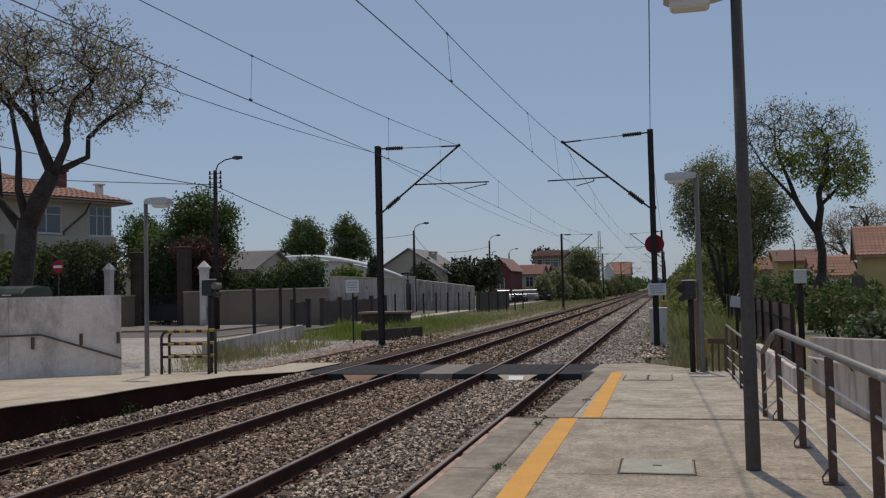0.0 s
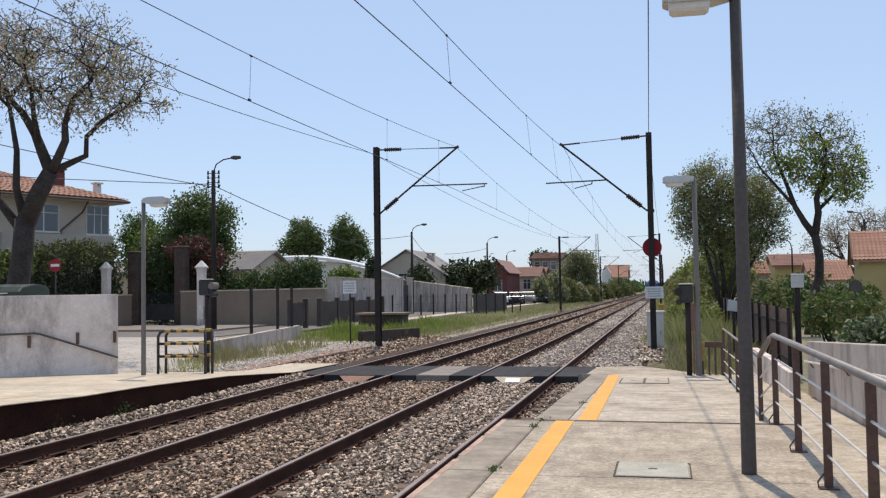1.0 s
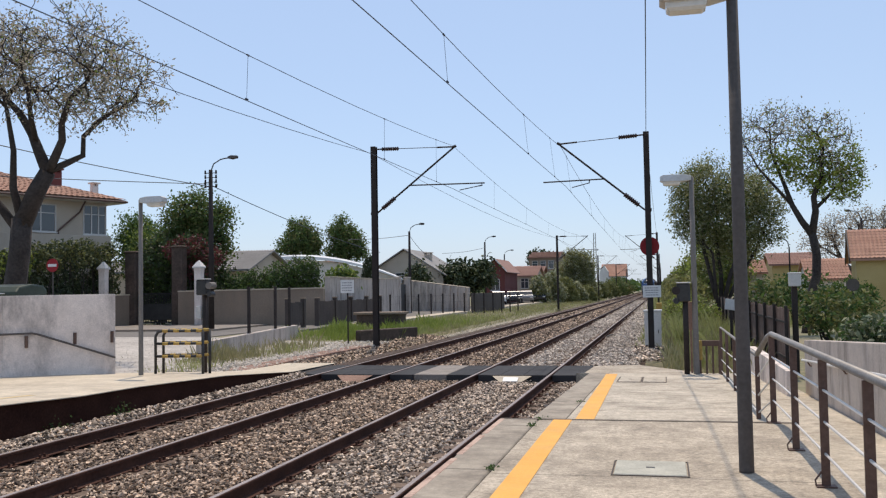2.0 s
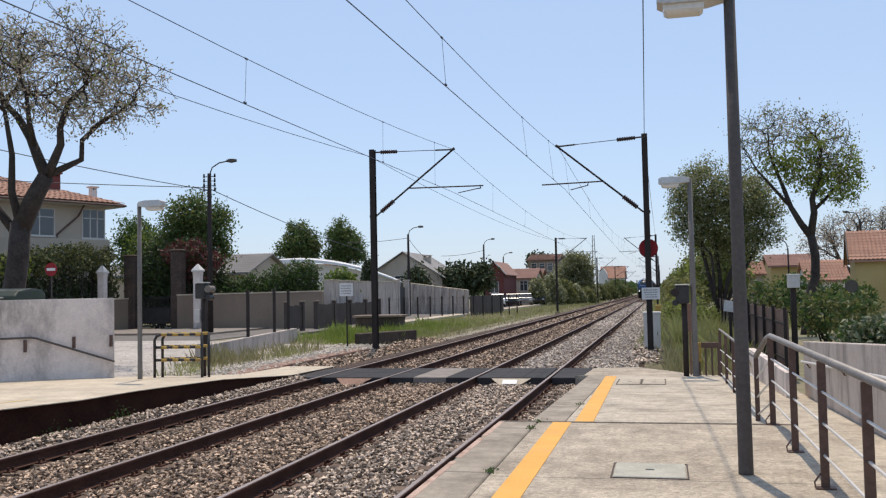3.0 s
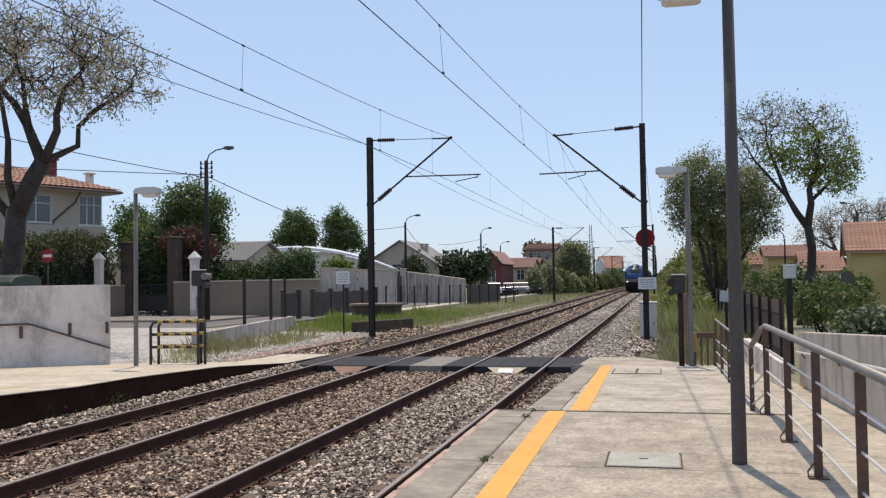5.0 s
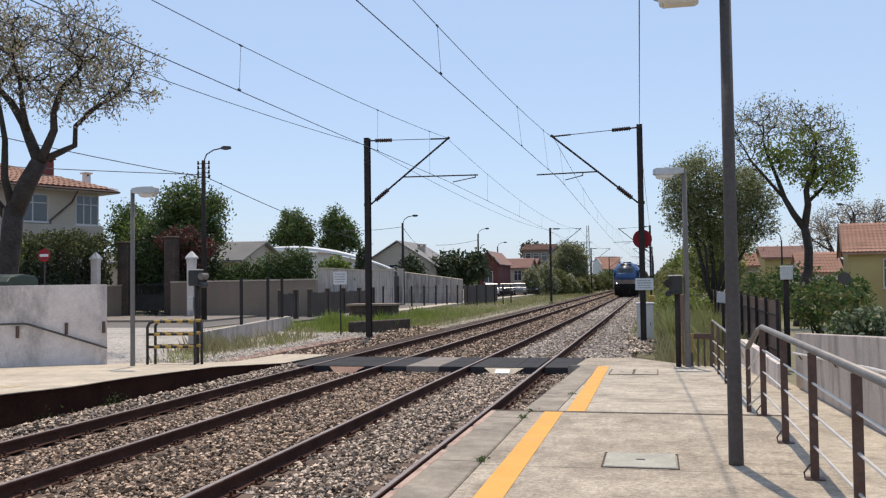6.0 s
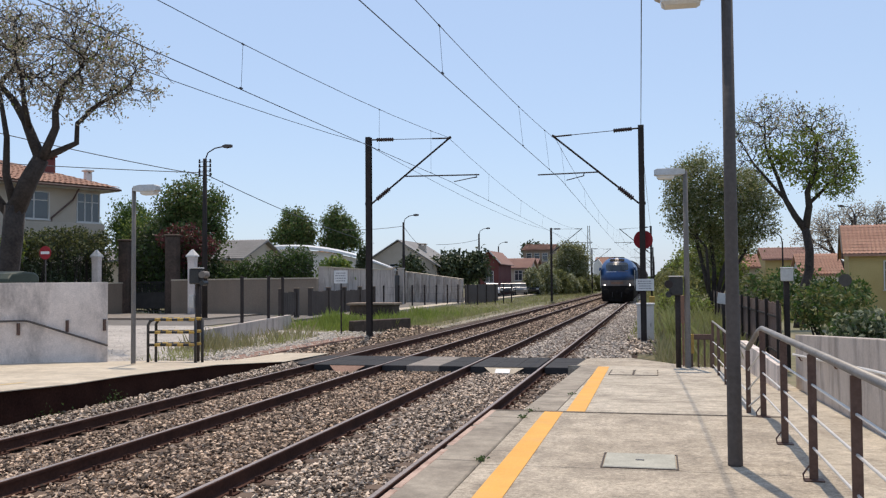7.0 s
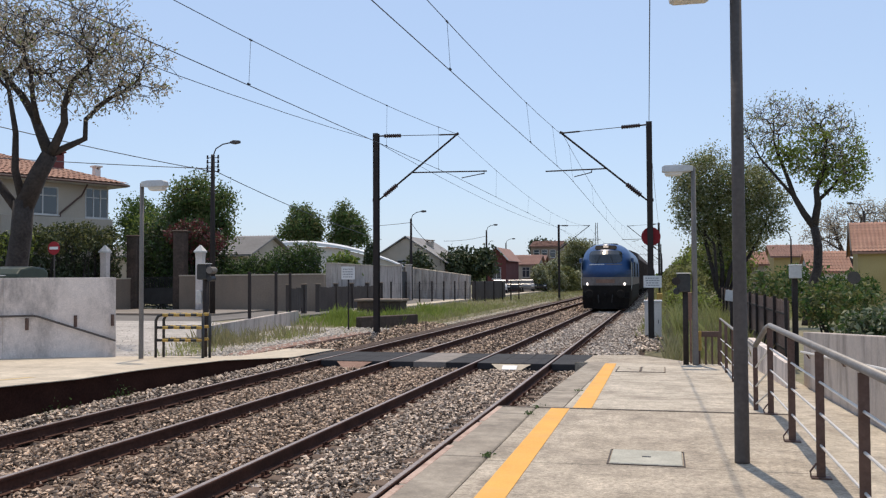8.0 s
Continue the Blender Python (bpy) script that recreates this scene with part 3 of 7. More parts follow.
# ---- near platform ----
def platform_near():
    root = thing("platform_near", pose(0, 0, 0), "weathered concrete station platform with cracked slabs", "platform", kind="structure")
    b = Build()
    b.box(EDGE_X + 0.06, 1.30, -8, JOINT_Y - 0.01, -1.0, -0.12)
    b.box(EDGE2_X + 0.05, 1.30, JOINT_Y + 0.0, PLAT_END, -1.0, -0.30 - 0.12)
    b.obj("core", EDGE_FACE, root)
    ys = (-8, -4.9, -1.85, 1.2, 4.25, 7.33, JOINT_Y)
    for ya, yb in zip(ys, ys[1:]):
        Build().box(-1.405, 1.32, ya + 0.005, yb - 0.005, -0.16, 0.0, 0, 0.007).obj("slab", CONCRETE, root)
    for i, (ya, yb) in enumerate(((-8, -5), (-5, -2.4), (-2.4, 0.1), (0.1, 2.55), (2.55, 5.0), (5.0, 7.45), (7.45, 9.9), (9.9, JOINT_Y))):
        Build().box(EDGE_X, -1.415, ya + 0.005, yb - 0.005, -0.18, 0.002, 0, 0.012).obj("coping", COPING, root)
    for i in range(4):
        ya, yb = JOINT_Y + 0.012 + i * 2.14, JOINT_Y + (i + 1) * 2.14
        for xa, xb, nm, ma in ((EDGE2_X, -1.115, "coping", COPING), (-1.105, 1.32, "slab", RAMP_CONCRETE)):
            za, zb = deck(ya), deck(yb)
            Build().loft([[(xa, ya, za - 0.17), (xb, ya, za - 0.17), (xb, ya, za), (xa, ya, za)], [(xa, yb - 0.006, zb - 0.17), (xb, yb - 0.006, zb - 0.17), (xb, yb - 0.006, zb), (xa, yb - 0.006, zb)]]).obj(nm, ma, root, bevel=0.006)
    # approach from the platform's end down to the crossing
    Build().loft([[(-1.78, 19.0, -0.9), (0.75, 19.0, -0.9), (0.75, 19.0, -0.262), (-1.78, 19.0, -0.262)], [(-1.78, 20.9, -0.9), (0.3, 20.9, -0.9), (0.3, 20.9, -0.36), (-1.78, 20.9, -0.44)],
                  [(-1.72, 23.4, -0.9), (-0.6, 23.4, -0.9), (-0.6, 23.4, -0.46), (-1.72, 23.4, -0.486)]]).obj("approach_slab", CONCRETE, root, bevel=0.01)
    for ya, yb in ((-8, -3.1), (-3.0, 1.3), (1.5, 4.9), (5.05, 6.3), (6.36, 7.9), (8.1, 9.2), (9.3, 10.38)):
        Build().box(EDGE_X - 0.004, EDGE_X + 0.055, ya, yb, -0.10, 0.006, 0, 0.004).obj("edge_strip", EDGE_STRIP, root, label="reddish worn edge strip")
    Build().box(EDGE_X, 1.31, JOINT_Y - 0.045, JOINT_Y + 0.02, -0.02, 0.0055, 0, 0.002).obj("joint_filler", JOINT_DARK, root, label="dark joint line across the platform")
    # yellow safety line in two lengths
    Build().box(-1.235, -1.03, -8, JOINT_Y - 0.02, 0.002, 0.0045).obj("safety_line", YELLOW, root, label="yellow painted safety line")
    Build().loft([[(-1.00, JOINT_Y + 0.02, 0.0035), (-0.79, JOINT_Y + 0.02, 0.0035), (-0.79, JOINT_Y + 0.02, 0.006), (-1.00, JOINT_Y + 0.02, 0.006)],
                  [(-1.14, 18.6, deck(18.6) + 0.0035), (-0.92, 18.6, deck(18.6) + 0.0035), (-0.92, 18.6, deck(18.6) + 0.006), (-1.14, 18.6, deck(18.6) + 0.006)]]).obj("safety_line", YELLOW, root, label="yellow painted safety line")
    return root


platform_near()


def hatch(x, y, w, d, z, tilt=0.0, lid=None):
    root = thing("inspection_hatch", pose(x, y, z, -tilt), "pale concrete inspection cover set in the platform", "hatch")
    f = Build()
    f.box(-w / 2 - 0.012, -w / 2, -d / 2 - 0.012, d / 2 + 0.012, -0.02, 0.007).box(w / 2, w / 2 + 0.012, -d / 2 - 0.012, d / 2 + 0.012, -0.02, 0.007)
    f.box(-w / 2, w / 2, -d / 2 - 0.012, -d / 2, -0.02, 0.007).box(-w / 2, w / 2, d / 2, d / 2 + 0.012, -0.02, 0.007)
    f.obj("frame", DARK_FENCE, root)
    Build().box(-w / 2 + 0.008, w / 2 - 0.008, -d / 2 + 0.008, d / 2 - 0.008, -0.02, 0.012, 0, 0.006).obj("lid", lid or HATCH_LID, root)
    Build().box(-0.035, 0.035, -0.02, 0.02, 0.010, 0.0145).obj("lifting_slot", BLACK, root)


hatch(-0.14, 7.68, 0.58, 0.60, 0.0)
hatch(-0.62, 17.0, 0.40, 1.3, deck(17.0) + 0.002, 1.72, RAMP_CONCRETE)
hatch(-0.19, 17.0, 0.40, 1.3, deck(17.0) + 0.002, 1.72, RAMP_CONCRETE)


# ---- far platform and its ramp ----
def platform_far():
    root = thing("platform_far", pose(0, 0, 0), "sunlit pale concrete platform with a dark shaded edge", "platform", kind="structure")
    prof = [(-10, 0.03), (5, 0.03), (10.8, 0.02), (12.6, -0.06), (14.2, -0.085), (17.4, -0.195), (20.9, -0.43), (24.0, -0.47)]
    xl = [-14.5, -14.5, -14.5, -14.5, -14.2, -13.2, -10.6, -10.2]
    b = Build()
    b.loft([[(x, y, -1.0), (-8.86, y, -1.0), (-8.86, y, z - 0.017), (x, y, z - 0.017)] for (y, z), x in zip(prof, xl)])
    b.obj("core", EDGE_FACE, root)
    for k in range(len(prof) - 1):
        (ya, za), (yb, zb) = prof[k], prof[k + 1]
        for xa0, xa1, nm in ((xl[k], xl[k + 1], "slab"), (-9.32, -9.32, "coping")):
            xb = -9.325 if nm == "slab" else -8.8
            if xa0 >= xb - 0.1:
                continue
            Build().loft([[(xa0, ya + 0.004, za - 0.015), (xb, ya + 0.004, za - 0.015), (xb, ya + 0.004, za), (xa0, ya + 0.004, za)],
                          [(xa1, yb - 0.004, zb - 0.015), (xb, yb - 0.004, zb - 0.015), (xb, yb - 0.004, zb), (xa1, yb - 0.004, zb)]]).obj(nm, PATH_CONCRETE, root, bevel=0.004)
    Build().loft([[(-9.75, y, z + 0.002), (-9.6, y, z + 0.002), (-9.6, y, z + 0.004), (-9.75, y, z + 0.004)] for y, z in prof[:4]]).obj("safety_line", FADED_YELLOW, root, label="faded yellow safety line")


platform_far()


# ---- masts and overhead line ----
def insulator(b, p, q, r=0.055, n=7, slot=1):
    p, q = Vector(p), Vector(q)
    pts, rad = [], []
    for i in range(n):
        for t, k in ((0.0, 0.62), (0.35, 1.0), (0.6, 1.0), (0.95, 0.62)):
            pts.append(p.lerp(q, (i + t) / n))
            rad.append(r * k)
    b.tube(pts, rad, 8, slot)


def mast(x, y, side, z0=-0.6, top=6.78):
    """Steel H-section mast with a hinged cantilever reaching over the track; side 1 reaches to +x."""
    root = thing("catenary_mast", pose(x, y, 0), "dark steel overhead-line mast with a slanted cantilever arm", "mast", "overhead-line masts")
    w, s = 0.098, side
    Build().loft([[(a * w, c * 0.105, z) for a, c in ((-1, -1), (1, -1), (1, -0.84), (0.1, -0.84), (0.1, 0.84), (1, 0.84), (1, 1), (-1, 1), (-1, 0.84), (-0.1, 0.84), (-0.1, -0.84), (-1, -0.84))] for z in (z0, top)]).obj("post", MAST, root)
    Build().box(-0.24, 0.24, -0.24, 0.24, z0 - 0.4, z0 + 0.02, 0, 0.03).obj("footing", PLASTER_GREY, root, label="concrete footing block")
    # the two sides hang their cantilevers at slightly different heights
    reach, tip_z, foot_z, arm_z, arm_end = (3.03, 6.62, 4.33, 5.30, 4.11) if s > 0 else (2.98, 6.51, 4.10, 5.22, 3.55)
    tie_z = top - 0.10
    tip, start = Vector((s * reach, 0, tip_z)), Vector((s * w, 0, tie_z))
    along = tip - start
    b = Build()
    b.tube([start, start + along * 0.09], 0.028, 6)
    insulator(b, start + along * 0.07, start + along * 0.29, 0.075, 8)
    b.tube([start + along * 0.28, tip - along * 0.2], 0.012, 6)
    b.tube([tip - along * 0.22, tip], 0.028, 6)
    b.obj("top_tie", [MAST, INSUL], root)
    foot = Vector((s * w, 0, foot_z))
    d = tip - foot
    b = Build()
    b.tube([foot, foot + d * 0.10], 0.032, 6)
    insulator(b, foot + d * 0.07, foot + d * 0.235, 0.088, 8)
    b.tube([foot + d * 0.22, tip + d * 0.02], 0.034, 8)
    b.tube([tip - Vector((s * 0.08, 0, 0.03)), tip + Vector((s * 0.06, 0, 0.04))], 0.05, 6)
    b.box(-s * w - 0.03, -s * w + 0.03, -0.06, 0.06, foot_z - 0.05, foot_z + 0.05)
    b.obj("strut", [MAST, INSUL], root)
    a = foot + d * ((arm_z - foot_z) / d.z)
    b = Build()
    b.tube([a, (s * arm_end, 0, arm_z - 0.03)], 0.024, 6)
    if s > 0:
        k0, k1 = arm_end - 0.12, arm_end - 0.92
    else:
        k0, k1 = a.x * s + 0.50, a.x * s + 1.12
    b.tube([(s * k0, 0, arm_z), (s * (k0 + 0.03), 0, arm_z - 0.12), (s * (k0 - 0.1 if s > 0 else k0 + 0.1), 0, arm_z - 0.13)], 0.02, 6)
    b.tube([(s * k0, 0, arm_z - 0.11), (s * k1, 0, arm_z - 0.25)], 0.016, 6)
    b.obj("registration_arm", [MAST], root)
    return root


for i, yy in enumerate(MAST_Y):
    mast(-10.17, yy, 1)
    mast(-0.42, yy, -1)


def wire(name, runs, r, label, mats=WIRE):
    b = Build()
    for pts, rr in runs:
        b.tube(pts, rr, 5)
    return tagged(b.obj(name, mats), label, "overhead wire")


def sagged(x0, y0, z0, x1, y1, z1, sag, n=14):
    return [(x0 + (x1 - x0) * t, y0 + (y1 - y0) * t, z0 + (z1 - z0) * t - sag * 4 * t * (1 - t)) for t in [i / n for i in range(n + 1)]]


def overhead(spans, xs, zc, xms, zm, sag, hung):
    """Contact wire zigzagging between the masts under a sagging messenger, joined by droppers."""
    for k, (ya, yb) in enumerate(zip(spans, spans[1:])):
        xa, xb, ma, mb = xs[k], xs[k + 1], xms[k], xms[k + 1]
        runs = [(sagged(xa, ya, zc, xb, yb, zc, 0.03), 0.0085), (sagged(ma, ya, zm, mb, yb, zm, sag), 0.0075)]
        for t in hung:
            y = ya + (yb - ya) * t
            top, low = (ma + (mb - ma) * t, y, zm - sag * 4 * t * (1 - t)), (xa + (xb - xa) * t, y, zc)
            runs += [([top, low], 0.004), ([(top[0], y - 0.05, top[2]), (top[0], y + 0.05, top[2])], 0.018), ([(low[0], y - 0.05, low[2]), (low[0], y + 0.05, low[2])], 0.018)]
        wire("contact_line", runs, 0, "thin dark overhead contact and messenger wires with droppers")


overhead((-12.0,) + MAST_Y, (-3.9, -3.17, -3.65, -3.2, -3.65, -3.2), 5.0, (-3.8, -3.32, -3.5, -3.3, -3.5, -3.3), 6.40, 0.62, (0.03, 0.22, 0.42, 0.614, 0.81, 0.93))
overhead((-16.0,) + MAST_Y, (-7.95, -7.2, -7.5, -7.05, -7.5, -7.05), 5.1, (-7.85, -7.2, -7.3, -7.1, -7.3, -7.1), 6.66, 0.82, (0.14, 0.31, 0.485, 0.66, 0.833, 0.95))
wire("return_wire", [(sagged(-10.3, a, 6.55, -10.3, b, 6.55, 0.8 if a < 0 else 0.45), 0.009) for a, b in zip((-22.0,) + MAST_Y, MAST_Y)], 0, "dark return wire running along the mast tops")
wire("return_wire", [(sagged(0.55 if a < 0 else -0.42, a, 6.62, -0.42, b, 6.62, 0.3), 0.0105) for a, b in zip((-28.0,) + MAST_Y, MAST_Y)], 0, "dark return wire running along the mast tops")


# ---- signs and cabinet at the near mast ----
def plate_text(b, x0, x1, z0, z1, y, rows, seed, slot=1):
    """Unreadable lines of writing as plain bars."""
    rng = random.Random(seed)
    h = (z1 - z0) / rows
    for i in range(rows):
        x = x0 + (x1 - x0) * rng.uniform(0, 0.15)
        end = x1 - (x1 - x0) * rng.uniform(0, 0.15)
        while x < end:
            wdt = min(rng.uniform(0.03, 0.09), end - x)
            b.box(x, x + wdt, y - 0.002, y, z1 - h * (i + 0.75), z1 - h * (i + 0.3), slot)
            x += wdt + 0.02


def mast_signs():
    y = 31.86
    root = thing("stop_disc", pose(-0.40, y + 0.32, 2.86), "round red enamel disc fixed to the mast", "sign")
    Build().loft([[(a, 0.0, c) for a, c in circle(0.325, 32)], [(a, -0.012, c) for a, c in circle(0.325, 32)], [(a, -0.018, c) for a, c in circle(0.312, 32)]]).obj("disc", RED, root)
    Build().box(-0.05, 0.05, -0.075, -0.02, -0.2, 0.2).obj("bracket", MAST, root)
    root = thing("notice_board", pose(-0.36, y, 1.32), "white notice plate with dark unreadable lettering", "sign")
    b = Build().box(-0.3, 0.3, -0.015, 0.0, -0.2, 0.2, 0)
    plate_text(b, -0.25, 0.25, -0.16, 0.16, -0.015, 4, 3)
    b.obj("plate", [WHITE, INK], root)
    Build().box(-0.04, 0.04, 0.0, 0.04, -0.2, 0.2).obj("bracket", MAST, root)
    root = thing("relay_cabinet", pose(-0.37, 33.2, -0.74), "light grey steel trackside cabinet on a concrete base", "cabinet")
    Build().box(-0.32, 0.32, -0.23, 0.23, -0.2, 0.08, 0, 0.02).obj("base", OLD_WALL, root)
    Build().box(-0.29, 0.29, -0.2, 0.2, 0.08, 1.34, 0, 0.012).obj("body", PLASTER_WHITE, root)
    Build().box(-0.32, 0.32, -0.23, 0.23, 1.34, 1.41, 0, 0.015).obj("roof", WHITE, root)
    Build().box(-0.23, 0.23, -0.212, -0.202, 0.2, 1.18, 0, 0.003).obj("door", PLASTER_WHITE, root)
    Build().tube([(0.18, -0.235, 0.6), (0.18, -0.26, 0.6), (0.18, -0.26, 0.72)], 0.01, 6).obj("handle", MAST, root)


mast_signs()


# ---- platform lamps ----
def platform_lamp(x, y, z, height, pole, head_len, r0=0.058, r1=0.044):
    root = thing("platform_lamp", pose(x, y, z), "grey steel platform lamp with a flat rectangular head", "lamp", "platform lamps")
    Build().tube([(0, 0, 0), (0, 0, 0.02), (0, 0, height * 0.5), (0, 0, height)], [r0, r0, (r0 + r1) / 2, r1], 14).obj("pole", pole, root, smooth=True)
    s = -1 if head_len > 0 else 1
    L = abs(head_len)
    x0, x1 = s * 0.0, s * L
    z0 = height - 0.10
    b = Build()
    b.loft([[(x0, -0.05, z0 + 0.03), (x0, 0.05, z0 + 0.03), (x0, 0.05, z0 + 0.13), (x0, -0.05, z0 + 0.13)],
            [(s * L * 0.3, -0.12, z0 + 0.01), (s * L * 0.3, 0.12, z0 + 0.01), (s * L * 0.3, 0.10, z0 + 0.15), (s * L * 0.3, -0.10, z0 + 0.15)],
            [(x1 * 0.9, -0.14, z0 + 0.01), (x1 * 0.9, 0.14, z0 + 0.01), (x1 * 0.9, 0.10, z0 + 0.15), (x1 * 0.9, -0.10, z0 + 0.15)],
            [(x1, -0.11, z0 + 0.03), (x1, 0.11, z0 + 0.03), (x1, 0.08, z0 + 0.12), (x1, -0.08, z0 + 0.12)]])
    b.obj("head", LAMP_HEAD, root, bevel=0.008)
    m0, m1 = sorted((s * L * 0.34, s * L * 0.92))
    Build().loft([[(m0, -0.10, z0 + 0.012), (m1, -0.10, z0 + 0.012), (m1, 0.10, z0 + 0.012), (m0, 0.10, z0 + 0.012)],
                  [(m0 + 0.01, -0.095, z0 - 0.035), (m1 - 0.01, -0.095, z0 - 0.035), (m1 - 0.01, 0.095, z0 - 0.035), (m0 + 0.01, 0.095, z0 - 0.035)],
                  [(m0 + 0.04, -0.07, z0 - 0.06), (m1 - 0.04, -0.07, z0 - 0.06), (m1 - 0.04, 0.07, z0 - 0.06), (m0 + 0.04, 0.07, z0 - 0.06)]]).obj("diffuser", LAMP_GLASS, root, smooth=False)


platform_lamp(0.60, 7.65, 0.0, 3.86, PAINT_POLE, 0.57)
platform_lamp(0.60, 18.7, -0.25, 3.88, PALE_POLE, 0.60, 0.06, 0.045)
platform_lamp(-10.48, 17.0, -0.16, 3.62, PALE_POLE, -0.56, 0.05, 0.042)


# ---- hand railing on the near platform ----
def railing():
    root = thing("platform_railing", pose(0, 0, 0), "brown steel post railing with a galvanised top tube", "railing")
    x = 1.11
    for y in (2.6, 4.1, 5.65, 7.18, 8.72, 10.40):
        Build().box(x - 0.03, x + 0.03, y - 0.012, y + 0.012, 0, 0.92).box(x - 0.07, x + 0.07, y - 0.05, y + 0.05, 0, 0.012).obj("post", BROWN_RAIL, root, bevel=0.003)
        Build().tube([(x - 0.03, y, 0.11), (x - 0.075, y - 0.01, 0.05), (x - 0.07, y - 0.015, 0.012), (x - 0.03, y, 0.012)], 0.007, 6).obj("foot_brace", BROWN_RAIL, root)
    for z in (0.24, 0.47, 0.70):
        Build().tube([(x, 2.0, z), (x, 10.42, z)], 0.0095, 8).obj("rod", GALV, root)
    Build().tube([(x, 2.0, 0.945), (x, 10.40, 0.945), (x - 0.02, 10.62, 0.90), (0.99, 10.75, 0.70)], 0.029, 12).obj("top_tube", RAIL_TUBE, root, smooth=True)
    for z0, z1 in ((0.70, 0.46), (0.47, 0.25), (0.24, 0.06)):
        Build().tube([(x, 10.42, z0), (0.99, 10.75, z1)], 0.010, 8).obj("rod", GALV, root)
    for i, t in enumerate((0.0, 0.25, 0.5, 0.75, 1.0)):
        px, py = 0.99 + 0.075 * t, 10.75 + 7.85 * t
        Build().box(px - 0.025, px + 0.025, py - 0.012, py + 0.012, deck(py) - 0.004, 0.68 - 0.02 * t).obj("post", BROWN_RAIL, root, bevel=0.003)
    for a in (0.22, 0.45):
        Build().tube([(0.99, 10.75, a), (1.065, 18.6, a - 0.18)], 0.0095, 8).obj("rod", GALV, root)
    Build().tube([(0.99, 10.75, 0.06), (1.065, 18.6, -0.18)], 0.0095, 8).obj("rod", GALV, root)
    Build().tube([(0.99, 10.75, 0.69), (1.065, 18.6, 0.66)], 0.020, 10).obj("top_tube", RAIL_TUBE, root, smooth=True)


railing()


# ---- ramp path and wall beside the near platform ----
def ramp_side():
    pa = Build().loft([[(1.33, y, -1.2), (2.32, y, -1.2), (2.32, y, z), (1.33, y, z)] for y, z in ((-8, 0.02), (6, -0.03), (10.7, -0.20), (17.2, -0.40), (23, -0.6))])
    tagged(pa.obj("ramp_path", RAMP_CONCRETE, bevel=0.01), "pale concrete ramp path sloping away from the platform", "path", kind="structure")
    root = thing("ramp_wall", pose(0, 0, 0), "weathered white rendered retaining wall with a pipe handrail", "wall", kind="structure")
    Build().loft([[(2.32, y, -1.2), (2.52, y, -1.2), (2.52, y, z), (2.32, y, z)] for y, z in ((-8, 1.1), (6, 1.0), (10.7, 0.82), (16.75, 0.52))]).obj("wall", STREET_WALL, root, bevel=0.012)
    Build().tube([(2.25, -2, 0.75), (2.25, 6, 0.66), (2.25, 10.7, 0.48), (2.25, 16.5, 0.20)], 0.02, 8).obj("handrail", GALV, root)
    for y, z in ((4, 0.69), (7, 0.62), (10, 0.51), (13, 0.37), (16, 0.22)):
        Build().tube([(2.25, y, z), (2.30, y, z - 0.08), (2.33, y, z - 0.08)], 0.012, 6).obj("bracket", BROWN_RAIL, root)


ramp_side()


# ---- the train ----
FRONT_AT_END, SPEED = 56.0, 28.0
TRAIN = []


def nose(x, z):
    """How far the locomotive's front lies behind its foremost point."""
    back = 1.45 * (abs(x) / 1.48) ** 2.7
    if z > 2.45:
        back += (z - 2.45) * 0.42 + max(0.0, z - 3.35) * 0.9
    if z < 1.2:
        back += (1.2 - z) * 0.12
    return back


def nose_panel(b, x0, x1, z0, z1, out, slot=0, n=8, m=4, corner=0.0):
    """A curved plate lying on the locomotive's front, with some thickness."""
    rings = []
    for k in range(m + 1):
        z = z0 + (z1 - z0) * k / m
        e = min(z - z0, z1 - z)
        cut = corner - math.sqrt(max(0.0, corner ** 2 - (corner - e) ** 2)) if e < corner else 0.0
        xs = [x0 + cut + (x1 - x0 - 2 * cut) * i / n for i in range(n + 1)]
        rings.append([(x, nose(x, z) - out, z) for x in xs] + [(x, nose(x, z) + 0.02, z) for x in reversed(xs)])
    return b.loft(rings, slot)


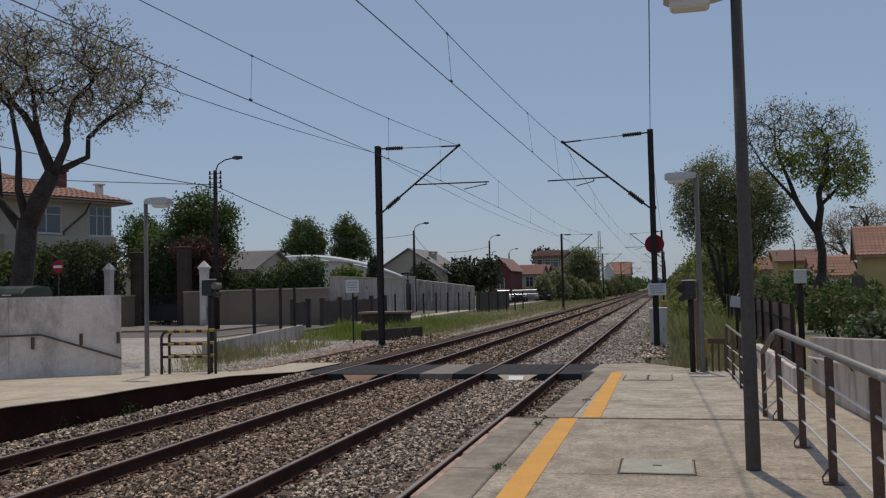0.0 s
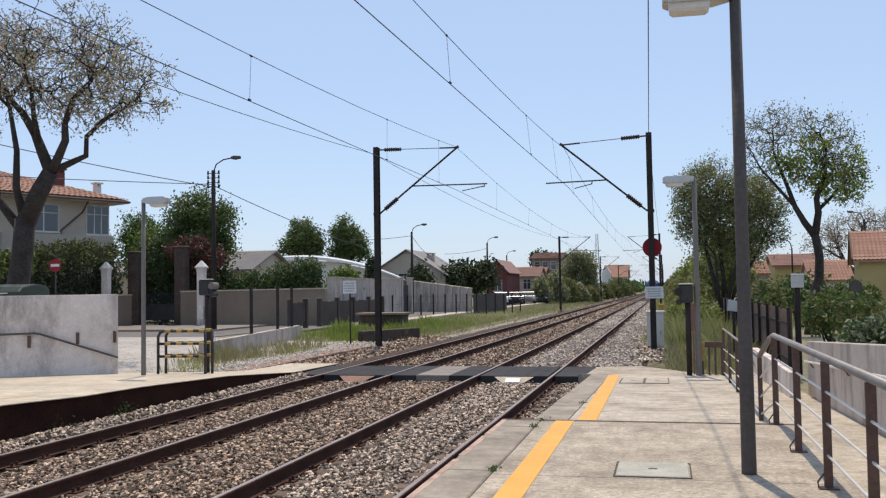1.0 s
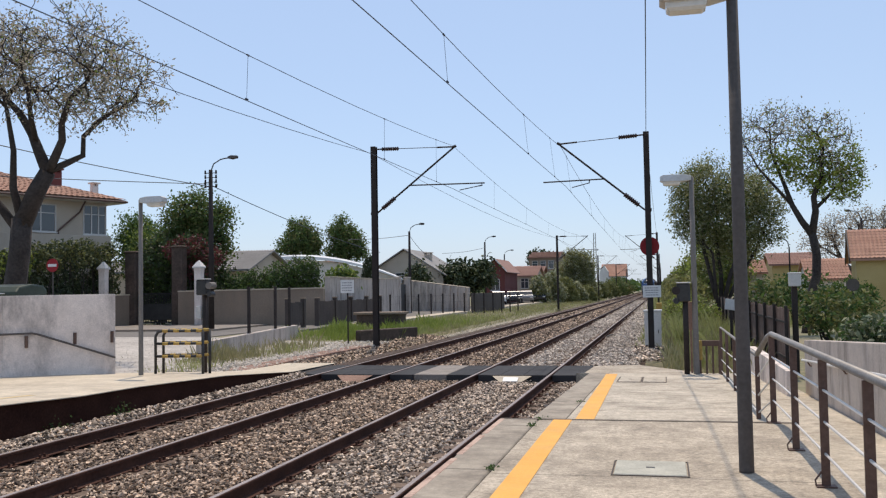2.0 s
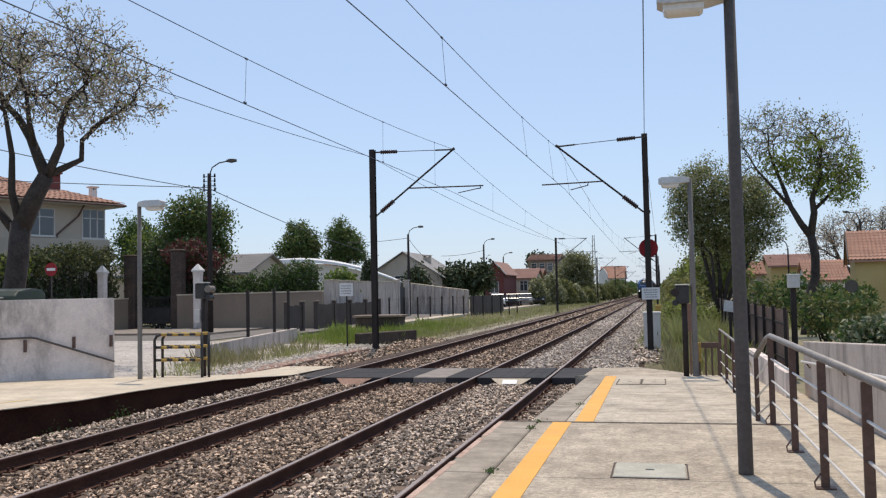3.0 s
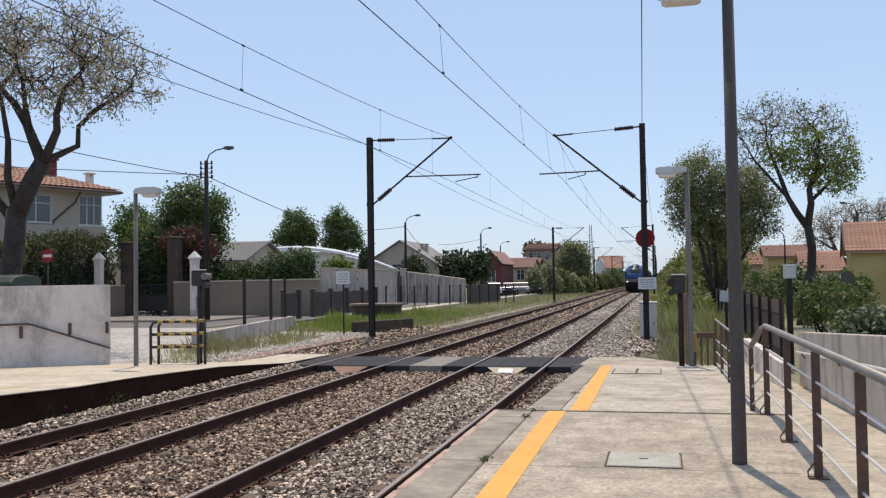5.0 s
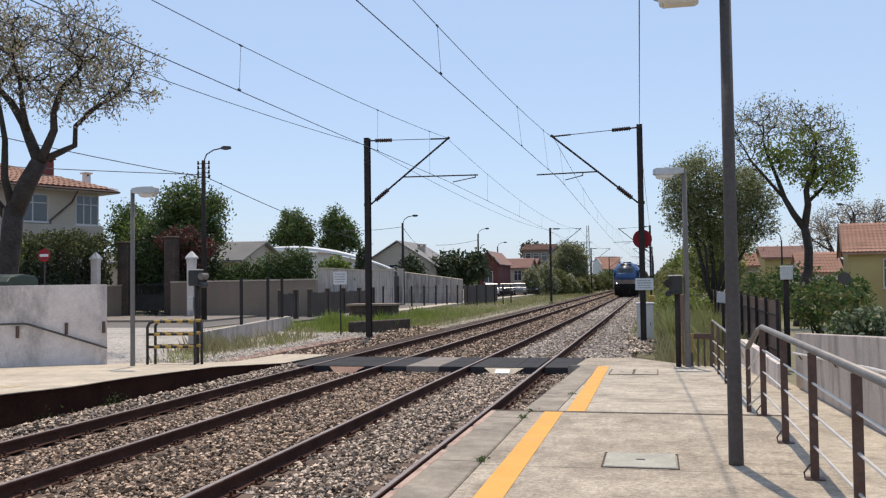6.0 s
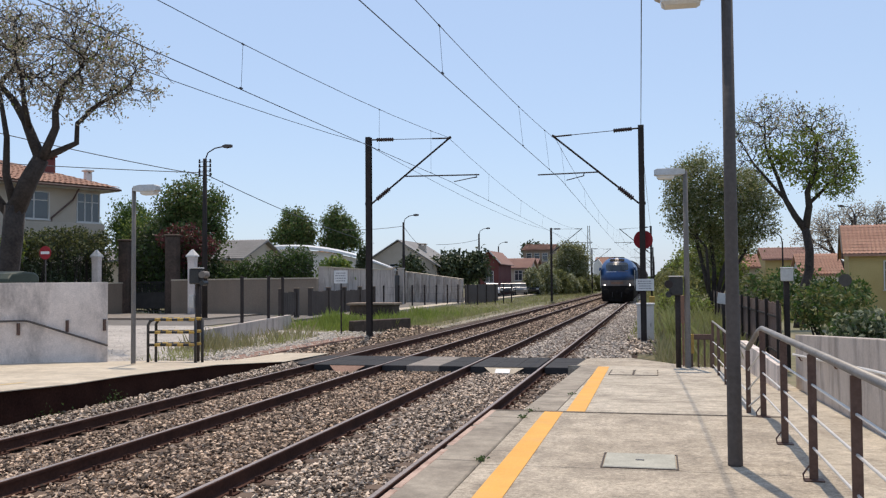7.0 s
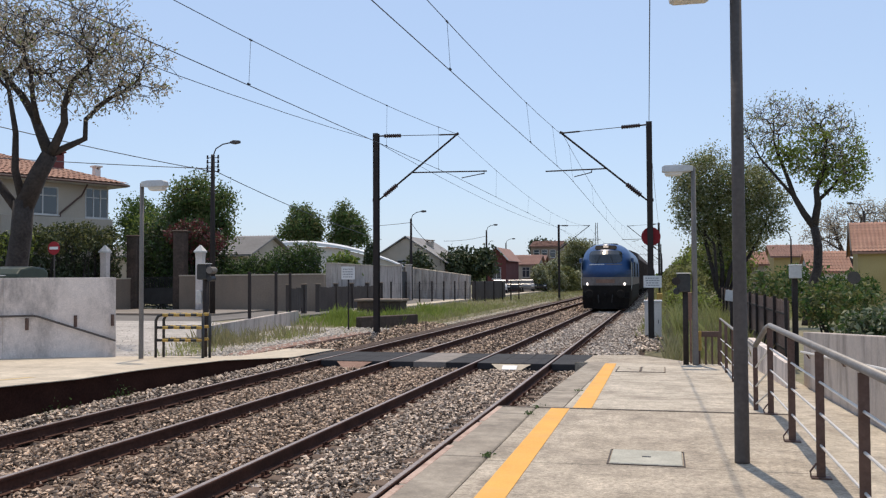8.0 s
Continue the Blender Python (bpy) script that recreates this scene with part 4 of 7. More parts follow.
def locomotive():
    root = thing("locomotive", pose(0, 0, 0), "blue diesel locomotive with a silver band and lit headlights", "locomotive")
    levels = [(0.06, 1.18), (0.5, 1.42), (1.47, 1.48), (1.48, 1.48), (1.97, 1.48), (1.98, 1.48), (2.4, 1.48), (2.75, 1.47), (3.1, 1.44), (3.4, 1.37), (3.65, 1.24), (3.85, 1.05), (3.98, 0.80), (4.02, 0.4)]
    rings = []
    for z, w in levels:
        xs = [w * math.sin(math.pi / 2 * (i / 9 - 1)) if i < 9 else w * math.sin(math.pi / 2 * ((i - 9) / 9)) for i in range(19)]
        rings.append([(x, nose(x * 1.48 / w * 0.98, z), z) for x in xs] + [(w, 20.5, z), (-w, 20.5, z)])
    Build().loft(rings[5:]).obj("body", LOCO_BLUE, root, smooth=True)
    Build().loft(rings[3:6], caps=False).obj("band", LOCO_GREY, root, smooth=True, label="dull silver waist band")
    Build().loft(rings[:4], caps=False).obj("skirt", LOCO_DARK, root, smooth=True, label="black lower front and skirt")
    nose_panel(Build(), -1.0, 1.0, 2.82, 3.60, 0.012, n=12, m=16, corner=0.28).obj("windscreen", glass_mat("windscreen_glass", (0.02, 0.025, 0.03), 0.08), root, label="dark raked windscreen")
    # line under the windscreen with its reflection painted in, brighter on the left
    nose_panel(Build(), -0.98, -0.05, 2.725, 2.765, 0.018).obj("trim_strip", WHITE, root)
    nose_panel(Build(), 0.05, 0.98, 2.72, 2.76, 0.018).obj("trim_strip", LOCO_GREY, root)
    nose_panel(Build(), -0.66, 0.66, 3.68, 3.92, 0.02, n=10, m=10, corner=0.11).obj("lamp_cowl", LOCO_DARK, root, label="dark lamp recess on the cab roof")
    nose_panel(Build(), -0.15, 0.15, 3.79, 3.87, 0.035).obj("upper_lamp", LOCO_GREY, root, label="pale marker lamp cluster")
    for s in (-1, 1):
        b = Build()
        yy = nose(s * 1.10, 1.56)
        b.loft([[(s * 1.10 + a, yy + 0.02, 1.56 + c) for a, c in circle(0.085, 14)], [(s * 1.10 + a, yy - 0.07, 1.56 + c) for a, c in circle(0.075, 14)]])
        b.obj("headlight", HEADLIGHT, root, label="lit round headlight")
        b = Build()
        b.loft([[(s * 0.93 + a, 0.1, 0.98 + c) for a, c in circle(0.1, 12)], [(s * 0.93 + a, -0.45, 0.98 + c) for a, c in circle(0.1, 12)]])
        b.loft([[(s * 0.93 + a, -0.45, 0.98 + c) for a, c in circle(0.24, 16)], [(s * 0.93 + a, -0.5, 0.98 + c) for a, c in circle(0.22, 16)]])
        b.obj("buffer", LOCO_DARK, root)
        nose_panel(Build(), s * 1.2 if s < 0 else 0.9, s * 0.9 if s < 0 else 1.2, 1.70, 1.84, 0.01).obj("tail_lamp", LOCO_DARK, root)
        for yb in (0.9, 6.5, 13.0):
            Build().box(s * 1.482 - 0.01, s * 1.482 + 0.01, yb + 0.8, yb + 3.6, 2.0, 3.0, 0, 0.004).obj("side_grille", LOCO_DARK, root)
        Build().tube([(s * 1.5, 1.3, 1.3), (s * 1.53, 1.3, 1.5), (s * 1.53, 1.3, 2.9)], 0.02, 6).obj("grab_rail", WHITE, root)
        Build().box(s * 1.484 - 0.008, s * 1.484 + 0.008, 1.75, 2.45, 1.15, 3.15, 0, 0.003).obj("cab_door", LOCO_GREY, root, label="pale grey cab door")
        Build().box(s * 1.484 - 0.008, s * 1.484 + 0.008, 1.02, 1.58, 2.45, 3.15, 0, 0.003).obj("side_window", CAR_GLASS, root)
        Build().tube([(s * 0.52, nose(s * 0.52, 2.78) - 0.03, 2.78), (s * 0.30, nose(s * 0.3, 3.3) - 0.03, 3.3)], 0.014, 6).obj("wiper", BLACK, root)
        m = Build().box(s * 1.57 - 0.08, s * 1.57 + 0.08, 1.3, 1.36, 2.85, 3.15, 0, 0.02)
        m.obj("mirror", LOCO_BLUE, root)
    Build().tube([(0, 0.1, 0.98), (0, -0.28, 0.98), (0, -0.34, 0.90), (0, -0.28, 0.62), (0, -0.2, 0.6)], 0.045, 8).obj("coupling_hook", LOCO_DARK, root)
    for xh in (-0.42, 0.42):
        Build().tube([(xh, 0.05, 0.9), (xh, -0.1, 0.75), (xh * 0.9, -0.12, 0.45)], 0.03, 6).obj("brake_hose", BLACK, root)
    nose_panel(Build(), -0.55, 0.55, 1.62, 1.84, 0.012).obj("name_panel", RUST, root, label="reddish brown panel on the band")
    b = Build().box(-1.42, 1.42, 0.75, 1.1, 0.62, 1.08, 0, 0.03)
    b.loft([[(-1.35, 0.55, 0.08), (1.35, 0.55, 0.08), (1.35, 0.7, 0.08), (-1.35, 0.7, 0.08)], [(-1.4, 0.35, 0.72), (1.4, 0.35, 0.72), (1.4, 0.75, 0.72), (-1.4, 0.75, 0.72)]])
    b.obj("plough", LOCO_DARK, root)
    Build().box(-1.3, 1.3, 1.2, 20.3, 0.7, 1.06, 0, 0.03).box(-1.25, 1.25, 7.5, 13.5, 0.3, 0.75, 0, 0.1).obj("underframe", LOCO_DARK, root)
    for yb in (2.0, 14.6):
        bo = Build().box(-1.2, 1.2, yb, yb + 4.2, 0.45, 0.75, 0, 0.05).obj("bogie", LOCO_DARK, root)
        for k in range(3):
            for s in (-1, 1):
                Build().loft([[(s * 0.80, yb + 0.3 + 1.8 * k + a, 0.54 + c) for a, c in circle(0.53, 20)], [(s * 0.93, yb + 0.3 + 1.8 * k + a, 0.54 + c) for a, c in circle(0.53, 20)]]).obj("wheel", LOCO_DARK, bo)
    Build().box(-0.5, 0.5, 5.5, 8.0, 3.95, 4.2, 0, 0.05).obj("exhaust_housing", LOCO_DARK, root)
    Build().box(-0.6, 0.6, 11, 15, 3.95, 4.15, 0, 0.05).obj("cooler_housing", LOCO_DARK, root)
    TRAIN.append((root, 0.0))


def wagons():
    first = None
    for i in range(9):
        if first is None:
            root = thing("freight_wagon", pose(0, 0, 0), "dark brown covered freight wagon behind the locomotive", "wagon", "freight wagons")
            w = 1.46
            Build().loft([[(-w, y, 1.15), (w, y, 1.15), (w, y, 3.45), (w * 0.9, y, 3.95), (w * 0.5, y, 4.2), (-w * 0.5, y, 4.2), (-w * 0.9, y, 3.95), (-w, y, 3.45)] for y in (0.6, 13.4)]).obj("body", WAGON, root)
            for yh in (3.2, 7.0, 10.8):
                Build().prism(circle(0.32, 12, 0, yh), 4.18, 4.32).obj("roof_hatch", WAGON, root)
            for k in range(11):
                for s in (-1, 1):
                    Build().box(s * w - 0.04, s * w + 0.04, 0.7 + 1.24 * k, 0.8 + 1.24 * k, 1.15, 3.45).obj("rib", WAGON, root)
            Build().box(-1.25, 1.25, 0.3, 13.7, 0.85, 1.15, 0, 0.03).obj("underframe", LOCO_DARK, root)
            for yb in (1.5, 10.3):
                bo = Build().box(-1.1, 1.1, yb, yb + 2.2, 0.4, 0.85, 0, 0.05).obj("bogie", LOCO_DARK, root)
                for k in range(2):
                    for s in (-1, 1):
                        Build().loft([[(s * 0.80, yb + 0.2 + 1.8 * k + a, 0.46 + c) for a, c in circle(0.45, 16)], [(s * 0.93, yb + 0.2 + 1.8 * k + a, 0.46 + c) for a, c in circle(0.45, 16)]]).obj("wheel", LOCO_DARK, bo)
            first = root
        else:
            root = copy_thing(first, pose(0, 0, 0))
        TRAIN.append((root, 21.0 + 14.2 * i))


locomotive()
wagons()


# ---- plants ----
def leaf_mesh(name, centres, size, material, seed, parent=None):
    rng = np.random.default_rng(seed)
    n = len(centres)
    a = rng.normal(size=(n, 3))
    a /= np.linalg.norm(a, axis=1)[:, None]
    b = rng.normal(size=(n, 3))
    b -= a * (a * b).sum(1)[:, None]
    b /= np.linalg.norm(b, axis=1)[:, None]
    s = size * rng.uniform(0.6, 1.4, n)[:, None]
    c = np.asarray(centres)
    up = np.cross(a, b) * s * 0.22
    v = np.stack([c - a * s, c - b * s * 0.55 + up, c + a * s, c + b * s * 0.55 + up], 1).reshape(-1, 3)
    f = (np.array([(0, 1, 2), (0, 2, 3)])[None] + 4 * np.arange(n)[:, None, None]).reshape(-1, 3)
    ob = quick(name, v.tolist(), f.tolist(), material)
    if parent:
        ob.parent = parent
    return ob


def lobes(rng, n, blobs):
    """Points in a union of uneven ellipsoids: (x, y, z, rx, ry, rz), denser towards the rim."""
    out = []
    w = np.array([b[3] * b[4] * b[5] for b in blobs])
    k = rng.choice(len(blobs), n, p=w / w.sum())
    d = rng.normal(size=(n, 3))
    d /= np.linalg.norm(d, axis=1)[:, None]
    r = rng.uniform(0.12, 1, n) ** 0.45
    wob = 1 + 0.16 * np.sin(d[:, 0] * 7 + k) * np.cos(d[:, 2] * 6 + k * 2) + 0.12 * np.sin(d[:, 1] * 11)
    bl = np.array(blobs)[k]
    return bl[:, :3] + d * (r * wob)[:, None] * bl[:, 3:]


def tree(x, y, z, fork, trunk_r, blobs, twigs, leaves, leaf_size, leaf_mats, seed, label, lean=(0, 0), spread=0.25, twig_r=0.009, share=None, name="tree", bark=None, boughs=()):
    """A tree whose limbs divide until they reach points all through its crown; boughs are main limbs (points, start and end radius)."""
    root = thing(name, pose(x, y, z), label, "tree")
    bark = bark or BARK
    rng = np.random.default_rng(seed)
    tips = lobes(rng, twigs, blobs)
    b = Build()
    ends = []

    def limb(node, pts, r, depth):
        if len(pts) == 1:
            tip = pts[0]
            mid = (node + tip) / 2 + rng.normal(0, 0.06, 3) * np.linalg.norm(tip - node)
            b.tube([node, mid, tip], [r, max(twig_r, r * 0.6), twig_r * 0.6], 4)
            for t in (0.35, 0.6, 0.85, 1.0):
                ends.append(mid + (tip - mid) * t)
            return
        c = pts - pts.mean(0)
        axis = np.linalg.svd(c, full_matrices=False)[2][0] if len(pts) > 2 else c[0]
        axis = axis + rng.normal(0, 0.25, 3) * np.linalg.norm(axis)
        order = np.argsort(c @ axis)
        cut = max(1, min(len(pts) - 1, int(len(pts) * rng.uniform(0.36, 0.64))))
        for part_pts in (pts[order[:cut]], pts[order[cut:]]):
            cen = part_pts.mean(0)
            f = 0.30 if depth < 2 else 0.42 if depth < 5 else 0.55
            end = node + (cen - node) * f
            ln = np.linalg.norm(end - node)
            mid = (node + end) / 2 + rng.normal(0, 0.09, 3) * ln
            mid[2] += 0.05 * ln
            r2 = max(twig_r, r * (len(part_pts) / len(pts)) ** 0.42)
            b.tube([node, mid, end], [r * 0.92 if depth else r, (r + r2) / 2 * 0.95, r2], 7 if r > 0.06 else 5 if r > 0.025 else 4)
            limb(end, part_pts, r2, depth + 1)

    top = np.array([lean[0], lean[1], fork], float)
    b.tube([(0, 0, -0.3), (0, 0, 0.05), (lean[0] * 0.25, lean[1] * 0.3, fork * 0.4), (lean[0] * 0.8, lean[1] * 0.7, fork * 0.75), top], [trunk_r * 1.5, trunk_r * 1.2, trunk_r, trunk_r * 0.92, trunk_r * 0.9], 10)
    if boughs:
        tops = np.array([pts[-1] if rb < 0.12 else (0, 0, -99) for pts, ra, rb in boughs], float)
        near = np.argmin(((tips[:, None] - tops[None]) ** 2).sum(2), 1)
        for k, (pts, ra, rb) in enumerate(boughs):
            n = len(pts)
            b.tube(pts, [ra + (rb - ra) * i / (n - 1) for i in range(n)], 8)
            if (near == k).any():
                limb(tops[k], tips[near == k], rb * 0.95, 2)
    else:
        limb(top, tips, trunk_r * 0.85, 0)
    b.obj("trunk", bark, root, smooth=True)
    ends = np.array(ends)
    for i, m in enumerate(leaf_mats):
        cnt = int(leaves * (share[i] if share else 1 / len(leaf_mats)))
        c = ends[rng.integers(0, len(ends), cnt)] + rng.normal(0, spread, (cnt, 3))
        leaf_mesh("crown", c, leaf_size, m, seed + 10 + i, root)
    return root


def shrub(x, y, z, blobs, leaves, leaf_size, leaf_mats, seed, label, name="shrub", category="shrub"):
    root = thing(name, pose(x, y, z), label, category)
    rng = np.random.default_rng(seed)
    for i in range(10):
        b = Build()
        k = blobs[i % len(blobs)]
        a = rng.uniform(0, 6.28)
        tip = (k[0] + k[3] * 0.7 * math.cos(a), k[1] + k[4] * 0.7 * math.sin(a), k[2] + k[5] * rng.uniform(-0.2, 0.7))
        b.tube([(k[0] + rng.uniform(-0.2, 0.2), k[1], 0), ((k[0] + tip[0]) / 2, (k[1] + tip[1]) / 2, tip[2] * 0.6), tip], [0.035, 0.02, 0.008], 5)
        b.obj("stem", BARK, root)
    for i, m in enumerate(leaf_mats):
        leaf_mesh("foliage", lobes(rng, leaves // len(leaf_mats), blobs), leaf_size, m, seed + 5 + i, root)
    return root


def grass(name, n, x0, x1, y0, y1, height, material, seed, base, power=1.0, label="tall uncut grass beside the track"):
    rng = np.random.default_rng(seed)
    x, y = rng.uniform(x0, x1, n), y0 + (y1 - y0) * rng.uniform(0, 1, n) ** power
    patch = 0.55 + 0.45 * np.sin(x * 2.1 + seed) * np.cos(y * 0.9) + 0.25 * np.sin(y * 3.7 + x)
    h = height * rng.uniform(0.4, 1.2, n) * np.clip(patch, 0.25, 1.3)
    a, w = rng.uniform(0, 6.28, n), 0.005 + 0.00024 * y
    z = np.array([base(p, q) for p, q in zip(x, y)]) - 0.02
    dx, dy = np.cos(a) * w, np.sin(a) * w
    lx, ly = rng.normal(0, 0.22, n) * h, rng.normal(0, 0.22, n) * h
    v = np.stack([np.stack([x - dx, y - dy, z], 1), np.stack([x + dx, y + dy, z], 1), np.stack([x + lx * 0.4 + dx * 0.7, y + ly * 0.4 + dy * 0.7, z + h * 0.6], 1), np.stack([x + lx, y + ly, z + h], 1)], 1).reshape(-1, 3)
    f = (np.array([(0, 1, 2), (0, 2, 3)])[None] + 4 * np.arange(n)[:, None, None]).reshape(-1, 3)
    return tagged(quick(name, v.tolist(), f.tolist(), material), label, "grass", kind="stuff")


def left_ground(x, y):
    return -0.5 + 0.25 * min(1.0, max(0.0, (-12.0 - x) / 6.0)) if x < -10.4 else -0.92 + 0.42 * max(0, (-9.4 - x)) if x < -9.4 else -0.75


def right_ground(x, y):
    return -0.62 if x > -0.6 else -0.8


grass("grass", 9000, -14.5, -10.4, 39.5, 62, 0.40, GRASS, 1, left_ground, 1.5)
grass("grass", 2200, -15.2, -12.2, 34.5, 41, 0.55, LEAF_LIME, 15, left_ground)
grass("grass", 9000, -15.6, -10.8, 37.5, 52, 0.54, LEAF_LIME, 8, left_ground, 1.5)
grass("grass", 5500, -15.0, -9.9, 60, 170, 0.3, GRASS, 2, left_ground, 1.3)
grass("grass", 6000, 0.1, 2.6, 24, 60, 0.5, GRASS, 3, right_ground, 1.2)
grass("grass", 5000, -1.2, 2.6, 60, 170, 1.0, GRASS, 4, right_ground, 1.2)
grass("grass", 8000, 0.35, 2.5, 29, 60, 0.85, GRASS, 16, right_ground, 1.3)
grass("grass", 5000, 0.3, 2.4, 25, 50, 0.72, GRASS, 17, right_ground, 1.2)
grass("dry_grass", 6500, 0.0, 2.5, 22, 60, 0.7, GRASS_DRY, 5, right_ground, 1.2, "dry straw-coloured grass beside the track")
grass("dry_grass", 1500, -13.4, -11.7, 23, 31, 0.62, GRASS_DRY, 6, left_ground, 1.0, "dry weeds along the low concrete wall")
grass("grass", 1100, -13.0, -11.4, 20.5, 29, 0.38, GRASS, 7, left_ground, 1.0, "green weeds at the edge of the gravel")
grass("grass", 1500, -0.95, 0.1, 33, 60, 0.6, GRASS, 12, right_ground, 1.2)
grass("dry_grass", 700, -11.2, -9.6, 26, 60, 0.25, GRASS_DRY, 9, left_ground, 1.0, "thin dry weeds on the ballast shoulder")
grass("dry_grass", 6000, -14.5, -9.6, 42, 140, 0.35, GRASS_DRY, 13, left_ground, 1.3, "dry straw among the trackside grass")
grass("grass", 6000, 2.9, 10, 46, 85, 0.6, GRASS, 14, right_ground, 1.2, "grass under the trackside trees")


def weed(x, y, z, n, h, seed, wide=1.0, where="growing from a platform joint"):
    """A small tuft of weeds growing from a joint."""
    root = thing("weed_tuft", pose(x, y, z), "small green weed " + where, "weed", "weeds in the joints")
    rng = np.random.default_rng(seed)
    p = np.stack([rng.normal(0, 0.025 * wide, n), rng.normal(0, 0.045 * wide, n), np.abs(rng.normal(0, h * 0.7, n)) + 0.005], 1)
    leaf_mesh("leaves", p, 0.012 * wide ** 0.5, LEAF_DARK, seed, root)


weed(-1.41, 7.47, 0.0, 60, 0.025, 1)
weed(-1.41, 9.88, 0.0, 50, 0.02, 2)
weed(-1.39, 10.4, 0.0, 40, 0.02, 3)
weed(-8.72, 13.6, -0.56, 160, 0.20, 5, 3.5, "at the foot of the far platform")
weed(-8.72, 11.9, -0.56, 120, 0.14, 6, 3.5, "at the foot of the far platform")
weed(-1.12, 12.5, deck(12.5), 30, 0.015, 4)
tagged(stones("ballast_shoulder", 4200, -10.5, -8.9, 24, 40, 0.045, STONE, 94, -0.69, lambda x, y: np.interp(x, [-10.5, -9.9, -9.2, -8.9], [0.19, 0.14, 0.02, 0.0])), "brown crushed stone on the shoulder of the far track", "ballast", kind="stuff")
tagged(stones("pale_stones", 2600, -9.95, -9.45, 38, 80, 0.06, PATH_CONCRETE, 91, -0.66), "pale stones along the edge of the ballast", "stones", kind="stuff")
tagged(stones("loose_stones", 500, -1.0, 0.5, 27, 33, 0.06, STONE_GREY, 92, -0.62), "loose stones round the trackside cabinet", "stones", kind="stuff")
tagged(stones("loose_stones", 3800, -12.6, -10.2, 21, 34, 0.045, GRAVEL_WARM, 93, -0.47), "pale loose stones beside the cable trough", "stones", kind="stuff")


# ---- trees and shrubs ----
tree(-19.6, 24.5, -0.25, 4.16, 0.34, [(1.5, 0, 8.8, 2.6, 2.4, 1.9), (4.1, 0, 8.0, 1.45, 1.6, 1.15), (-0.9, 0, 9.5, 2.4, 2.0, 1.4), (-2.7, 0, 8.2, 2.2, 2.0, 2.0), (3.1, 0, 8.9, 1.4, 1.3, 1.1), (2.8, 0, 7.4, 1.4, 1.2, 0.7)], 1900, 17000, 0.050, [LEAF_DRY, LEAF_OLIVE, LEAF_LIME], 21,
     "nearly bare spreading street tree with sparse dry leaves", lean=(0.42, 0.0), spread=0.12, twig_r=0.010, share=(0.82, 0.12, 0.06), boughs=[
         ([(0.42, 0, 4.0), (0.9, 0.05, 5.0), (1.25, 0.1, 5.6)], 0.30, 0.24),
         ([(1.25, 0.1, 5.55), (0.95, 0.1, 6.2), (0.62, 0.2, 6.8), (0.1, 0.3, 7.5), (-0.4, 0.3, 8.0)], 0.19, 0.09),
         ([(0.80, 0.15, 6.5), (0.95, -0.3, 7.2), (1.0, -0.5, 8.0)], 0.10, 0.06),
         ([(1.22, 0.1, 5.5), (1.6, 0.0, 6.05), (1.9, -0.1, 6.5), (1.95, -0.2, 7.0), (2.3, -0.3, 7.7), (2.9, -0.3, 8.2)], 0.15, 0.06),
         ([(1.28, 0.1, 5.6), (1.75, 0.3, 5.85), (2.2, 0.5, 6.1), (2.22, 0.5, 6.7), (2.9, 0.6, 7.3), (3.6, 0.6, 7.6)], 0.12, 0.05),
         ([(0.40, 0, 4.1), (0.33, -0.3, 5.1), (0.5, -0.5, 6.2), (0.4, -0.7, 7.5)], 0.14, 0.06),
         ([(0.20, 0, 3.9), (-0.5, -0.1, 4.8), (-1.5, -0.2, 5.7), (-2.2, -0.2, 6.8)], 0.15, 0.08),
         ([(-0.5, -0.1, 4.75), (-0.9, 0.3, 6.2), (-1.3, 0.5, 7.8)], 0.10, 0.06)])
tree(6.0, 42, -0.4, 0.4, 0.20, [(-1.2, 0, 8.7, 1.8, 1.6, 1.1), (-2.0, 0, 7.5, 0.8, 1.1, 1.3), (0.8, 0, 8.4, 1.6, 1.5, 1.0), (1.6, 0, 7.0, 1.1, 1.3, 1.3), (0.5, 0, 6.8, 1.5, 1.4, 1.1), (1.7, 0, 5.7, 0.9, 1.0, 0.6), (-0.9, 0, 6.6, 0.9, 0.9, 0.8)], 900, 4200, 0.055, [LEAF_OLIVE, LEAF_LIME, LEAF_DRY], 22,
     "thin-crowned street tree with fresh green and dry leaves", spread=0.18, twig_r=0.011, share=(0.25, 0.25, 0.5), boughs=[
         ([(0.0, 0, 0.2), (0.12, 0, 1.2), (0.42, 0, 2.2), (0.46, 0, 3.1), (0.30, 0, 4.1)], 0.21, 0.17),
         ([(0.30, 0, 4.0), (-0.1, 0, 4.6), (-0.45, 0.1, 5.3), (-0.72, 0.2, 6.2), (-1.15, 0.2, 7.4)], 0.16, 0.06),
         ([(-0.45, 0.1, 5.3), (-1.1, 0.1, 6.1), (-1.8, 0.1, 7.0)], 0.08, 0.045),
         ([(0.30, 0, 4.0), (0.48, 0, 5.0), (0.40, -0.1, 5.6), (0.75, -0.2, 6.5), (0.8, -0.2, 7.5)], 0.17, 0.07),
         ([(0.46, 0, 5.1), (1.0, 0.2, 5.6), (1.6, 0.3, 6.3)], 0.09, 0.05)])
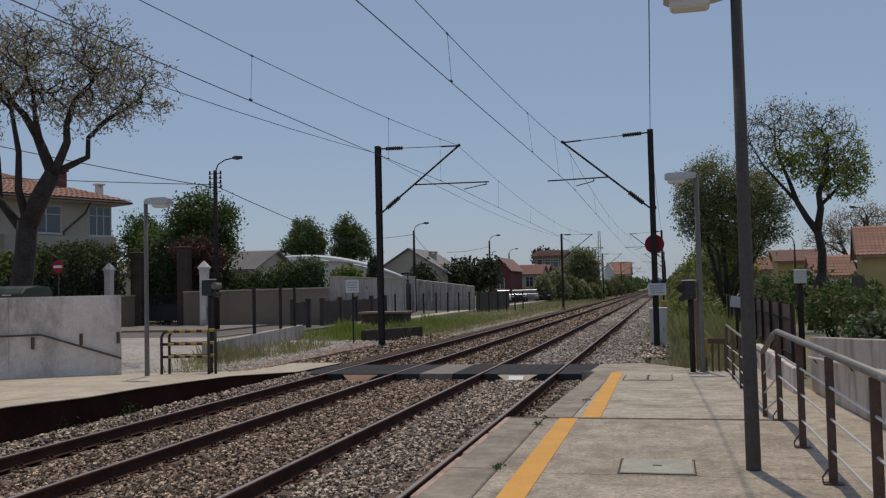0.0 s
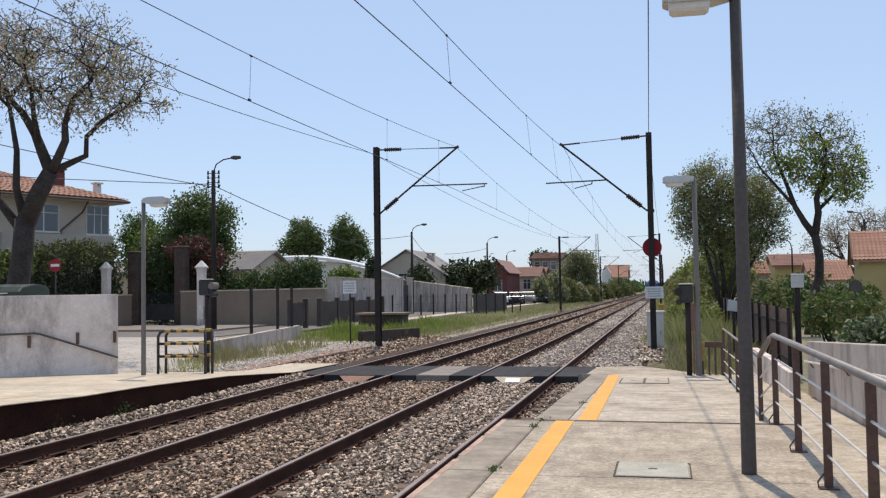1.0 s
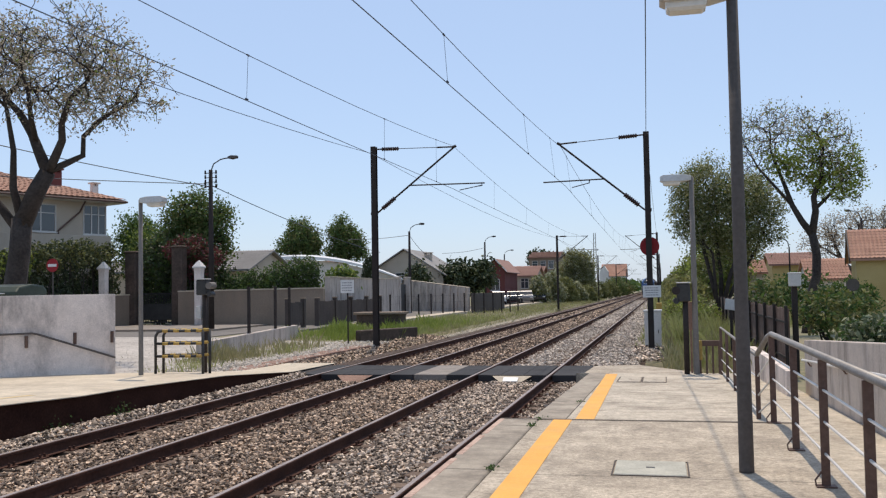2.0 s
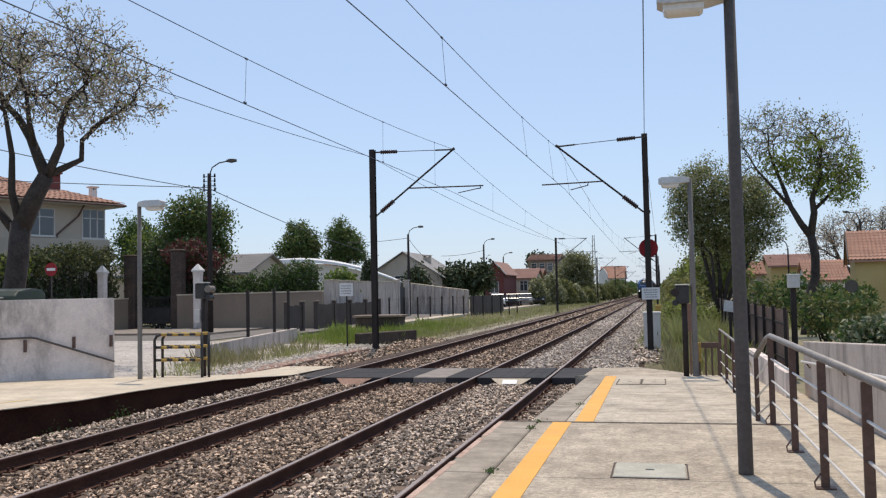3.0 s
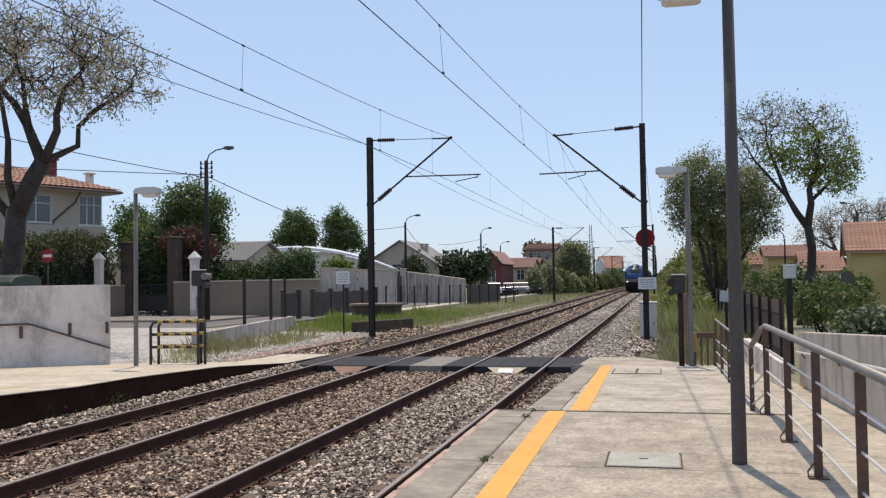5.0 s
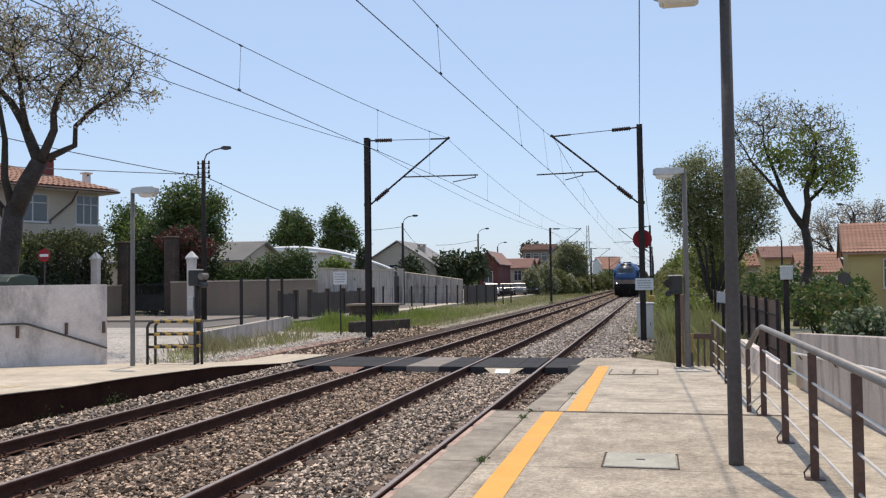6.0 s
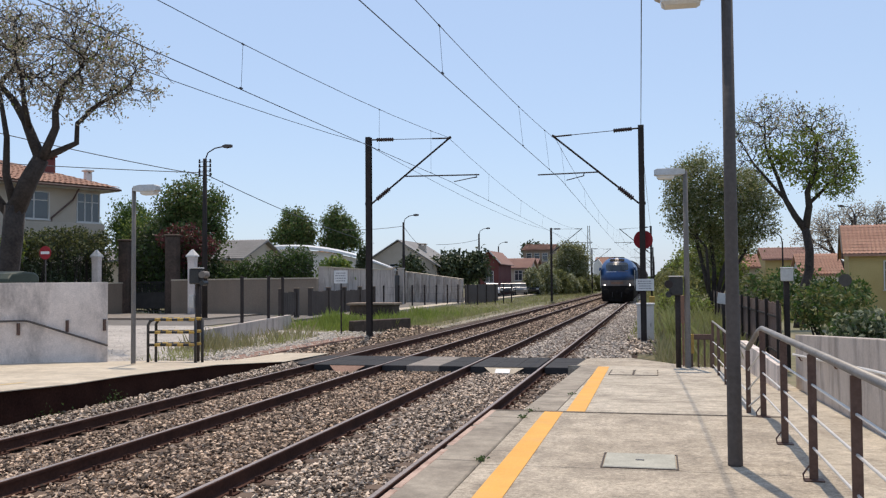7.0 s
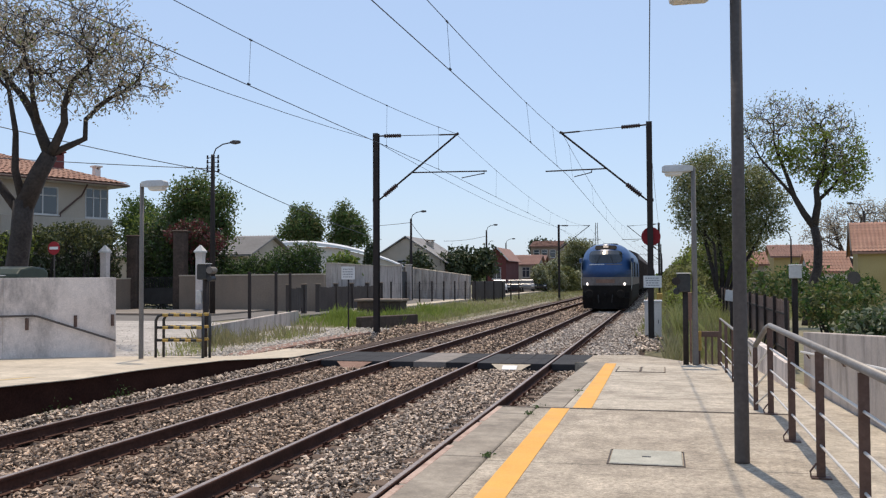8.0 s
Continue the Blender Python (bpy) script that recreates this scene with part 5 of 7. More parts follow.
leaf_mesh("crown", lobes(np.random.default_rng(8), 2600, [(1.3, 0, 6.1, 1.3, 1.1, 0.8), (0.2, 0, 6.9, 1.3, 1.0, 0.9), (-1.0, 0, 7.3, 0.8, 0.7, 0.7), (1.9, 0, 7.0, 0.7, 0.8, 0.9), (0.4, 0, 8.0, 0.9, 0.9, 0.5)]), 0.085, LEAF_LIME, 9, bpy.data.objects["tree.001"])
tree(3.5, 60, -0.5, 0.7, 0.30, [(-0.7, 0, 8.2, 2.0, 2.0, 2.1), (-1.6, 0, 6.9, 1.5, 1.8, 1.6), (1.5, 0, 7.5, 2.1, 2.0, 1.7), (3.1, 0, 6.2, 1.2, 1.4, 1.5), (0.7, 0, 5.9, 2.3, 2.0, 1.5), (-1.4, 0, 5.3, 1.1, 1.3, 0.9), (2.3, 0, 4.9, 1.3, 1.3, 0.7), (0.2, 0.6, 4.3, 1.5, 1.3, 1.2), (1.6, 0.6, 4.1, 1.3, 1.2, 1.0), (-0.4, 0.8, 3.2, 0.9, 1.0, 0.9)], 660, 36000, 0.075, [LEAF_PALE, LEAF_SILVER_HAZE, LEAF_OLIVE, LEAF_DARK], 23,
     "dusty olive-green tree on several thin trunks beside the track", spread=0.28, twig_r=0.012, share=(0.36, 0.22, 0.26, 0.16), boughs=[
         ([(-0.1, 0, 0.4), (-0.5, 0, 2.4), (-0.9, 0.2, 4.2), (-1.0, 0.2, 6.0)], 0.16, 0.08),
         ([(0.0, 0.1, 0.4), (0.1, 0.3, 2.6), (-0.1, 0.4, 4.6), (0.0, 0.4, 6.8)], 0.15, 0.08),
         ([(0.1, 0, 0.4), (0.55, -0.2, 2.4), (1.1, -0.3, 4.0), (1.6, -0.3, 6.0)], 0.15, 0.08),
         ([(0.2, 0.1, 0.4), (0.9, 0.3, 2.0), (1.9, 0.3, 3.6), (2.7, 0.2, 5.2)], 0.13, 0.07),
         ([(-0.2, 0.1, 0.4), (-0.3, -0.3, 2.2), (-0.4, -0.4, 4.0), (-1.6, -0.4, 5.4)], 0.11, 0.06)])
for i, (tx, ty, th) in enumerate(((4.6, 78, 7.0), (3.9, 96, 5.6), (4.4, 118, 5.6), (3.6, 145, 5.0), (4.2, 180, 5.2))):
    tree(tx, ty, -0.5, 1.6, 0.2, [(0, 0, th * 0.55, 2.4, 2.4, th * 0.42), (0.9, 0.6, th * 0.45, 1.8, 1.8, th * 0.3)], 160, 6500, 0.15, [LEAF_OLIVE, LEAF_LIME], 30 + i, "bushy green tree in a row along the railway", spread=0.4)
tree(-27.7, 51, -0.3, 3.0, 0.24, [(0.2, 0, 7.0, 1.5, 1.7, 1.2), (-1.0, 0, 6.2, 1.2, 1.5, 1.2), (1.2, 0, 6.0, 1.2, 1.4, 1.3), (-1.3, 0, 4.9, 1.3, 1.4, 1.0), (0.3, 0, 4.8, 1.6, 1.5, 1.3), (1.5, 0, 4.7, 0.9, 1.2, 0.9)], 340, 15000, 0.095, [LEAF_DARK, LEAF, LEAF_OLIVE], 41, "leafy green garden tree behind the gate", spread=0.28)
tree(-33.7, 54.5, -0.3, 2.6, 0.2, [(-0.3, 0, 5.8, 1.4, 1.3, 1.5), (0.3, 0, 4.2, 1.5, 1.3, 1.5)], 200, 8000, 0.095, [LEAF_DARK, LEAF], 49, "dark green tree rising behind the house corner", spread=0.28)
tree(-30.8, 52.6, -0.3, 2.2, 0.2, [(-0.8, 0, 4.6, 1.6, 1.4, 1.7), (1.0, 0, 4.3, 1.5, 1.4, 1.8), (0.2, 0, 3.0, 2.2, 1.4, 1.4)], 200, 11000, 0.095, [LEAF_LIME, LEAF, LEAF_DARK], 46, "leafy green garden tree beside the house", spread=0.3)
tree(-36.1, 88, -0.8, 4.6, 0.26, [(0.3, 0, 8.0, 1.8, 1.7, 1.5), (-1.0, 0, 6.9, 1.4, 1.4, 1.2), (1.3, 0, 6.8, 1.2, 1.4, 1.2), (-0.1, 0, 9.2, 1.0, 1.0, 0.8)], 260, 9000, 0.12, [LEAF_DARK, LEAF, LEAF_OLIVE], 42, "round-crowned green tree rising behind the hall", spread=0.28)
tree(-31.5, 89, -0.8, 4.6, 0.24, [(-0.5, 0, 8.4, 1.3, 1.4, 1.6), (0.6, 0, 7.4, 1.4, 1.4, 1.5), (1.5, 0, 6.2, 1.0, 1.2, 1.0), (-1.1, 0, 6.4, 1.1, 1.2, 1.1)], 260, 9000, 0.12, [LEAF_DARK, LEAF, LEAF_OLIVE], 43, "slender green tree rising behind the hall", spread=0.28)
tree(-19.6, 92, -0.4, 2.0, 0.25, [(0, 0, 3.4, 2.6, 2.0, 1.7), (-1.4, 0, 3.3, 1.6, 1.6, 1.5), (1.7, 0, 3.2, 1.5, 1.5, 1.5)], 140, 4200, 0.22, [LEAF_SHADED], 44, "low dark spreading tree in a garden", spread=0.35)
tree(-23.0, 86, -0.4, 2.0, 0.2, [(0, 0, 2.9, 1.3, 1.2, 1.6)], 60, 1300, 0.2, [LEAF_SHADED], 47, "dark garden tree before the grey house", spread=0.3)
tree(-22.4, 178, -0.4, 4.0, 0.3, [(0, 0, 7.2, 2.8, 2.2, 1.8), (-1.4, 0, 8.2, 1.6, 1.4, 0.9), (3.4, 0, 6.8, 1.4, 1.4, 1.6)], 90, 2600, 0.3, [LEAF_SHADED], 45, "dark pine-like tree behind the red houses", spread=0.4)
# far scrub in paler leaves, haze put into their colour
for i, (tx, ty, r, h, mm) in enumerate(((-15.6, 118, 1.5, 3.7, LEAF_SILVER_HAZE), (-14.2, 122, 1.7, 4.3, LEAF_SILVER_HAZE), (-13.2, 128, 1.8, 3.6, LEAF_OLIVE), (-12.2, 134, 1.6, 2.9, LEAF_SILVER_HAZE), (-11.3, 142, 1.5, 2.4, LEAF_PALE), (-12.0, 156, 1.8, 4.0, LEAF_SILVER_HAZE), (-10.9, 245, 2.0, 3.6, LEAF_OLIVE), (-10.7, 262, 2.0, 3.4, LEAF_PALE), (-11.6, 292, 2.6, 3.8, LEAF_OLIVE), (-11.2, 170, 2.0, 3.0, LEAF_OLIVE), (-10.9, 195, 2.4, 3.2, LEAF_OLIVE), (-11.2, 230, 3, 4.5, LEAF_DARK), (-11.8, 280, 4, 5.0, LEAF_DARK))):
    shrub(tx, ty, -0.6, [(0, 0, h * 0.5, r * 0.8, r, h * 0.5), (r * 0.5, 1.0, h * 0.35, r * 0.6, r * 0.8, h * 0.36), (-r * 0.5, 2.0, h * 0.62, r * 0.45, r * 0.6, h * 0.4), (r * 0.1, 0, h * 0.85, r * 0.4, r * 0.5, h * 0.22)], 2200, 0.15 + 0.0003 * ty, [mm, LEAF_OLIVE], 60 + i, "tall bushy scrub along the track side")
tree(-13.7, 152, -0.5, 1.6, 0.2, [(0, 0, 6.2, 2.4, 2.0, 2.1), (1.6, 0, 5.2, 1.7, 1.8, 2.2), (-1.6, 0, 5.0, 1.4, 1.6, 1.8), (0.3, 0, 3.4, 2.6, 1.8, 1.8)], 300, 12000, 0.15, [LEAF_SILVER_HAZE, LEAF_PALE, LEAF_OLIVE], 50, "tall airy pale green tree above the scrub", spread=0.4)
for i, (sx, sy, sh) in enumerate(((1.5, 68, 2.4), (1.2, 80, 2.8), (1.0, 96, 3.2), (0.9, 118, 3.4), (0.8, 150, 4.0))):
    shrub(sx, sy, -0.6, [(0, 0, sh * 0.45, 0.9, 2.0, sh * 0.45), (0.9, 2, sh * 0.6, 0.9, 1.8, sh * 0.5), (-0.5, 3, sh * 0.3, 0.7, 1.5, sh * 0.3)], 2600, 0.09 + 0.0007 * sy, [LEAF_OLIVE, LEAF_PALE], 190 + i, "light green scrub beside the line")
shrub(1.4, 47, -0.62, [(0, 0, 0.9, 0.8, 1.2, 0.9), (-0.7, 3, 0.8, 0.7, 1.0, 0.8), (0.6, -3, 0.7, 0.6, 1.0, 0.7)], 2600, 0.08, [LEAF_OLIVE, LEAF_LIME], 88, "light green scrub in the trackside grass")
# the lower hedge gets the dark leaf that carries its inner shade
shrub(-30.6, 42.5, -0.25, [(0.3, 2.6, 1.9, 0.7, 1.6, 1.8), (0, 0, 1.9, 0.7, 1.7, 1.8), (-0.4, -2.8, 1.8, 0.7, 1.9, 1.7), (-0.8, -5.2, 1.8, 0.7, 1.6, 1.7)], 11000, 0.10, [LEAF_SHADED], 80, "overgrown dark green hedge before the house", "hedge", "hedge")
for i, (hx, hy, hz, hr) in enumerate(((-29.9, 44.6, 4.2, 1.0), (-30.2, 42.8, 4.35, 1.1), (-30.6, 40.8, 4.1, 1.0), (-30.8, 38.9, 3.7, 0.9), (-31.1, 37.2, 3.5, 0.9), (-31.3, 35.6, 3.6, 0.9))):
    shrub(hx, hy, -0.25, [(0, 0, hz - 0.5, hr * 0.8, hr, 0.85), (0.2, 0.5, hz + 0.05, hr * 0.5, hr * 0.6, 0.5), (-0.1, -0.6, hz - 0.15, hr * 0.5, hr * 0.5, 0.6)], 1700, 0.085, [LEAF_SHADED, LEAF_LIME if i in (3, 4) else LEAF_OLIVE], 180 + i, "loose olive-green shrub topping the hedge")
shrub(-28.8, 48.5, -0.25, [(0, 0, 2.6, 1.9, 0.9, 2.8), (2.0, 0, 2.6, 1.5, 0.9, 2.7), (3.4, 0.3, 2.2, 1.2, 0.8, 2.2)], 8000, 0.12, [LEAF_SHADED, LEAF_SHADED, LEAF_DARK], 85, "dark garden planting behind the gate", "hedge", "hedge")
shrub(-26.0, 47.6, -0.25, [(-0.9, 0, 4.3, 0.9, 0.7, 0.8), (0.2, -0.2, 4.4, 1.0, 0.7, 0.8), (1.1, 0, 3.9, 0.9, 0.7, 0.7), (0.2, 0, 3.2, 1.2, 0.6, 0.7)], 2400, 0.10, [LEAF_RED, LEAF_RED, LEAF_SHADED], 81, "dark red-leaved shrub beside the gate")
shrub(-20.6, 48.6, -0.25, [(-2.4, 0, 1.9, 1.4, 0.7, 1.2), (-0.6, 0, 2.2, 1.2, 0.8, 1.3), (0.9, 0, 2.6, 1.1, 0.8, 1.2), (-3.7, 0, 1.8, 1.0, 0.7, 1.1)], 11000, 0.085, [LEAF_SHADED, LEAF_DARK, LEAF], 82, "thick green hedge spilling over the grey wall", "hedge", "hedge")
shrub(-22.9, 70.0, -0.25, [(0, 0, 2.2, 0.55, 0.6, 2.2), (0.15, 0, 3.9, 0.45, 0.4, 0.9)], 2200, 0.10, [LEAF_SHADED], 89, "narrow dark shrub beside the hall")
shrub(-19.9, 55.0, -0.25, [(0, 0, 1.9, 1.3, 0.9, 1.5), (0.6, 0, 2.7, 0.7, 0.6, 0.6)], 2400, 0.13, [LEAF, LEAF_LIME], 83, "light green shrub behind the white wall")
shrub(4.85, 19.8, -0.62, [(-1.0 + 0.42 * (k % 9), 0.5 * math.sin(k * 2.3), 0.42 + 1.18 * ((k * 0.618) % 1.0) * (0.75 + 0.25 * math.sin(k)), 0.40, 0.5, 0.38) for k in range(18)], 14000, 0.062, [LEAF_GREY, LEAF_SILVER_HAZE, LEAF_GREY, LEAF_DARK], 84, "leafy oleander bush above the ramp wall", "bush", "bush")
shrub(5.4, 34, -0.5, [(0, 0, 1.0, 1.0, 0.9, 0.9), (-1.6, 3, 1.3, 0.9, 0.8, 1.0), (1.4, 2, 0.9, 0.8, 0.8, 0.9)], 2400, 0.10, [LEAF_DARK, LEAF_OLIVE], 86, "green shrub behind the brown fence", "bush", "bush")
shrub(7.0, 52, -0.5, [(0, 0, 1.5, 1.8, 1.0, 1.2), (2.6, 0, 1.2, 1.5, 1.0, 1.1)], 2600, 0.12, [LEAF_DARK, LEAF], 87, "green garden shrub before the tiled roofs", "bush", "bush")
tree(14.3, 76, -0.5, 2.6, 0.22, [(0, 0, 6.2, 3.0, 2.4, 1.7), (-2.2, 0, 5.2, 1.7, 1.8, 1.4), (2.6, 0, 6.6, 2.0, 1.8, 1.4)], 520, 4200, 0.08, [LEAF_DRY], 48, "pale bare tree behind the yellow house", spread=0.25, twig_r=0.012, bark=BARK_PALE)


# ---- buildings ----
def window(parent, x, z, w, h, y, cols=2):
    """A framed window on a wall that faces -y."""
    o, i_ = (x - w / 2 - 0.06, x + w / 2 + 0.06, z - 0.06, z + h + 0.06), (x - w / 2, x + w / 2, z, z + h)
    v = [(q[a], yy, q[c]) for yy in (y - 0.05, y + 0.02) for q in (o, i_) for a, c in ((0, 2), (1, 2), (1, 3), (0, 3))]
    f = []
    for k in range(4):
        j = (k + 1) % 4
        f += [(k, j, 4 + j, 4 + k), (8 + k, 12 + k, 12 + j, 8 + j), (k, 8 + k, 8 + j, j), (4 + k, 4 + j, 12 + j, 12 + k)]
    ob = Build().add(v, f).obj("window", FRAME_WHITE, parent)
    for i in range(1, cols):
        xc = x - w / 2 + w * i / cols
        Build().box(xc - 0.035, xc + 0.035, y - 0.047, y + 0.018, z, z + h).obj("mullion", FRAME_WHITE, ob)
    for i in range(cols):
        xa, xb = x - w / 2 + w * i / cols + 0.03, x - w / 2 + w * (i + 1) / cols - 0.03
        Build().box(xa, xb, y - 0.045, y + 0.016, z + h * 0.68, z + h * 0.68 + 0.05).obj("transom", FRAME_WHITE, ob)
        Build().box(xa, xb, y - 0.02, y - 0.008, z + 0.005, z + h - 0.005).obj("pane", WINDOW, ob)
    Build().box(x - w / 2 - 0.12, x + w / 2 + 0.12, y - 0.12, y + 0.02, z - 0.11, z - 0.062).obj("sill", PLASTER_WHITE, ob)
    return ob


def tiled_slope(b, x0, x1, y0, z0, y1, z1, step=0.22, mats=None):
    """A roof slope of corrugated clay tiles rising from (y0, z0) to (y1, z1), in lapped courses."""
    run = math.hypot(y1 - y0, z1 - z0)
    rows = max(2, int(run / 0.42))
    n = max(2, int((x1 - x0) / step))
    for r in range(rows):
        ta, tb = r / rows, (r + 1.12) / rows
        va, vb = [], []
        for i in range(2 * n + 1):
            x = x0 + (x1 - x0) * i / (2 * n)
            lift = 0.05 if i % 2 else 0.0
            va.append((x, y0 + (y1 - y0) * ta, z0 + (z1 - z0) * ta + lift + 0.045))
            vb.append((x, y0 + (y1 - y0) * tb, z0 + (z1 - z0) * tb + lift))
        k = len(va)
        Build().add(va + vb, [(i, i + 1, k + i + 1, k + i) for i in range(k - 1)]).obj("tile_course", ROOF_TILE if mats is None else mats, b)
    return b


def house(x0, x1, y0, y1, z0, eave, ridge, wall_mat, roof_mat, label, wins=(), over=0.35, chimneys=(), along="x", name="house", tiles=True):
    """A house with a gabled roof; the ridge runs along x or y."""
    root = thing(name, pose(0, 0, 0), label, "house")
    b = Build()
    xm, ym = (x0 + x1) / 2, (y0 + y1) / 2
    if along == "x":
        b.loft([[(x, y0, z0), (x, y1, z0), (x, y1, eave), (x, ym, ridge - 0.08), (x, y0, eave)] for x in (x0, x1)])
    else:
        b.loft([[(x0, y, z0), (x1, y, z0), (x1, y, eave), (xm, y, ridge - 0.08), (x0, y, eave)] for y in (y0, y1)])
    b.obj("wall", wall_mat, root)
    r = Build()
    if along == "x":
        sl = (ridge - eave) / (ym - y0)
        for s, ye in ((-1, y0), (1, y1)):
            ring = lambda x: [(x, ye + s * over, eave - sl * over), (x, ym, ridge), (x, ym, ridge + 0.1), (x, ye + s * over, eave - sl * over + 0.1)]
            r.loft([ring(x0 - over), ring(x1 + over)])
    else:
        sl = (ridge - eave) / (xm - x0)
        for s, xe in ((-1, x0), (1, x1)):
            ring = lambda y: [(xe + s * over, y, eave - sl * over), (xm, y, ridge), (xm, y, ridge + 0.1), (xe + s * over, y, eave - sl * over + 0.1)]
            r.loft([ring(y0 - over), ring(y1 + over)])
    ro = r.obj("roof", roof_mat, root)
    if tiles and along == "x":
        tiled_slope(ro, x0 - over, x1 + over, y0 - over, eave - sl * over + 0.1, ym, ridge + 0.1, 0.22, roof_mat)
    for cx, cy, cz, ch in chimneys:
        c = Build().box(cx - 0.35, cx + 0.35, cy - 0.35, cy + 0.35, cz, cz + ch, 0, 0.02).box(cx - 0.45, cx + 0.45, cy - 0.45, cy + 0.45, cz + ch + 0.12, cz + ch + 0.22, 0, 0.02)
        for sx in (-0.3, 0.3):
            c.box(cx + sx - 0.07, cx + sx + 0.07, cy - 0.3, cy + 0.3, cz + ch, cz + ch + 0.13)
        c.obj("chimney", PLASTER, root)
    for wx, wz, ww, wh, cols in wins:
        window(root, wx, wz, ww, wh, y0, cols)
    return root


# two-storey house whose long front turns towards the railway, with a hipped tile roof
def corner_house():
    root = thing("house", pose(-30.6, 48.2, 0, 0, 0, 66.2), "two-storey cream house with a low red tiled roof", "house")
    x0, x1, y0, y1, ev = -20.0, -0.9, 0.8, 9.0, 6.9
    Build().box(x0, x1, y0, y1, -0.3, ev).obj("wall", PLASTER, root)
    Build().box(-7.5, x1 + 0.02, y0 - 0.55, y0, 3.9, 4.95, 0, 0.02).obj("balcony", PLASTER, root)
    rz, ym = 8.75, 4.9
    ex, ey, ez = 0.0, 0.0, ev + 0.16
    Build().box(x0, ex, ey, y1 + 0.8, ez - 0.16, ez, 0, 0.03).obj("eave", PLASTER_WHITE, root)
    b = Build()
    rx = -5.5
    b.add([(x0, ey, ez + 0.01), (ex, ey, ez + 0.01), (ex, y1 + 0.8, ez + 0.01), (x0, y1 + 0.8, ez + 0.01), (x0, ym, rz), (rx, ym, rz)], [(0, 1, 5, 4), (1, 2, 5), (2, 3, 4, 5), (0, 4, 3)])
    ro = b.obj("roof", ROOF_TILE, root)
    n = 60
    for r in range(12):
        ta, tb = r / 12, (r + 1.1) / 12
        va, vb = [], []
        for i in range(2 * n + 1):
            u = i / (2 * n)
            for lst, t, up in ((va, ta, 0.07), (vb, tb, 0.03)):
                xe = ex + (rx - ex) * t
                lst.append((x0 + (xe - x0) * u, ey + (ym - ey) * t, ez + (rz - ez) * t + up + (0.05 if i % 2 else 0)))
        k = len(va)
        Build().add(va + vb, [(i, i + 1, k + i + 1, k + i) for i in range(k - 1)]).obj("tile_course", ROOF_TILE, ro)
    Build().tube([(x0, -0.06, ez - 0.08), (ex, -0.06, ez - 0.08)], 0.06, 8).obj("gutter", BROWN_RAIL, root)
    for cx, cy, cz, ch, m, w in ((-3.05, 2.6, 7.6, 1.1, PLASTER_RED, 0.30), (-0.75, 2.2, 7.2, 0.85, PLASTER_WHITE, 0.18)):
        q = Build().box(cx - w, cx + w, cy - w, cy + w, cz - 0.4, cz + ch, 0, 0.02).box(cx - w - 0.09, cx + w + 0.09, cy - w - 0.09, cy + w + 0.09, cz + ch + 0.14, cz + ch + 0.24, 0, 0.02)
        for sx in (-w + 0.06, w - 0.06):
            q.box(cx + sx - 0.06, cx + sx + 0.06, cy - w + 0.03, cy + w - 0.03, cz + ch, cz + ch + 0.15)
        q.obj("chimney", m, root)
    for wx, wz, ww, wh, cols in ((-4.9, 5.15, 1.7, 1.45, 2), (-1.6, 5.1, 1.35, 1.6, 3), (-8.6, 5.15, 1.8, 1.45, 2), (-13.0, 5.15, 1.8, 1.45, 2)):
        window(root, wx, wz, ww, wh, y0, cols)
    Build().tube([(-2.6, 0.1, 6.9), (-2.6, 0.7, 6.3), (-3.9, 0.7, 5.2), (-3.9, 0.7, 5.0)], 0.05, 8).obj("drainpipe", BROWN_RAIL, root)


corner_house()


def vaulted_hall():
    root = thing("vaulted_hall", pose(0, 0, 0), "low hall with a white curved sheet roof", "building")
    xc, w, z0, rise = -31.5, 9.9, 2.42, 1.95
    ts = [1 - i / 10 for i in range(21)]
    skew = lambda y: -0.37 * (y - 75)
    arc = [(xc + w * t, z0 + rise * (1 - t * t)) for t in ts]
    Build().loft([[(x + skew(y), y, z) for x, z in arc] + [(xc - w + skew(y), y, -0.4), (xc + w + skew(y), y, -0.4)] for y in (75.0, 75.3)]).obj("wall", PLASTER_WHITE, root)
    o = [(xc + (w + 0.2) * t, z0 + 0.02 + (rise + 0.24) * (1 - t * t)) for t in ts]
    i_ = [(xc + (w + 0.02) * t, z0 + 0.01 + rise * (1 - t * t)) for t in reversed(ts)]
    Build().loft([[(x + skew(y), y, z + 0.04 + 0.055 * (y - 74.5)) for x, z in o + i_] for y in (74.5, 84.3)]).obj("roof", ROOF_WHITE, root)
    for k in range(1, 6):
        y = 74.5 + 1.6 * k
        Build().loft([[(x + skew(y), y + d, z + 0.08 + 0.055 * (y - 74.5)) for x, z in o] for d in (0, 0.06)], caps=False).obj("roof_rib", ROOF_WHITE, root)


vaulted_hall()
house(-40.0, -28.6, 60.0, 68.0, -0.3, 3.2, 4.6, PLASTER, ROOF_GREY, "low house with a faded brown-grey roof", tiles=True)
house(-29.5, -21.5, 90, 100, -0.3, 3.2, 5.7, PLASTER, ROOF_GREY, "grey rendered house with a dark gabled roof", [(-25.8, 2.4, 1.2, 0.9, 2)], along="y", chimneys=[(-24.0, 94, 4.2, 1.1)])
red = house(-21.3, -18.9, 112, 122, -0.4, 3.9, 5.2, PLASTER_RED, ROOF_BROWN, "dark red town house with a clay tile roof", [(-20.1, 1.4, 1.0, 1.3, 2)], along="y")
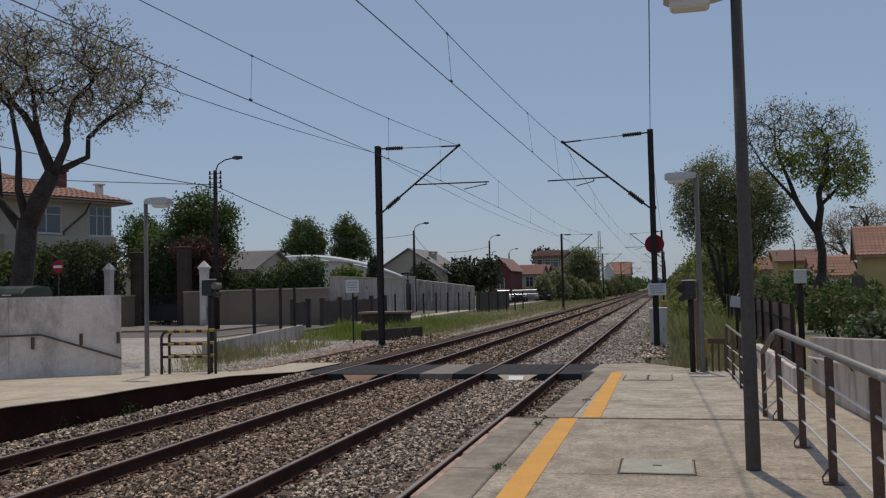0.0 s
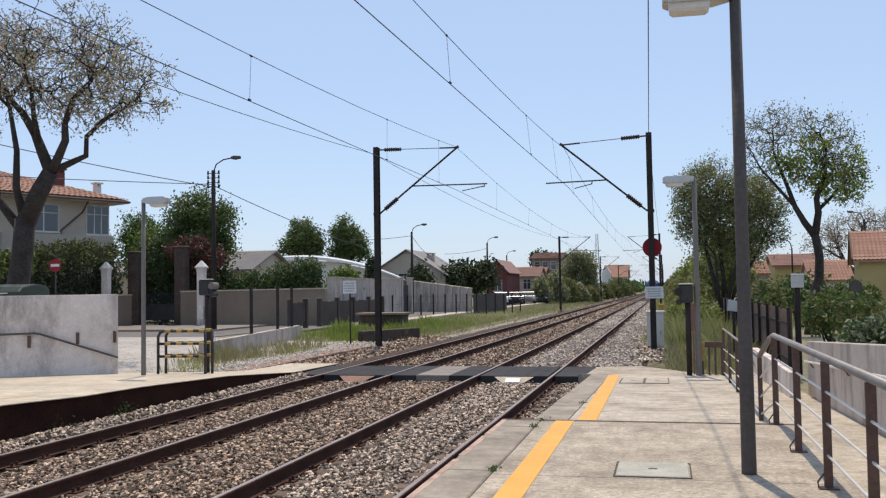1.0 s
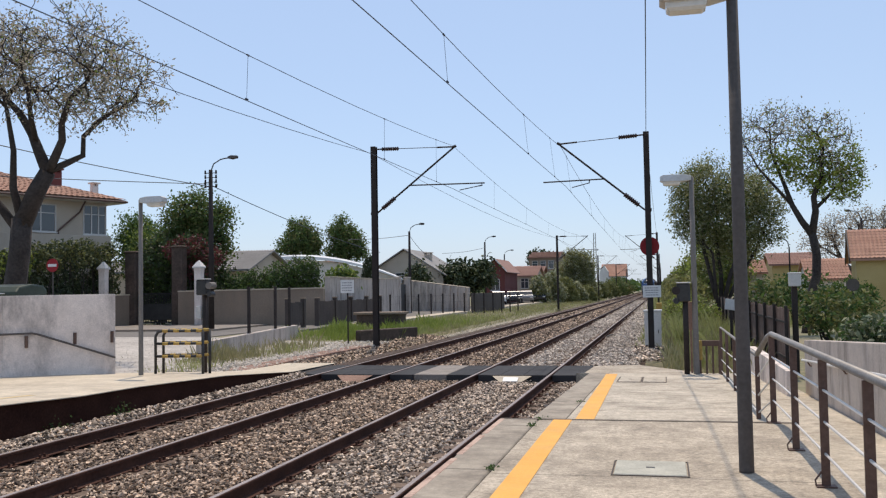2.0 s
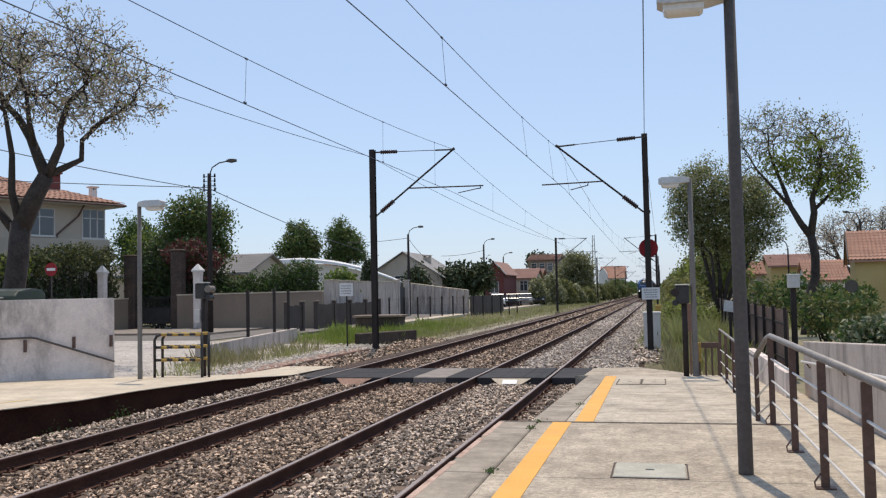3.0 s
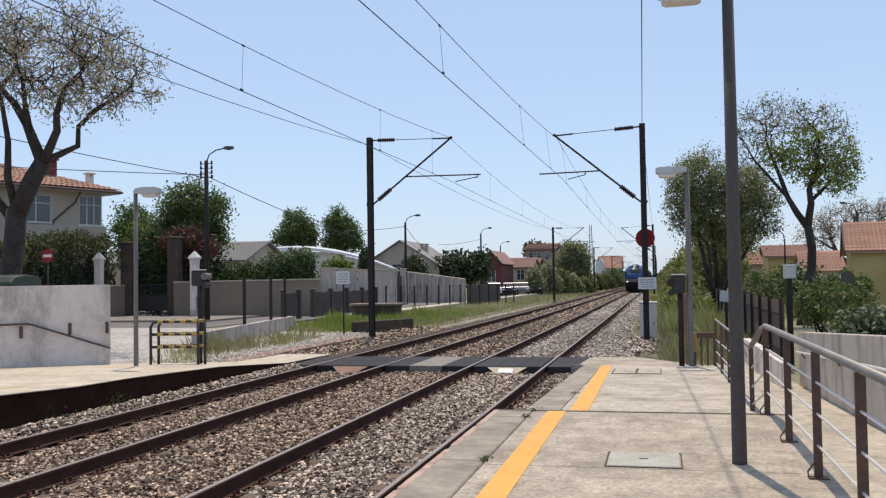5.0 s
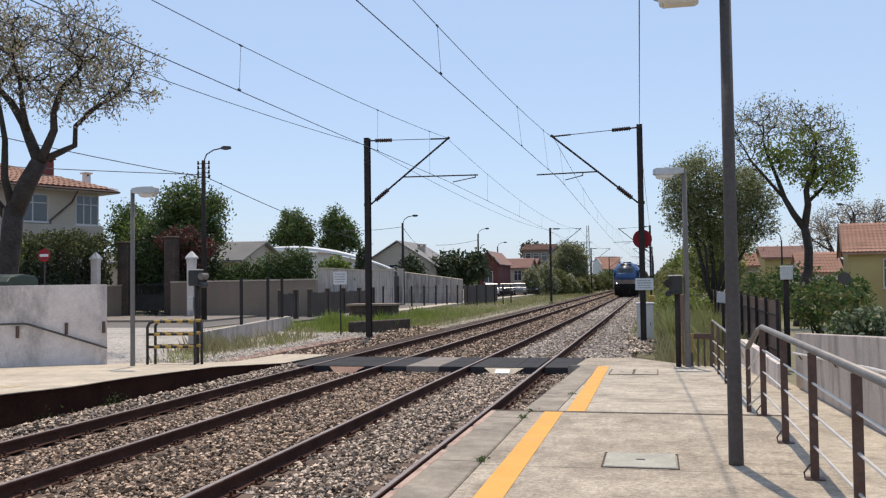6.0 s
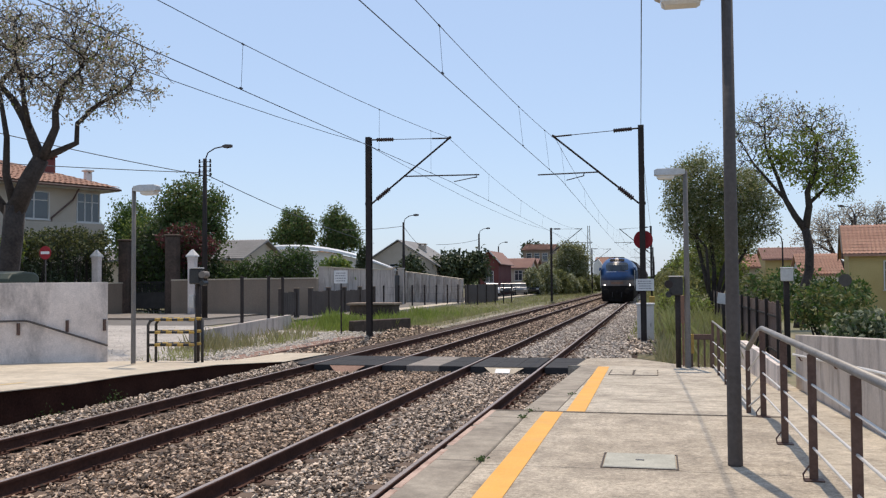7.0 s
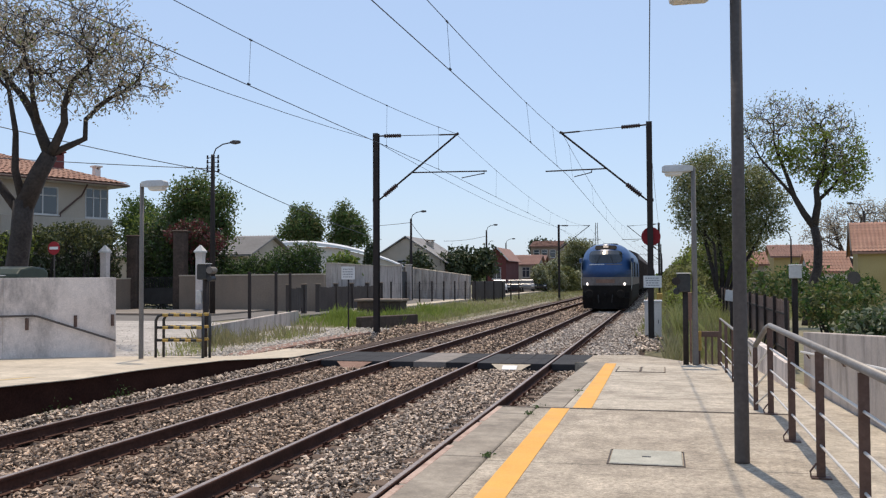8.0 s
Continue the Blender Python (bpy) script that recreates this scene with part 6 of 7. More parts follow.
for sx in (-1, 1):
    Build().loft([[(-20.1 + sx * a, y, z + d) for y, d in ((111.5, 0), (111.62, 0), (111.62, 0.2), (111.5, 0.2))] for a, z in ((0.02, 5.2), (1.5, 3.62))]).obj("verge", PLASTER_WHITE, red)
house(-22.5, -17.0, 126, 134, -0.4, 3.3, 4.6, PLASTER, ROOF_BROWN, "pale terraced house with a red tile roof", [(-20.5, 1.6, 1.0, 1.3, 2), (-18.5, 1.6, 1.0, 1.3, 2)])
house(-22.4, -18.2, 140, 150, -0.4, 3.4, 4.9, PLASTER_RED, ROOF_BROWN, "red rendered terraced house with balconies", [(-21.2, 1.9, 1.1, 1.2, 2), (-19.4, 1.9, 1.1, 1.2, 2)])
house(-22.6, -17.6, 160, 172, -0.4, 6.9, 8.0, PLASTER_GREY, ROOF_BROWN, "tall grey-brown house above the terrace", [(-21.6, 5.0, 0.9, 1.3, 1), (-20.2, 5.0, 0.9, 1.3, 1), (-18.8, 5.0, 0.9, 1.3, 1)])
far_house = house(-19.0, -11.4, 300, 312, -0.4, 5.2, 9.0, PLASTER_WHITE, ROOF_TILE, "white house with an orange tile roof", [(-13.6, 3.2, 1.4, 1.5, 2)], over=0.3)
Build().loft([[(-19.6, y, -0.4), (-16.8, y, -0.4), (-16.8, y, 6.6), (-18.2, y, 8.7), (-19.6, y, 6.6)] for y in (298.2, 303.0)]).obj("gable_bay", PLASTER_WHITE, far_house, label="white gabled bay")
house(-60, -41, 108, 120, -0.4, 4.0, 5.5, PLASTER, ROOF_TILE, "cream house with a tile roof behind the hall")
yellow_house = house(10.5, 20.5, 55, 62, -0.6, 2.85, 4.5, PLASTER_YELLOW, ROOF_TILE, "ochre yellow bungalow with a clay tile roof", [(12.9, 0.9, 1.2, 1.5, 2), (16.5, 0.9, 1.2, 1.3, 2)], over=0.3)
for (ya, za), (yb, zb) in (((54.7, 2.71), (58.5, 4.5)), ((58.5, 4.5), (62.3, 2.71))):
    Build().loft([[(10.13, q, h - 0.12), (10.19, q, h - 0.12), (10.19, q, h + 0.2), (10.13, q, h + 0.2)] for q, h in ((ya, za), (yb, zb))]).obj("barge_board", DARK_FENCE, yellow_house, label="dark barge board")
yellow_house.matrix_basis = pose(10.5, 55, 0) @ pose(0, 0, 0, 0, 0, -8.5) @ pose(-10.5, -55, 0)
house(10.2, 12.9, 70, 75, -0.6, 1.8, 3.2, PLASTER_WHITE, ROOF_TILE, "low outbuilding with a clay tile roof", over=0.2)
house(9.5, 13.2, 86, 92, -0.6, 3.25, 4.25, PLASTER_YELLOW, ROOF_BROWN, "ochre house with a shallow brown tile roof", over=0.3)
house(6.5, 8.3, 80, 86, -0.6, 2.45, 3.5, PLASTER, ROOF_TILE, "small house with a bright clay roof", over=0.2)


# ---- street, walls and gate across the tracks ----
def slab(name, x0, x1, y0, y1, z0, z1, material, label, category):
    return tagged(Build().box(x0, x1, y0, y1, z0, z1).obj(name, material), label, category, kind="structure")


slab("road", -60, -17.8, 31, 39.0, -0.6, -0.225, ASPHALT, "worn asphalt side road leading to the railway", "road")
slab("street", -20.4, -16.2, 39.2, 260, -0.6, -0.228, ASPHALT, "asphalt street running along the railway", "road")
slab("pavement", -60, -20.6, 39.2, 45.8, -0.6, -0.16, ASPHALT_PALE, "pale pavement before the garden walls", "pavement")
slab("street_pavement", -16.2, -15.0, 44, 120, -0.6, -0.20, PATH_CONCRETE, "pale strip of pavement beside the street", "pavement")
slab("kerb", -60, -20.4, 39.0, 39.2, -0.6, -0.13, PLASTER_GREY, "grey stone kerb along the road", "kerb")
gv = Build().loft([[(x, 18.2, z), (x, 33.5, z), (x, 33.5, z - 0.3), (x, 18.2, z - 0.3)] for x, z in ((-30, -0.21), (-18, -0.21), (-12.0, -0.455), (-10.42, -0.485))])
tagged(gv.obj("gravel", GRAVEL), "pale trodden gravel yard beside the platform", "gravel", kind="structure")
tagged(stones("gravel_stones", 3500, -19, -9.8, 19, 33, 0.014, GRAVEL, 77, -0.3, lambda x, y: np.where(x < -12, np.minimum(0.09, (-12 - x) * 0.038 - 0.14), -0.15 - 0.015 * (x + 12))), "pale loose pebbles", "gravel", kind="stuff")


def wall_run(name, pts, z0, tops, thick, material, label, cap=None, cap_mat=None, category="wall"):
    root = thing(name, pose(0, 0, 0), label, category)
    for (xa, ya), (xb, yb), ta, tb in zip(pts, pts[1:], tops, tops[1:]):
        d = Vector((xb - xa, yb - ya)).normalized()
        n = Vector((-d.y, d.x)) * thick / 2
        ring = lambda x, y, lo, hi, k: [(x - n.x * k, y - n.y * k, lo), (x + n.x * k, y + n.y * k, lo), (x + n.x * k, y + n.y * k, hi), (x - n.x * k, y - n.y * k, hi)]
        Build().loft([ring(xa, ya, z0, ta, 1), ring(xb, yb, z0, tb, 1)]).obj("masonry", material, root, bevel=0.012)
        if cap:
            Build().loft([ring(xa, ya, ta, ta + cap, 1.3), ring(xb, yb, tb, tb + cap, 1.3)]).obj("coping", cap_mat, root, bevel=0.01)
    return root


# platform-end wall with its sloping pipe rail
wl = wall_run("platform_wall", [(-20.5, 8.0), (-13.43, 16.5), (-11.95, 18.28)], -0.6, [1.515, 1.515, 1.52], 0.28, OLD_WALL, "stained white rendered wall at the end of the platform")
wd = Vector((0.639, 0.769))
wn_ = Vector((0.769, -0.639)) * 0.22


def on_wall(s, z, out=1.0):
    """A point s metres along the wall from its end, z high, proud of its face."""
    return (-11.95 - wd.x * s + wn_.x * out, 18.28 - wd.y * s + wn_.y * out, z)


Build().tube([on_wall(6.0, 0.72), on_wall(1.75, 0.72), on_wall(1.65, 0.70), on_wall(0.03, 0.12)], 0.022, 8).obj("handrail", PAINT_POLE, wl, label="grey pipe handrail sloping down the wall")
for s, z in ((3.4, 0.55), (1.85, 0.55), (0.87, 0.58), (0.08, 0.58)):
    Build().tube([on_wall(s, z - 0.13, 0.72), on_wall(s, z + 0.12, 0.72)], 0.035, 6).obj("bracket", BROWN_RAIL, wl)
wall_run("garden_wall", [(-26.05, 46.12), (-17.5, 46.0)], -0.3, [1.64, 1.68], 0.25, PLASTER_GREY, "long grey rendered garden wall with a pale coping", 0.07, PATH_CONCRETE)
wall_run("garden_wall", [(-30.3, 35.0), (-29.7, 41.0), (-29.3, 46.4)], -0.3, [1.45, 1.45, 1.5], 0.25, PLASTER_GREY, "grey rendered garden wall before the hedge", 0.07, PATH_CONCRETE)
wall_run("white_wall", [(-17.9, 47.6), (-18.9, 58.0), (-19.6, 67.0)], -0.3, [2.3, 2.3, 2.4], 0.3, STREET_WALL, "tall white rendered wall along the street", 0.06, PATH_CONCRETE)
wall_run("panel_wall", [(-21.6, 75.8), (-15.2, 72.6)], -0.5, [2.45, 1.65], 0.25, STREET_WALL, "pale concrete panel wall with upright joints", 0.05, PATH_CONCRETE)
for i in range(9):
    t = (i + 0.5) / 9
    tagged(Build().box(-0.09, 0.09, -0.12, 0.12, -0.5, 2.42 - 0.8 * t, 0, 0.015).obj("pilaster", STREET_WALL, at=pose(-21.6 + 6.4 * t, 75.8 - 3.2 * t - 0.17, 0, 0, 0, -26.6)), "pale concrete pilaster of the panel wall", "pilaster", "wall pilasters")
for px, py_ in ((-19.62, 67.3), (-19.42, 69.3)):
    tagged(Build().box(-0.2, 0.2, -0.2, 0.2, -0.5, 2.5, 0, 0.02).box(-0.25, 0.25, -0.25, 0.25, 2.48, 2.58, 0, 0.02).obj("gate_pillar", STREET_WALL, at=pose(px, py_, 0)), "pale rendered pillar beside a dark yard gate", "pillar", "yard gate pillars")
yg = thing("yard_gate", pose(-19.52, 67.55, -0.3), "dark sheet-steel yard gate between pale pillars", "gate")
Build().box(-0.03, 0.03, 0.0, 1.5, 0.05, 2.3, 0, 0.01).obj("leaf", BLACK, yg)
Build().tube([(0.04, 1.3, 1.0), (0.09, 1.3, 1.0), (0.09, 1.3, 1.15)], 0.015, 6).obj("handle", GALV, yg)
wall_run("dark_wall", [(-15.0, 72.6), (-14.4, 84.5)], -0.5, [1.2, 1.2], 0.12, DARK_FENCE, "dark board fence along the street")
lw = wall_run("low_wall", [(-12.7, 23.6), (-14.72, 35.4)], -0.6, [0.13, 0.16], 0.22, STREET_WALL, "low weathered concrete wall carrying fence posts")
for t, tp in ((0.05, 1.85), (0.42, 1.70), (0.72, 1.72), (0.91, 1.72)):
    Build().box(-0.045, 0.045, -0.045, 0.045, 0.1, tp, 0, 0.006).obj("fence_post", MAST, lw, pose(-12.7 - 2.02 * t, 23.6 + 11.8 * t, 0), label="slim dark steel fence post")


def street_fence():
    root = thing("street_fence", pose(0, 0, 0), "dark panel fence with square capped pillars", "fence")
    ys = [40.6, 42.6, 44.6, 47.4, 50.2, 53.2, 56.2]
    for i, y in enumerate(ys):
        x = -17.25 - 0.02 * (y - 40)
        Build().box(x - 0.11, x + 0.11, y - 0.11, y + 0.11, -0.4, 1.18, 0, 0.015).obj("pillar", DARK_FENCE, root)
        Build().box(x - 0.13, x + 0.13, y - 0.13, y + 0.13, 1.182, 1.23, 0, 0.012).obj("pillar_cap", PLASTER_GREY, root)
        if i and i != 2:
            n = max(3, int((y - ys[i - 1] - 0.24) / 0.2))
            for k in range(n):
                ya = ys[i - 1] + 0.12 + (y - ys[i - 1] - 0.24) * k / n
                Build().box(x - 0.03, x + 0.03, ya + 0.006, ya + (y - ys[i - 1] - 0.24) / n - 0.006, (-0.35 if i > 1 else random.uniform(-0.3, 0.05)), 1.02 + random.uniform(-0.03, 0.03), 0, 0.006).obj("slat", DARK_FENCE, root)


street_fence()


def post_fence():
    root = thing("post_and_wire_fence", pose(0, 0, 0), "row of slim dark posts joined by wire", "fence")
    pts = []
    for i in range(13):
        t = i / 12
        x, y = -18.2 + 5.9 * t ** 0.9, 60.5 + 19 * t
        Build().box(x - 0.05, x + 0.05, y - 0.05, y + 0.05, -0.6, 1.25, 0, 0.01).obj("post", MAST, root)
        pts.append((x, y))
    for z in (0.1, 0.6, 1.1):
        Build().tube([(x, y, z) for x, y in pts], 0.006, 4).obj("strand", WIRE, root)


post_fence()


def garden_gate():
    root = thing("garden_gate", pose(-27.71, 46.5, -0.16), "dark iron double gate between pillars", "gate")
    for k in range(22):
        x = -1.08 + 2.16 * k / 21
        Build().box(x - 0.015, x + 0.015, -0.015, 0.015, 0.1, 1.75).obj("bar", BLACK, root)
    Build().box(-1.11, 1.11, -0.02, 0.02, 0.25, 1.1, 0, 0.005).obj("sheet", BLACK, root)
    for z in (0.1, 1.1, 1.7):
        Build().box(-1.11, 1.11, -0.03, 0.03, z, z + 0.06).obj("rail", BLACK, root)
    for x, tp in ((-1.44, 4.05), (1.46, 4.28)):
        Build().box(x - 0.33, x + 0.33, -0.3, 0.3, -0.2, tp, 0, 0.05).box(x - 0.38, x + 0.38, -0.35, 0.35, tp - 0.02, tp + 0.1, 0, 0.04).obj("pier", BARK_DARK, root, label="dark brown gate pier")


garden_gate()


def capped_pillar(x, y, z, top, r):
    root = thing("capped_pillar", pose(x, y, z), "square white pillar with a pyramid cap", "pillar", "wall pillars")
    Build().loft([[(-r, -r, 0), (r, -r, 0), (r, r, 0), (-r, r, 0)], [(-r, -r, top - 0.75), (r, -r, top - 0.75), (r, r, top - 0.75), (-r, r, top - 0.75)], [(-r * 1.12, -r * 1.12, top - 0.42), (r * 1.12, -r * 1.12, top - 0.42), (r * 1.12, r * 1.12, top - 0.42), (-r * 1.12, r * 1.12, top - 0.42)]]).obj("shaft", OLD_WALL, root)
    c = r * 1.4
    Build().loft([[(-c, -c, top - 0.42), (c, -c, top - 0.42), (c, c, top - 0.42), (-c, c, top - 0.42)], [(-c, -c, top - 0.34), (c, -c, top - 0.34), (c, c, top - 0.34), (-c, c, top - 0.34)], [(-0.03, -0.03, top), (0.03, -0.03, top), (0.03, 0.03, top), (-0.03, 0.03, top)]]).obj("cap", PLASTER_WHITE, root)


capped_pillar(-29.35, 44.0, -0.16, 3.50, 0.18)
capped_pillar(-24.55, 45.6, -0.16, 3.5, 0.19)


# ---- small things on the far side ----
def yellow_barrier():
    root = thing("striped_barrier", pose(-10.48, 18.7, -0.30, 0, 0, 8), "yellow and black striped tube barrier", "barrier")
    w, h = 0.54, 0.98
    for yy in (-0.22, 0.22):
        Build().tube([(-w, yy, 0), (-w, yy, h - 0.12), (-w + 0.05, yy, h - 0.03), (-w + 0.14, yy, h), (w, yy, h)], 0.032, 10).obj("frame", BLACK, root, smooth=True)
        for z in (0.42, 0.70, h):
            for k in range(4):
                xa = -w + 0.16 + k * 0.26
                Build().tube([(xa, yy, z), (xa + 0.13, yy, z)], 0.036 if z == h else 0.034, 10).obj("stripe", BARRIER_YELLOW, root, smooth=True)
        for z in (0.42, 0.70):
            Build().tube([(-w, yy, z), (w, yy, z)], 0.031, 10).obj("bar", BLACK, root, smooth=True)
        Build().tube([(w, yy, 0), (w, yy, h)], 0.032, 10).obj("leg", BLACK, root, smooth=True)


yellow_barrier()


def signal_post(x, y, z, top, box_z, mirror=1, white=True):
    root = thing("signal_post", pose(x, y, z), "dark steel post carrying a boxed crossing signal", "signal")
    Build().tube([(0, 0, 0), (0, 0, top)], 0.055, 12).obj("post", MAST, root, smooth=True)
    Build().box(-0.16, 0.10, -0.12, 0.12, box_z, box_z + 0.36, 0, 0.02).obj("housing", BLACK, root)
    Build().tube([(mirror * 0.17, -0.13, box_z + 0.22), (mirror * 0.17, 0.13, box_z + 0.22)], 0.08, 16).obj("lamp_hood", PALE_POLE if mirror > 0 else MAST, root, smooth=False, label="grey round lamp hood")
    # pale top plate paints the bright highlight along the housing's upper edge
    Build().box(-0.17, 0.11, -0.13, 0.13, box_z + 0.362, box_z + 0.385, 0, 0.006).obj("cover", GREY_BOX, root)
    Build().tube([(mirror * 0.17, -0.12, box_z + 0.02), (mirror * 0.17, 0.1, box_z + 0.02)], 0.06, 14).obj("bell", BLACK, root)
    if white:
        Build().box(-0.20, -0.07, -0.06, 0.06, box_z - 0.55, box_z - 0.25, 0, 0.01).obj("junction_box", GREY_BOX, root)


signal_post(-10.42, 19.6, -0.36, 2.2, 1.82)
signal_post(0.42, 18.7, -0.25, 1.7, 1.42, -1, False)


def street_lamp(x, y, z, h, arm, r=0.11, wires=False):
    root = thing("street_lamp", pose(x, y, z), "dark street lamp post with a curved bracket arm", "street lamp", "street lamps")
    Build().tube([(0, 0, -0.1), (0, 0, h * 0.5), (0, 0, h)], [r * 1.15, r, r * 0.75], 10).obj("post", MAST, root, smooth=True)
    Build().tube([(0, 0, h - 0.1), (arm * 0.12, 0, h + 0.28), (arm * 0.4, 0, h + 0.48), (arm * 0.75, 0, h + 0.55)], 0.03, 8).obj("arm", MAST, root, smooth=True)
    Build().loft([[(arm * 0.7, -0.05, h + 0.5), (arm * 0.7, 0.05, h + 0.5), (arm * 0.7, 0.05, h + 0.6), (arm * 0.7, -0.05, h + 0.6)], [(arm * 0.85, -0.14, h + 0.46), (arm * 0.85, 0.14, h + 0.46), (arm * 0.85, 0.12, h + 0.64), (arm * 0.85, -0.12, h + 0.64)], [(arm * 1.08, -0.1, h + 0.5), (arm * 1.08, 0.1, h + 0.5), (arm * 1.08, 0.08, h + 0.62), (arm * 1.08, -0.08, h + 0.62)]]).obj("luminaire", PAINT_POLE, root, bevel=0.02)
    if wires:
        b = Build()
        for k in range(4):
            b.tube([(-0.3, 0, h - 0.15 - 0.22 * k), (0.3, 0, h - 0.15 - 0.22 * k)], 0.018, 6)
            for s in (-0.28, 0.28):
                b.tube([(s, 0, h - 0.2 - 0.22 * k), (s, 0, h - 0.02 - 0.22 * k)], [0.05, 0.04], 8)
        b.obj("insulator_rack", MAST, root)


street_lamp(-20.9, 40.0, -0.22, 7.65, 1.3, 0.125, True)
street_lamp(-19.4, 70.0, -0.3, 6.5, 1.15)
street_lamp(-18.1, 95.0, -0.3, 6.8, 1.1)
street_lamp(-21.1, 125.0, -0.3, 6.6, 1.2)
street_lamp(13.8, 70.0, -0.5, 6.6, -1.0)
street_lamp(7.65, 60.0, -0.6, 4.4, -0.6, 0.06)
for a, b_, s in (((-20.9, 40, 6.75), (-60, 30, 10.4), 0.5), ((-20.9, 40, 6.62), (-28.1, 20, 8.5), 0.25), ((-20.9, 40, 6.7), (-20.6, 66, 4.4), 0.25), ((-19.4, 70, 5.9), (-24.5, 70, 5.7), 0.1), ((-19.4, 70, 5.9), (-22.2, 86, 5.0), 0.15),
                 ((-18.1, 95, 5.9), (-22.0, 92, 5.3), 0.15), ((13.8, 70, 5.9), (40, 40, 7.4), 0.6)):
    wire("street_cable", [(sagged(*a, *b_, s), 0.02)], 0, "dark sagging cable strung between street posts")


def plate_sign(x, y, z, h, w, ph):
    root = thing("notice_sign", pose(x, y, z), "small white notice plate on a thin post", "sign")
    Build().tube([(0, 0.02, 0), (0, 0.02, h)], 0.03, 8).obj("post", MAST, root)
    b = Build().box(-w / 2, w / 2, -0.02, 0.0, h - ph, h, 0)
    plate_text(b, -w / 2 + 0.04, w / 2 - 0.04, h - ph + 0.05, h - 0.05, -0.02, 4, 9)
    b.obj("plate", [WHITE, INK], root)


plate_sign(-11.4, 32.4, -0.48, 2.4, 0.52, 0.48)


def no_entry(x, y, z, h):
    root = thing("no_entry_sign", pose(x, y, z), "red no-entry road sign with a white bar", "road sign")
    Build().tube([(0, 0.03, 0), (0, 0.03, h)], 0.03, 8).obj("post", PAINT_POLE, root)
    Build().loft([[(a, 0.0, h - 0.30 + c) for a, c in circle(0.30, 28)], [(a, -0.02, h - 0.30 + c) for a, c in circle(0.30, 28)]]).obj("disc", RED, root)
    Build().box(-0.22, 0.22, -0.026, -0.02, h - 0.36, h - 0.24).obj("bar", WHITE, root)


no_entry(-26.6, 36.0, -0.22, 3.42)
tagged(Build().box(-0.16, 0.16, -1.75, 1.75, 0, 0.60, 0, 0.03).obj("concrete_beam", BARK_DARK, at=pose(-11.25, 36.95, -0.68, 0, 0, -26)), "dark weathered concrete beam lying behind the mast", "beam")
ch = thing("concrete_chamber", pose(-14.18, 45.5, -0.42), "dark concrete chamber with a flat pale lid", "chamber")
Build().box(-1.15, 1.15, -0.6, 0.6, -0.2, 0.72, 0, 0.03).obj("body", BARK_DARK, ch)
Build().box(-1.28, 1.28, -0.72, 0.72, 0.722, 0.84, 0, 0.02).obj("lid", PLASTER_GREY, ch)
ct = thing("cable_trough", pose(0, 0, 0), "rust-brown cable trough with cover plates", "cable trough")
for i in range(10):
    Build().box(-0.3, 0.3, 0.01, 0.99, -0.2, 0.0, 0, 0.01).obj("cover", RUST, ct, pose(-10.52 + 0.006 * i, 21.3 + i, -0.428 + random.uniform(-0.008, 0.008)))


# ---- parked cars ----
def car(x, y, z, turn, paint, label):
    root = thing("parked_car", pose(x, y, z, 0, 0, turn), label, "car")
    prof = [(-2.05, 0.35), (-2.1, 0.7), (-1.95, 0.92), (-1.3, 1.0), (1.75, 1.0), (2.05, 0.85), (2.1, 0.5), (2.05, 0.32)]
    Build().loft([[(x_, a, c) for a, c in prof] for x_ in (-0.84, 0.84)]).obj("body", paint, root, bevel=0.06)
    cab = [(-1.25, 0.98), (-0.76, 1.42), (0.9, 1.45), (1.6, 0.98)]
    Build().loft([[(x_ * (0.86 if c > 1.2 else 1), a, c) for a, c in cab] for x_ in (-0.78, 0.78)]).obj("glasshouse", CAR_GLASS, root)
    Build().loft([[(x_, a, c) for a, c in ((-0.8, 1.41), (-0.7, 1.47), (0.85, 1.5), (0.95, 1.44))] for x_ in (-0.68, 0.68)]).obj("roof", paint, root)
    for s in (-1, 1):
        for yy in (-1.3, 1.3):
            w = Build().loft([[(s * 0.68, yy + a, 0.31 + c) for a, c in circle(0.31, 16)], [(s * 0.86, yy + a, 0.31 + c) for a, c in circle(0.31, 16)]]).obj("wheel", BLACK, root)
            Build().loft([[(s * 0.85, yy + a, 0.31 + c) for a, c in circle(0.19, 12)], [(s * 0.875, yy + a, 0.31 + c) for a, c in circle(0.17, 12)]]).obj("rim", GALV, w)
        Build().box(s * 0.6 - 0.15, s * 0.6 + 0.15, -2.12, -2.06, 0.62, 0.75, 0, 0.02).obj("headlight", LAMP_GLASS, root)


for cx, cy, tr, pm, lb in ((-18.3, 104, 9, CAR_WHITE, "white car parked along the street"), (-17.2, 107.5, 9, CAR_DARK, "dark car parked along the street"), (-17.6, 112, 8, CAR_DARK, "dark car parked along the street"), (-16.4, 113, 8, CAR_SILVER, "silver car parked along the street"), (-17.3, 118, 7, CAR_SILVER, "silver car parked along the street"), (-15.6, 119, 7, CAR_DARK, "dark car parked along the street")):
    car(cx, cy, -0.225, tr, pm, lb)


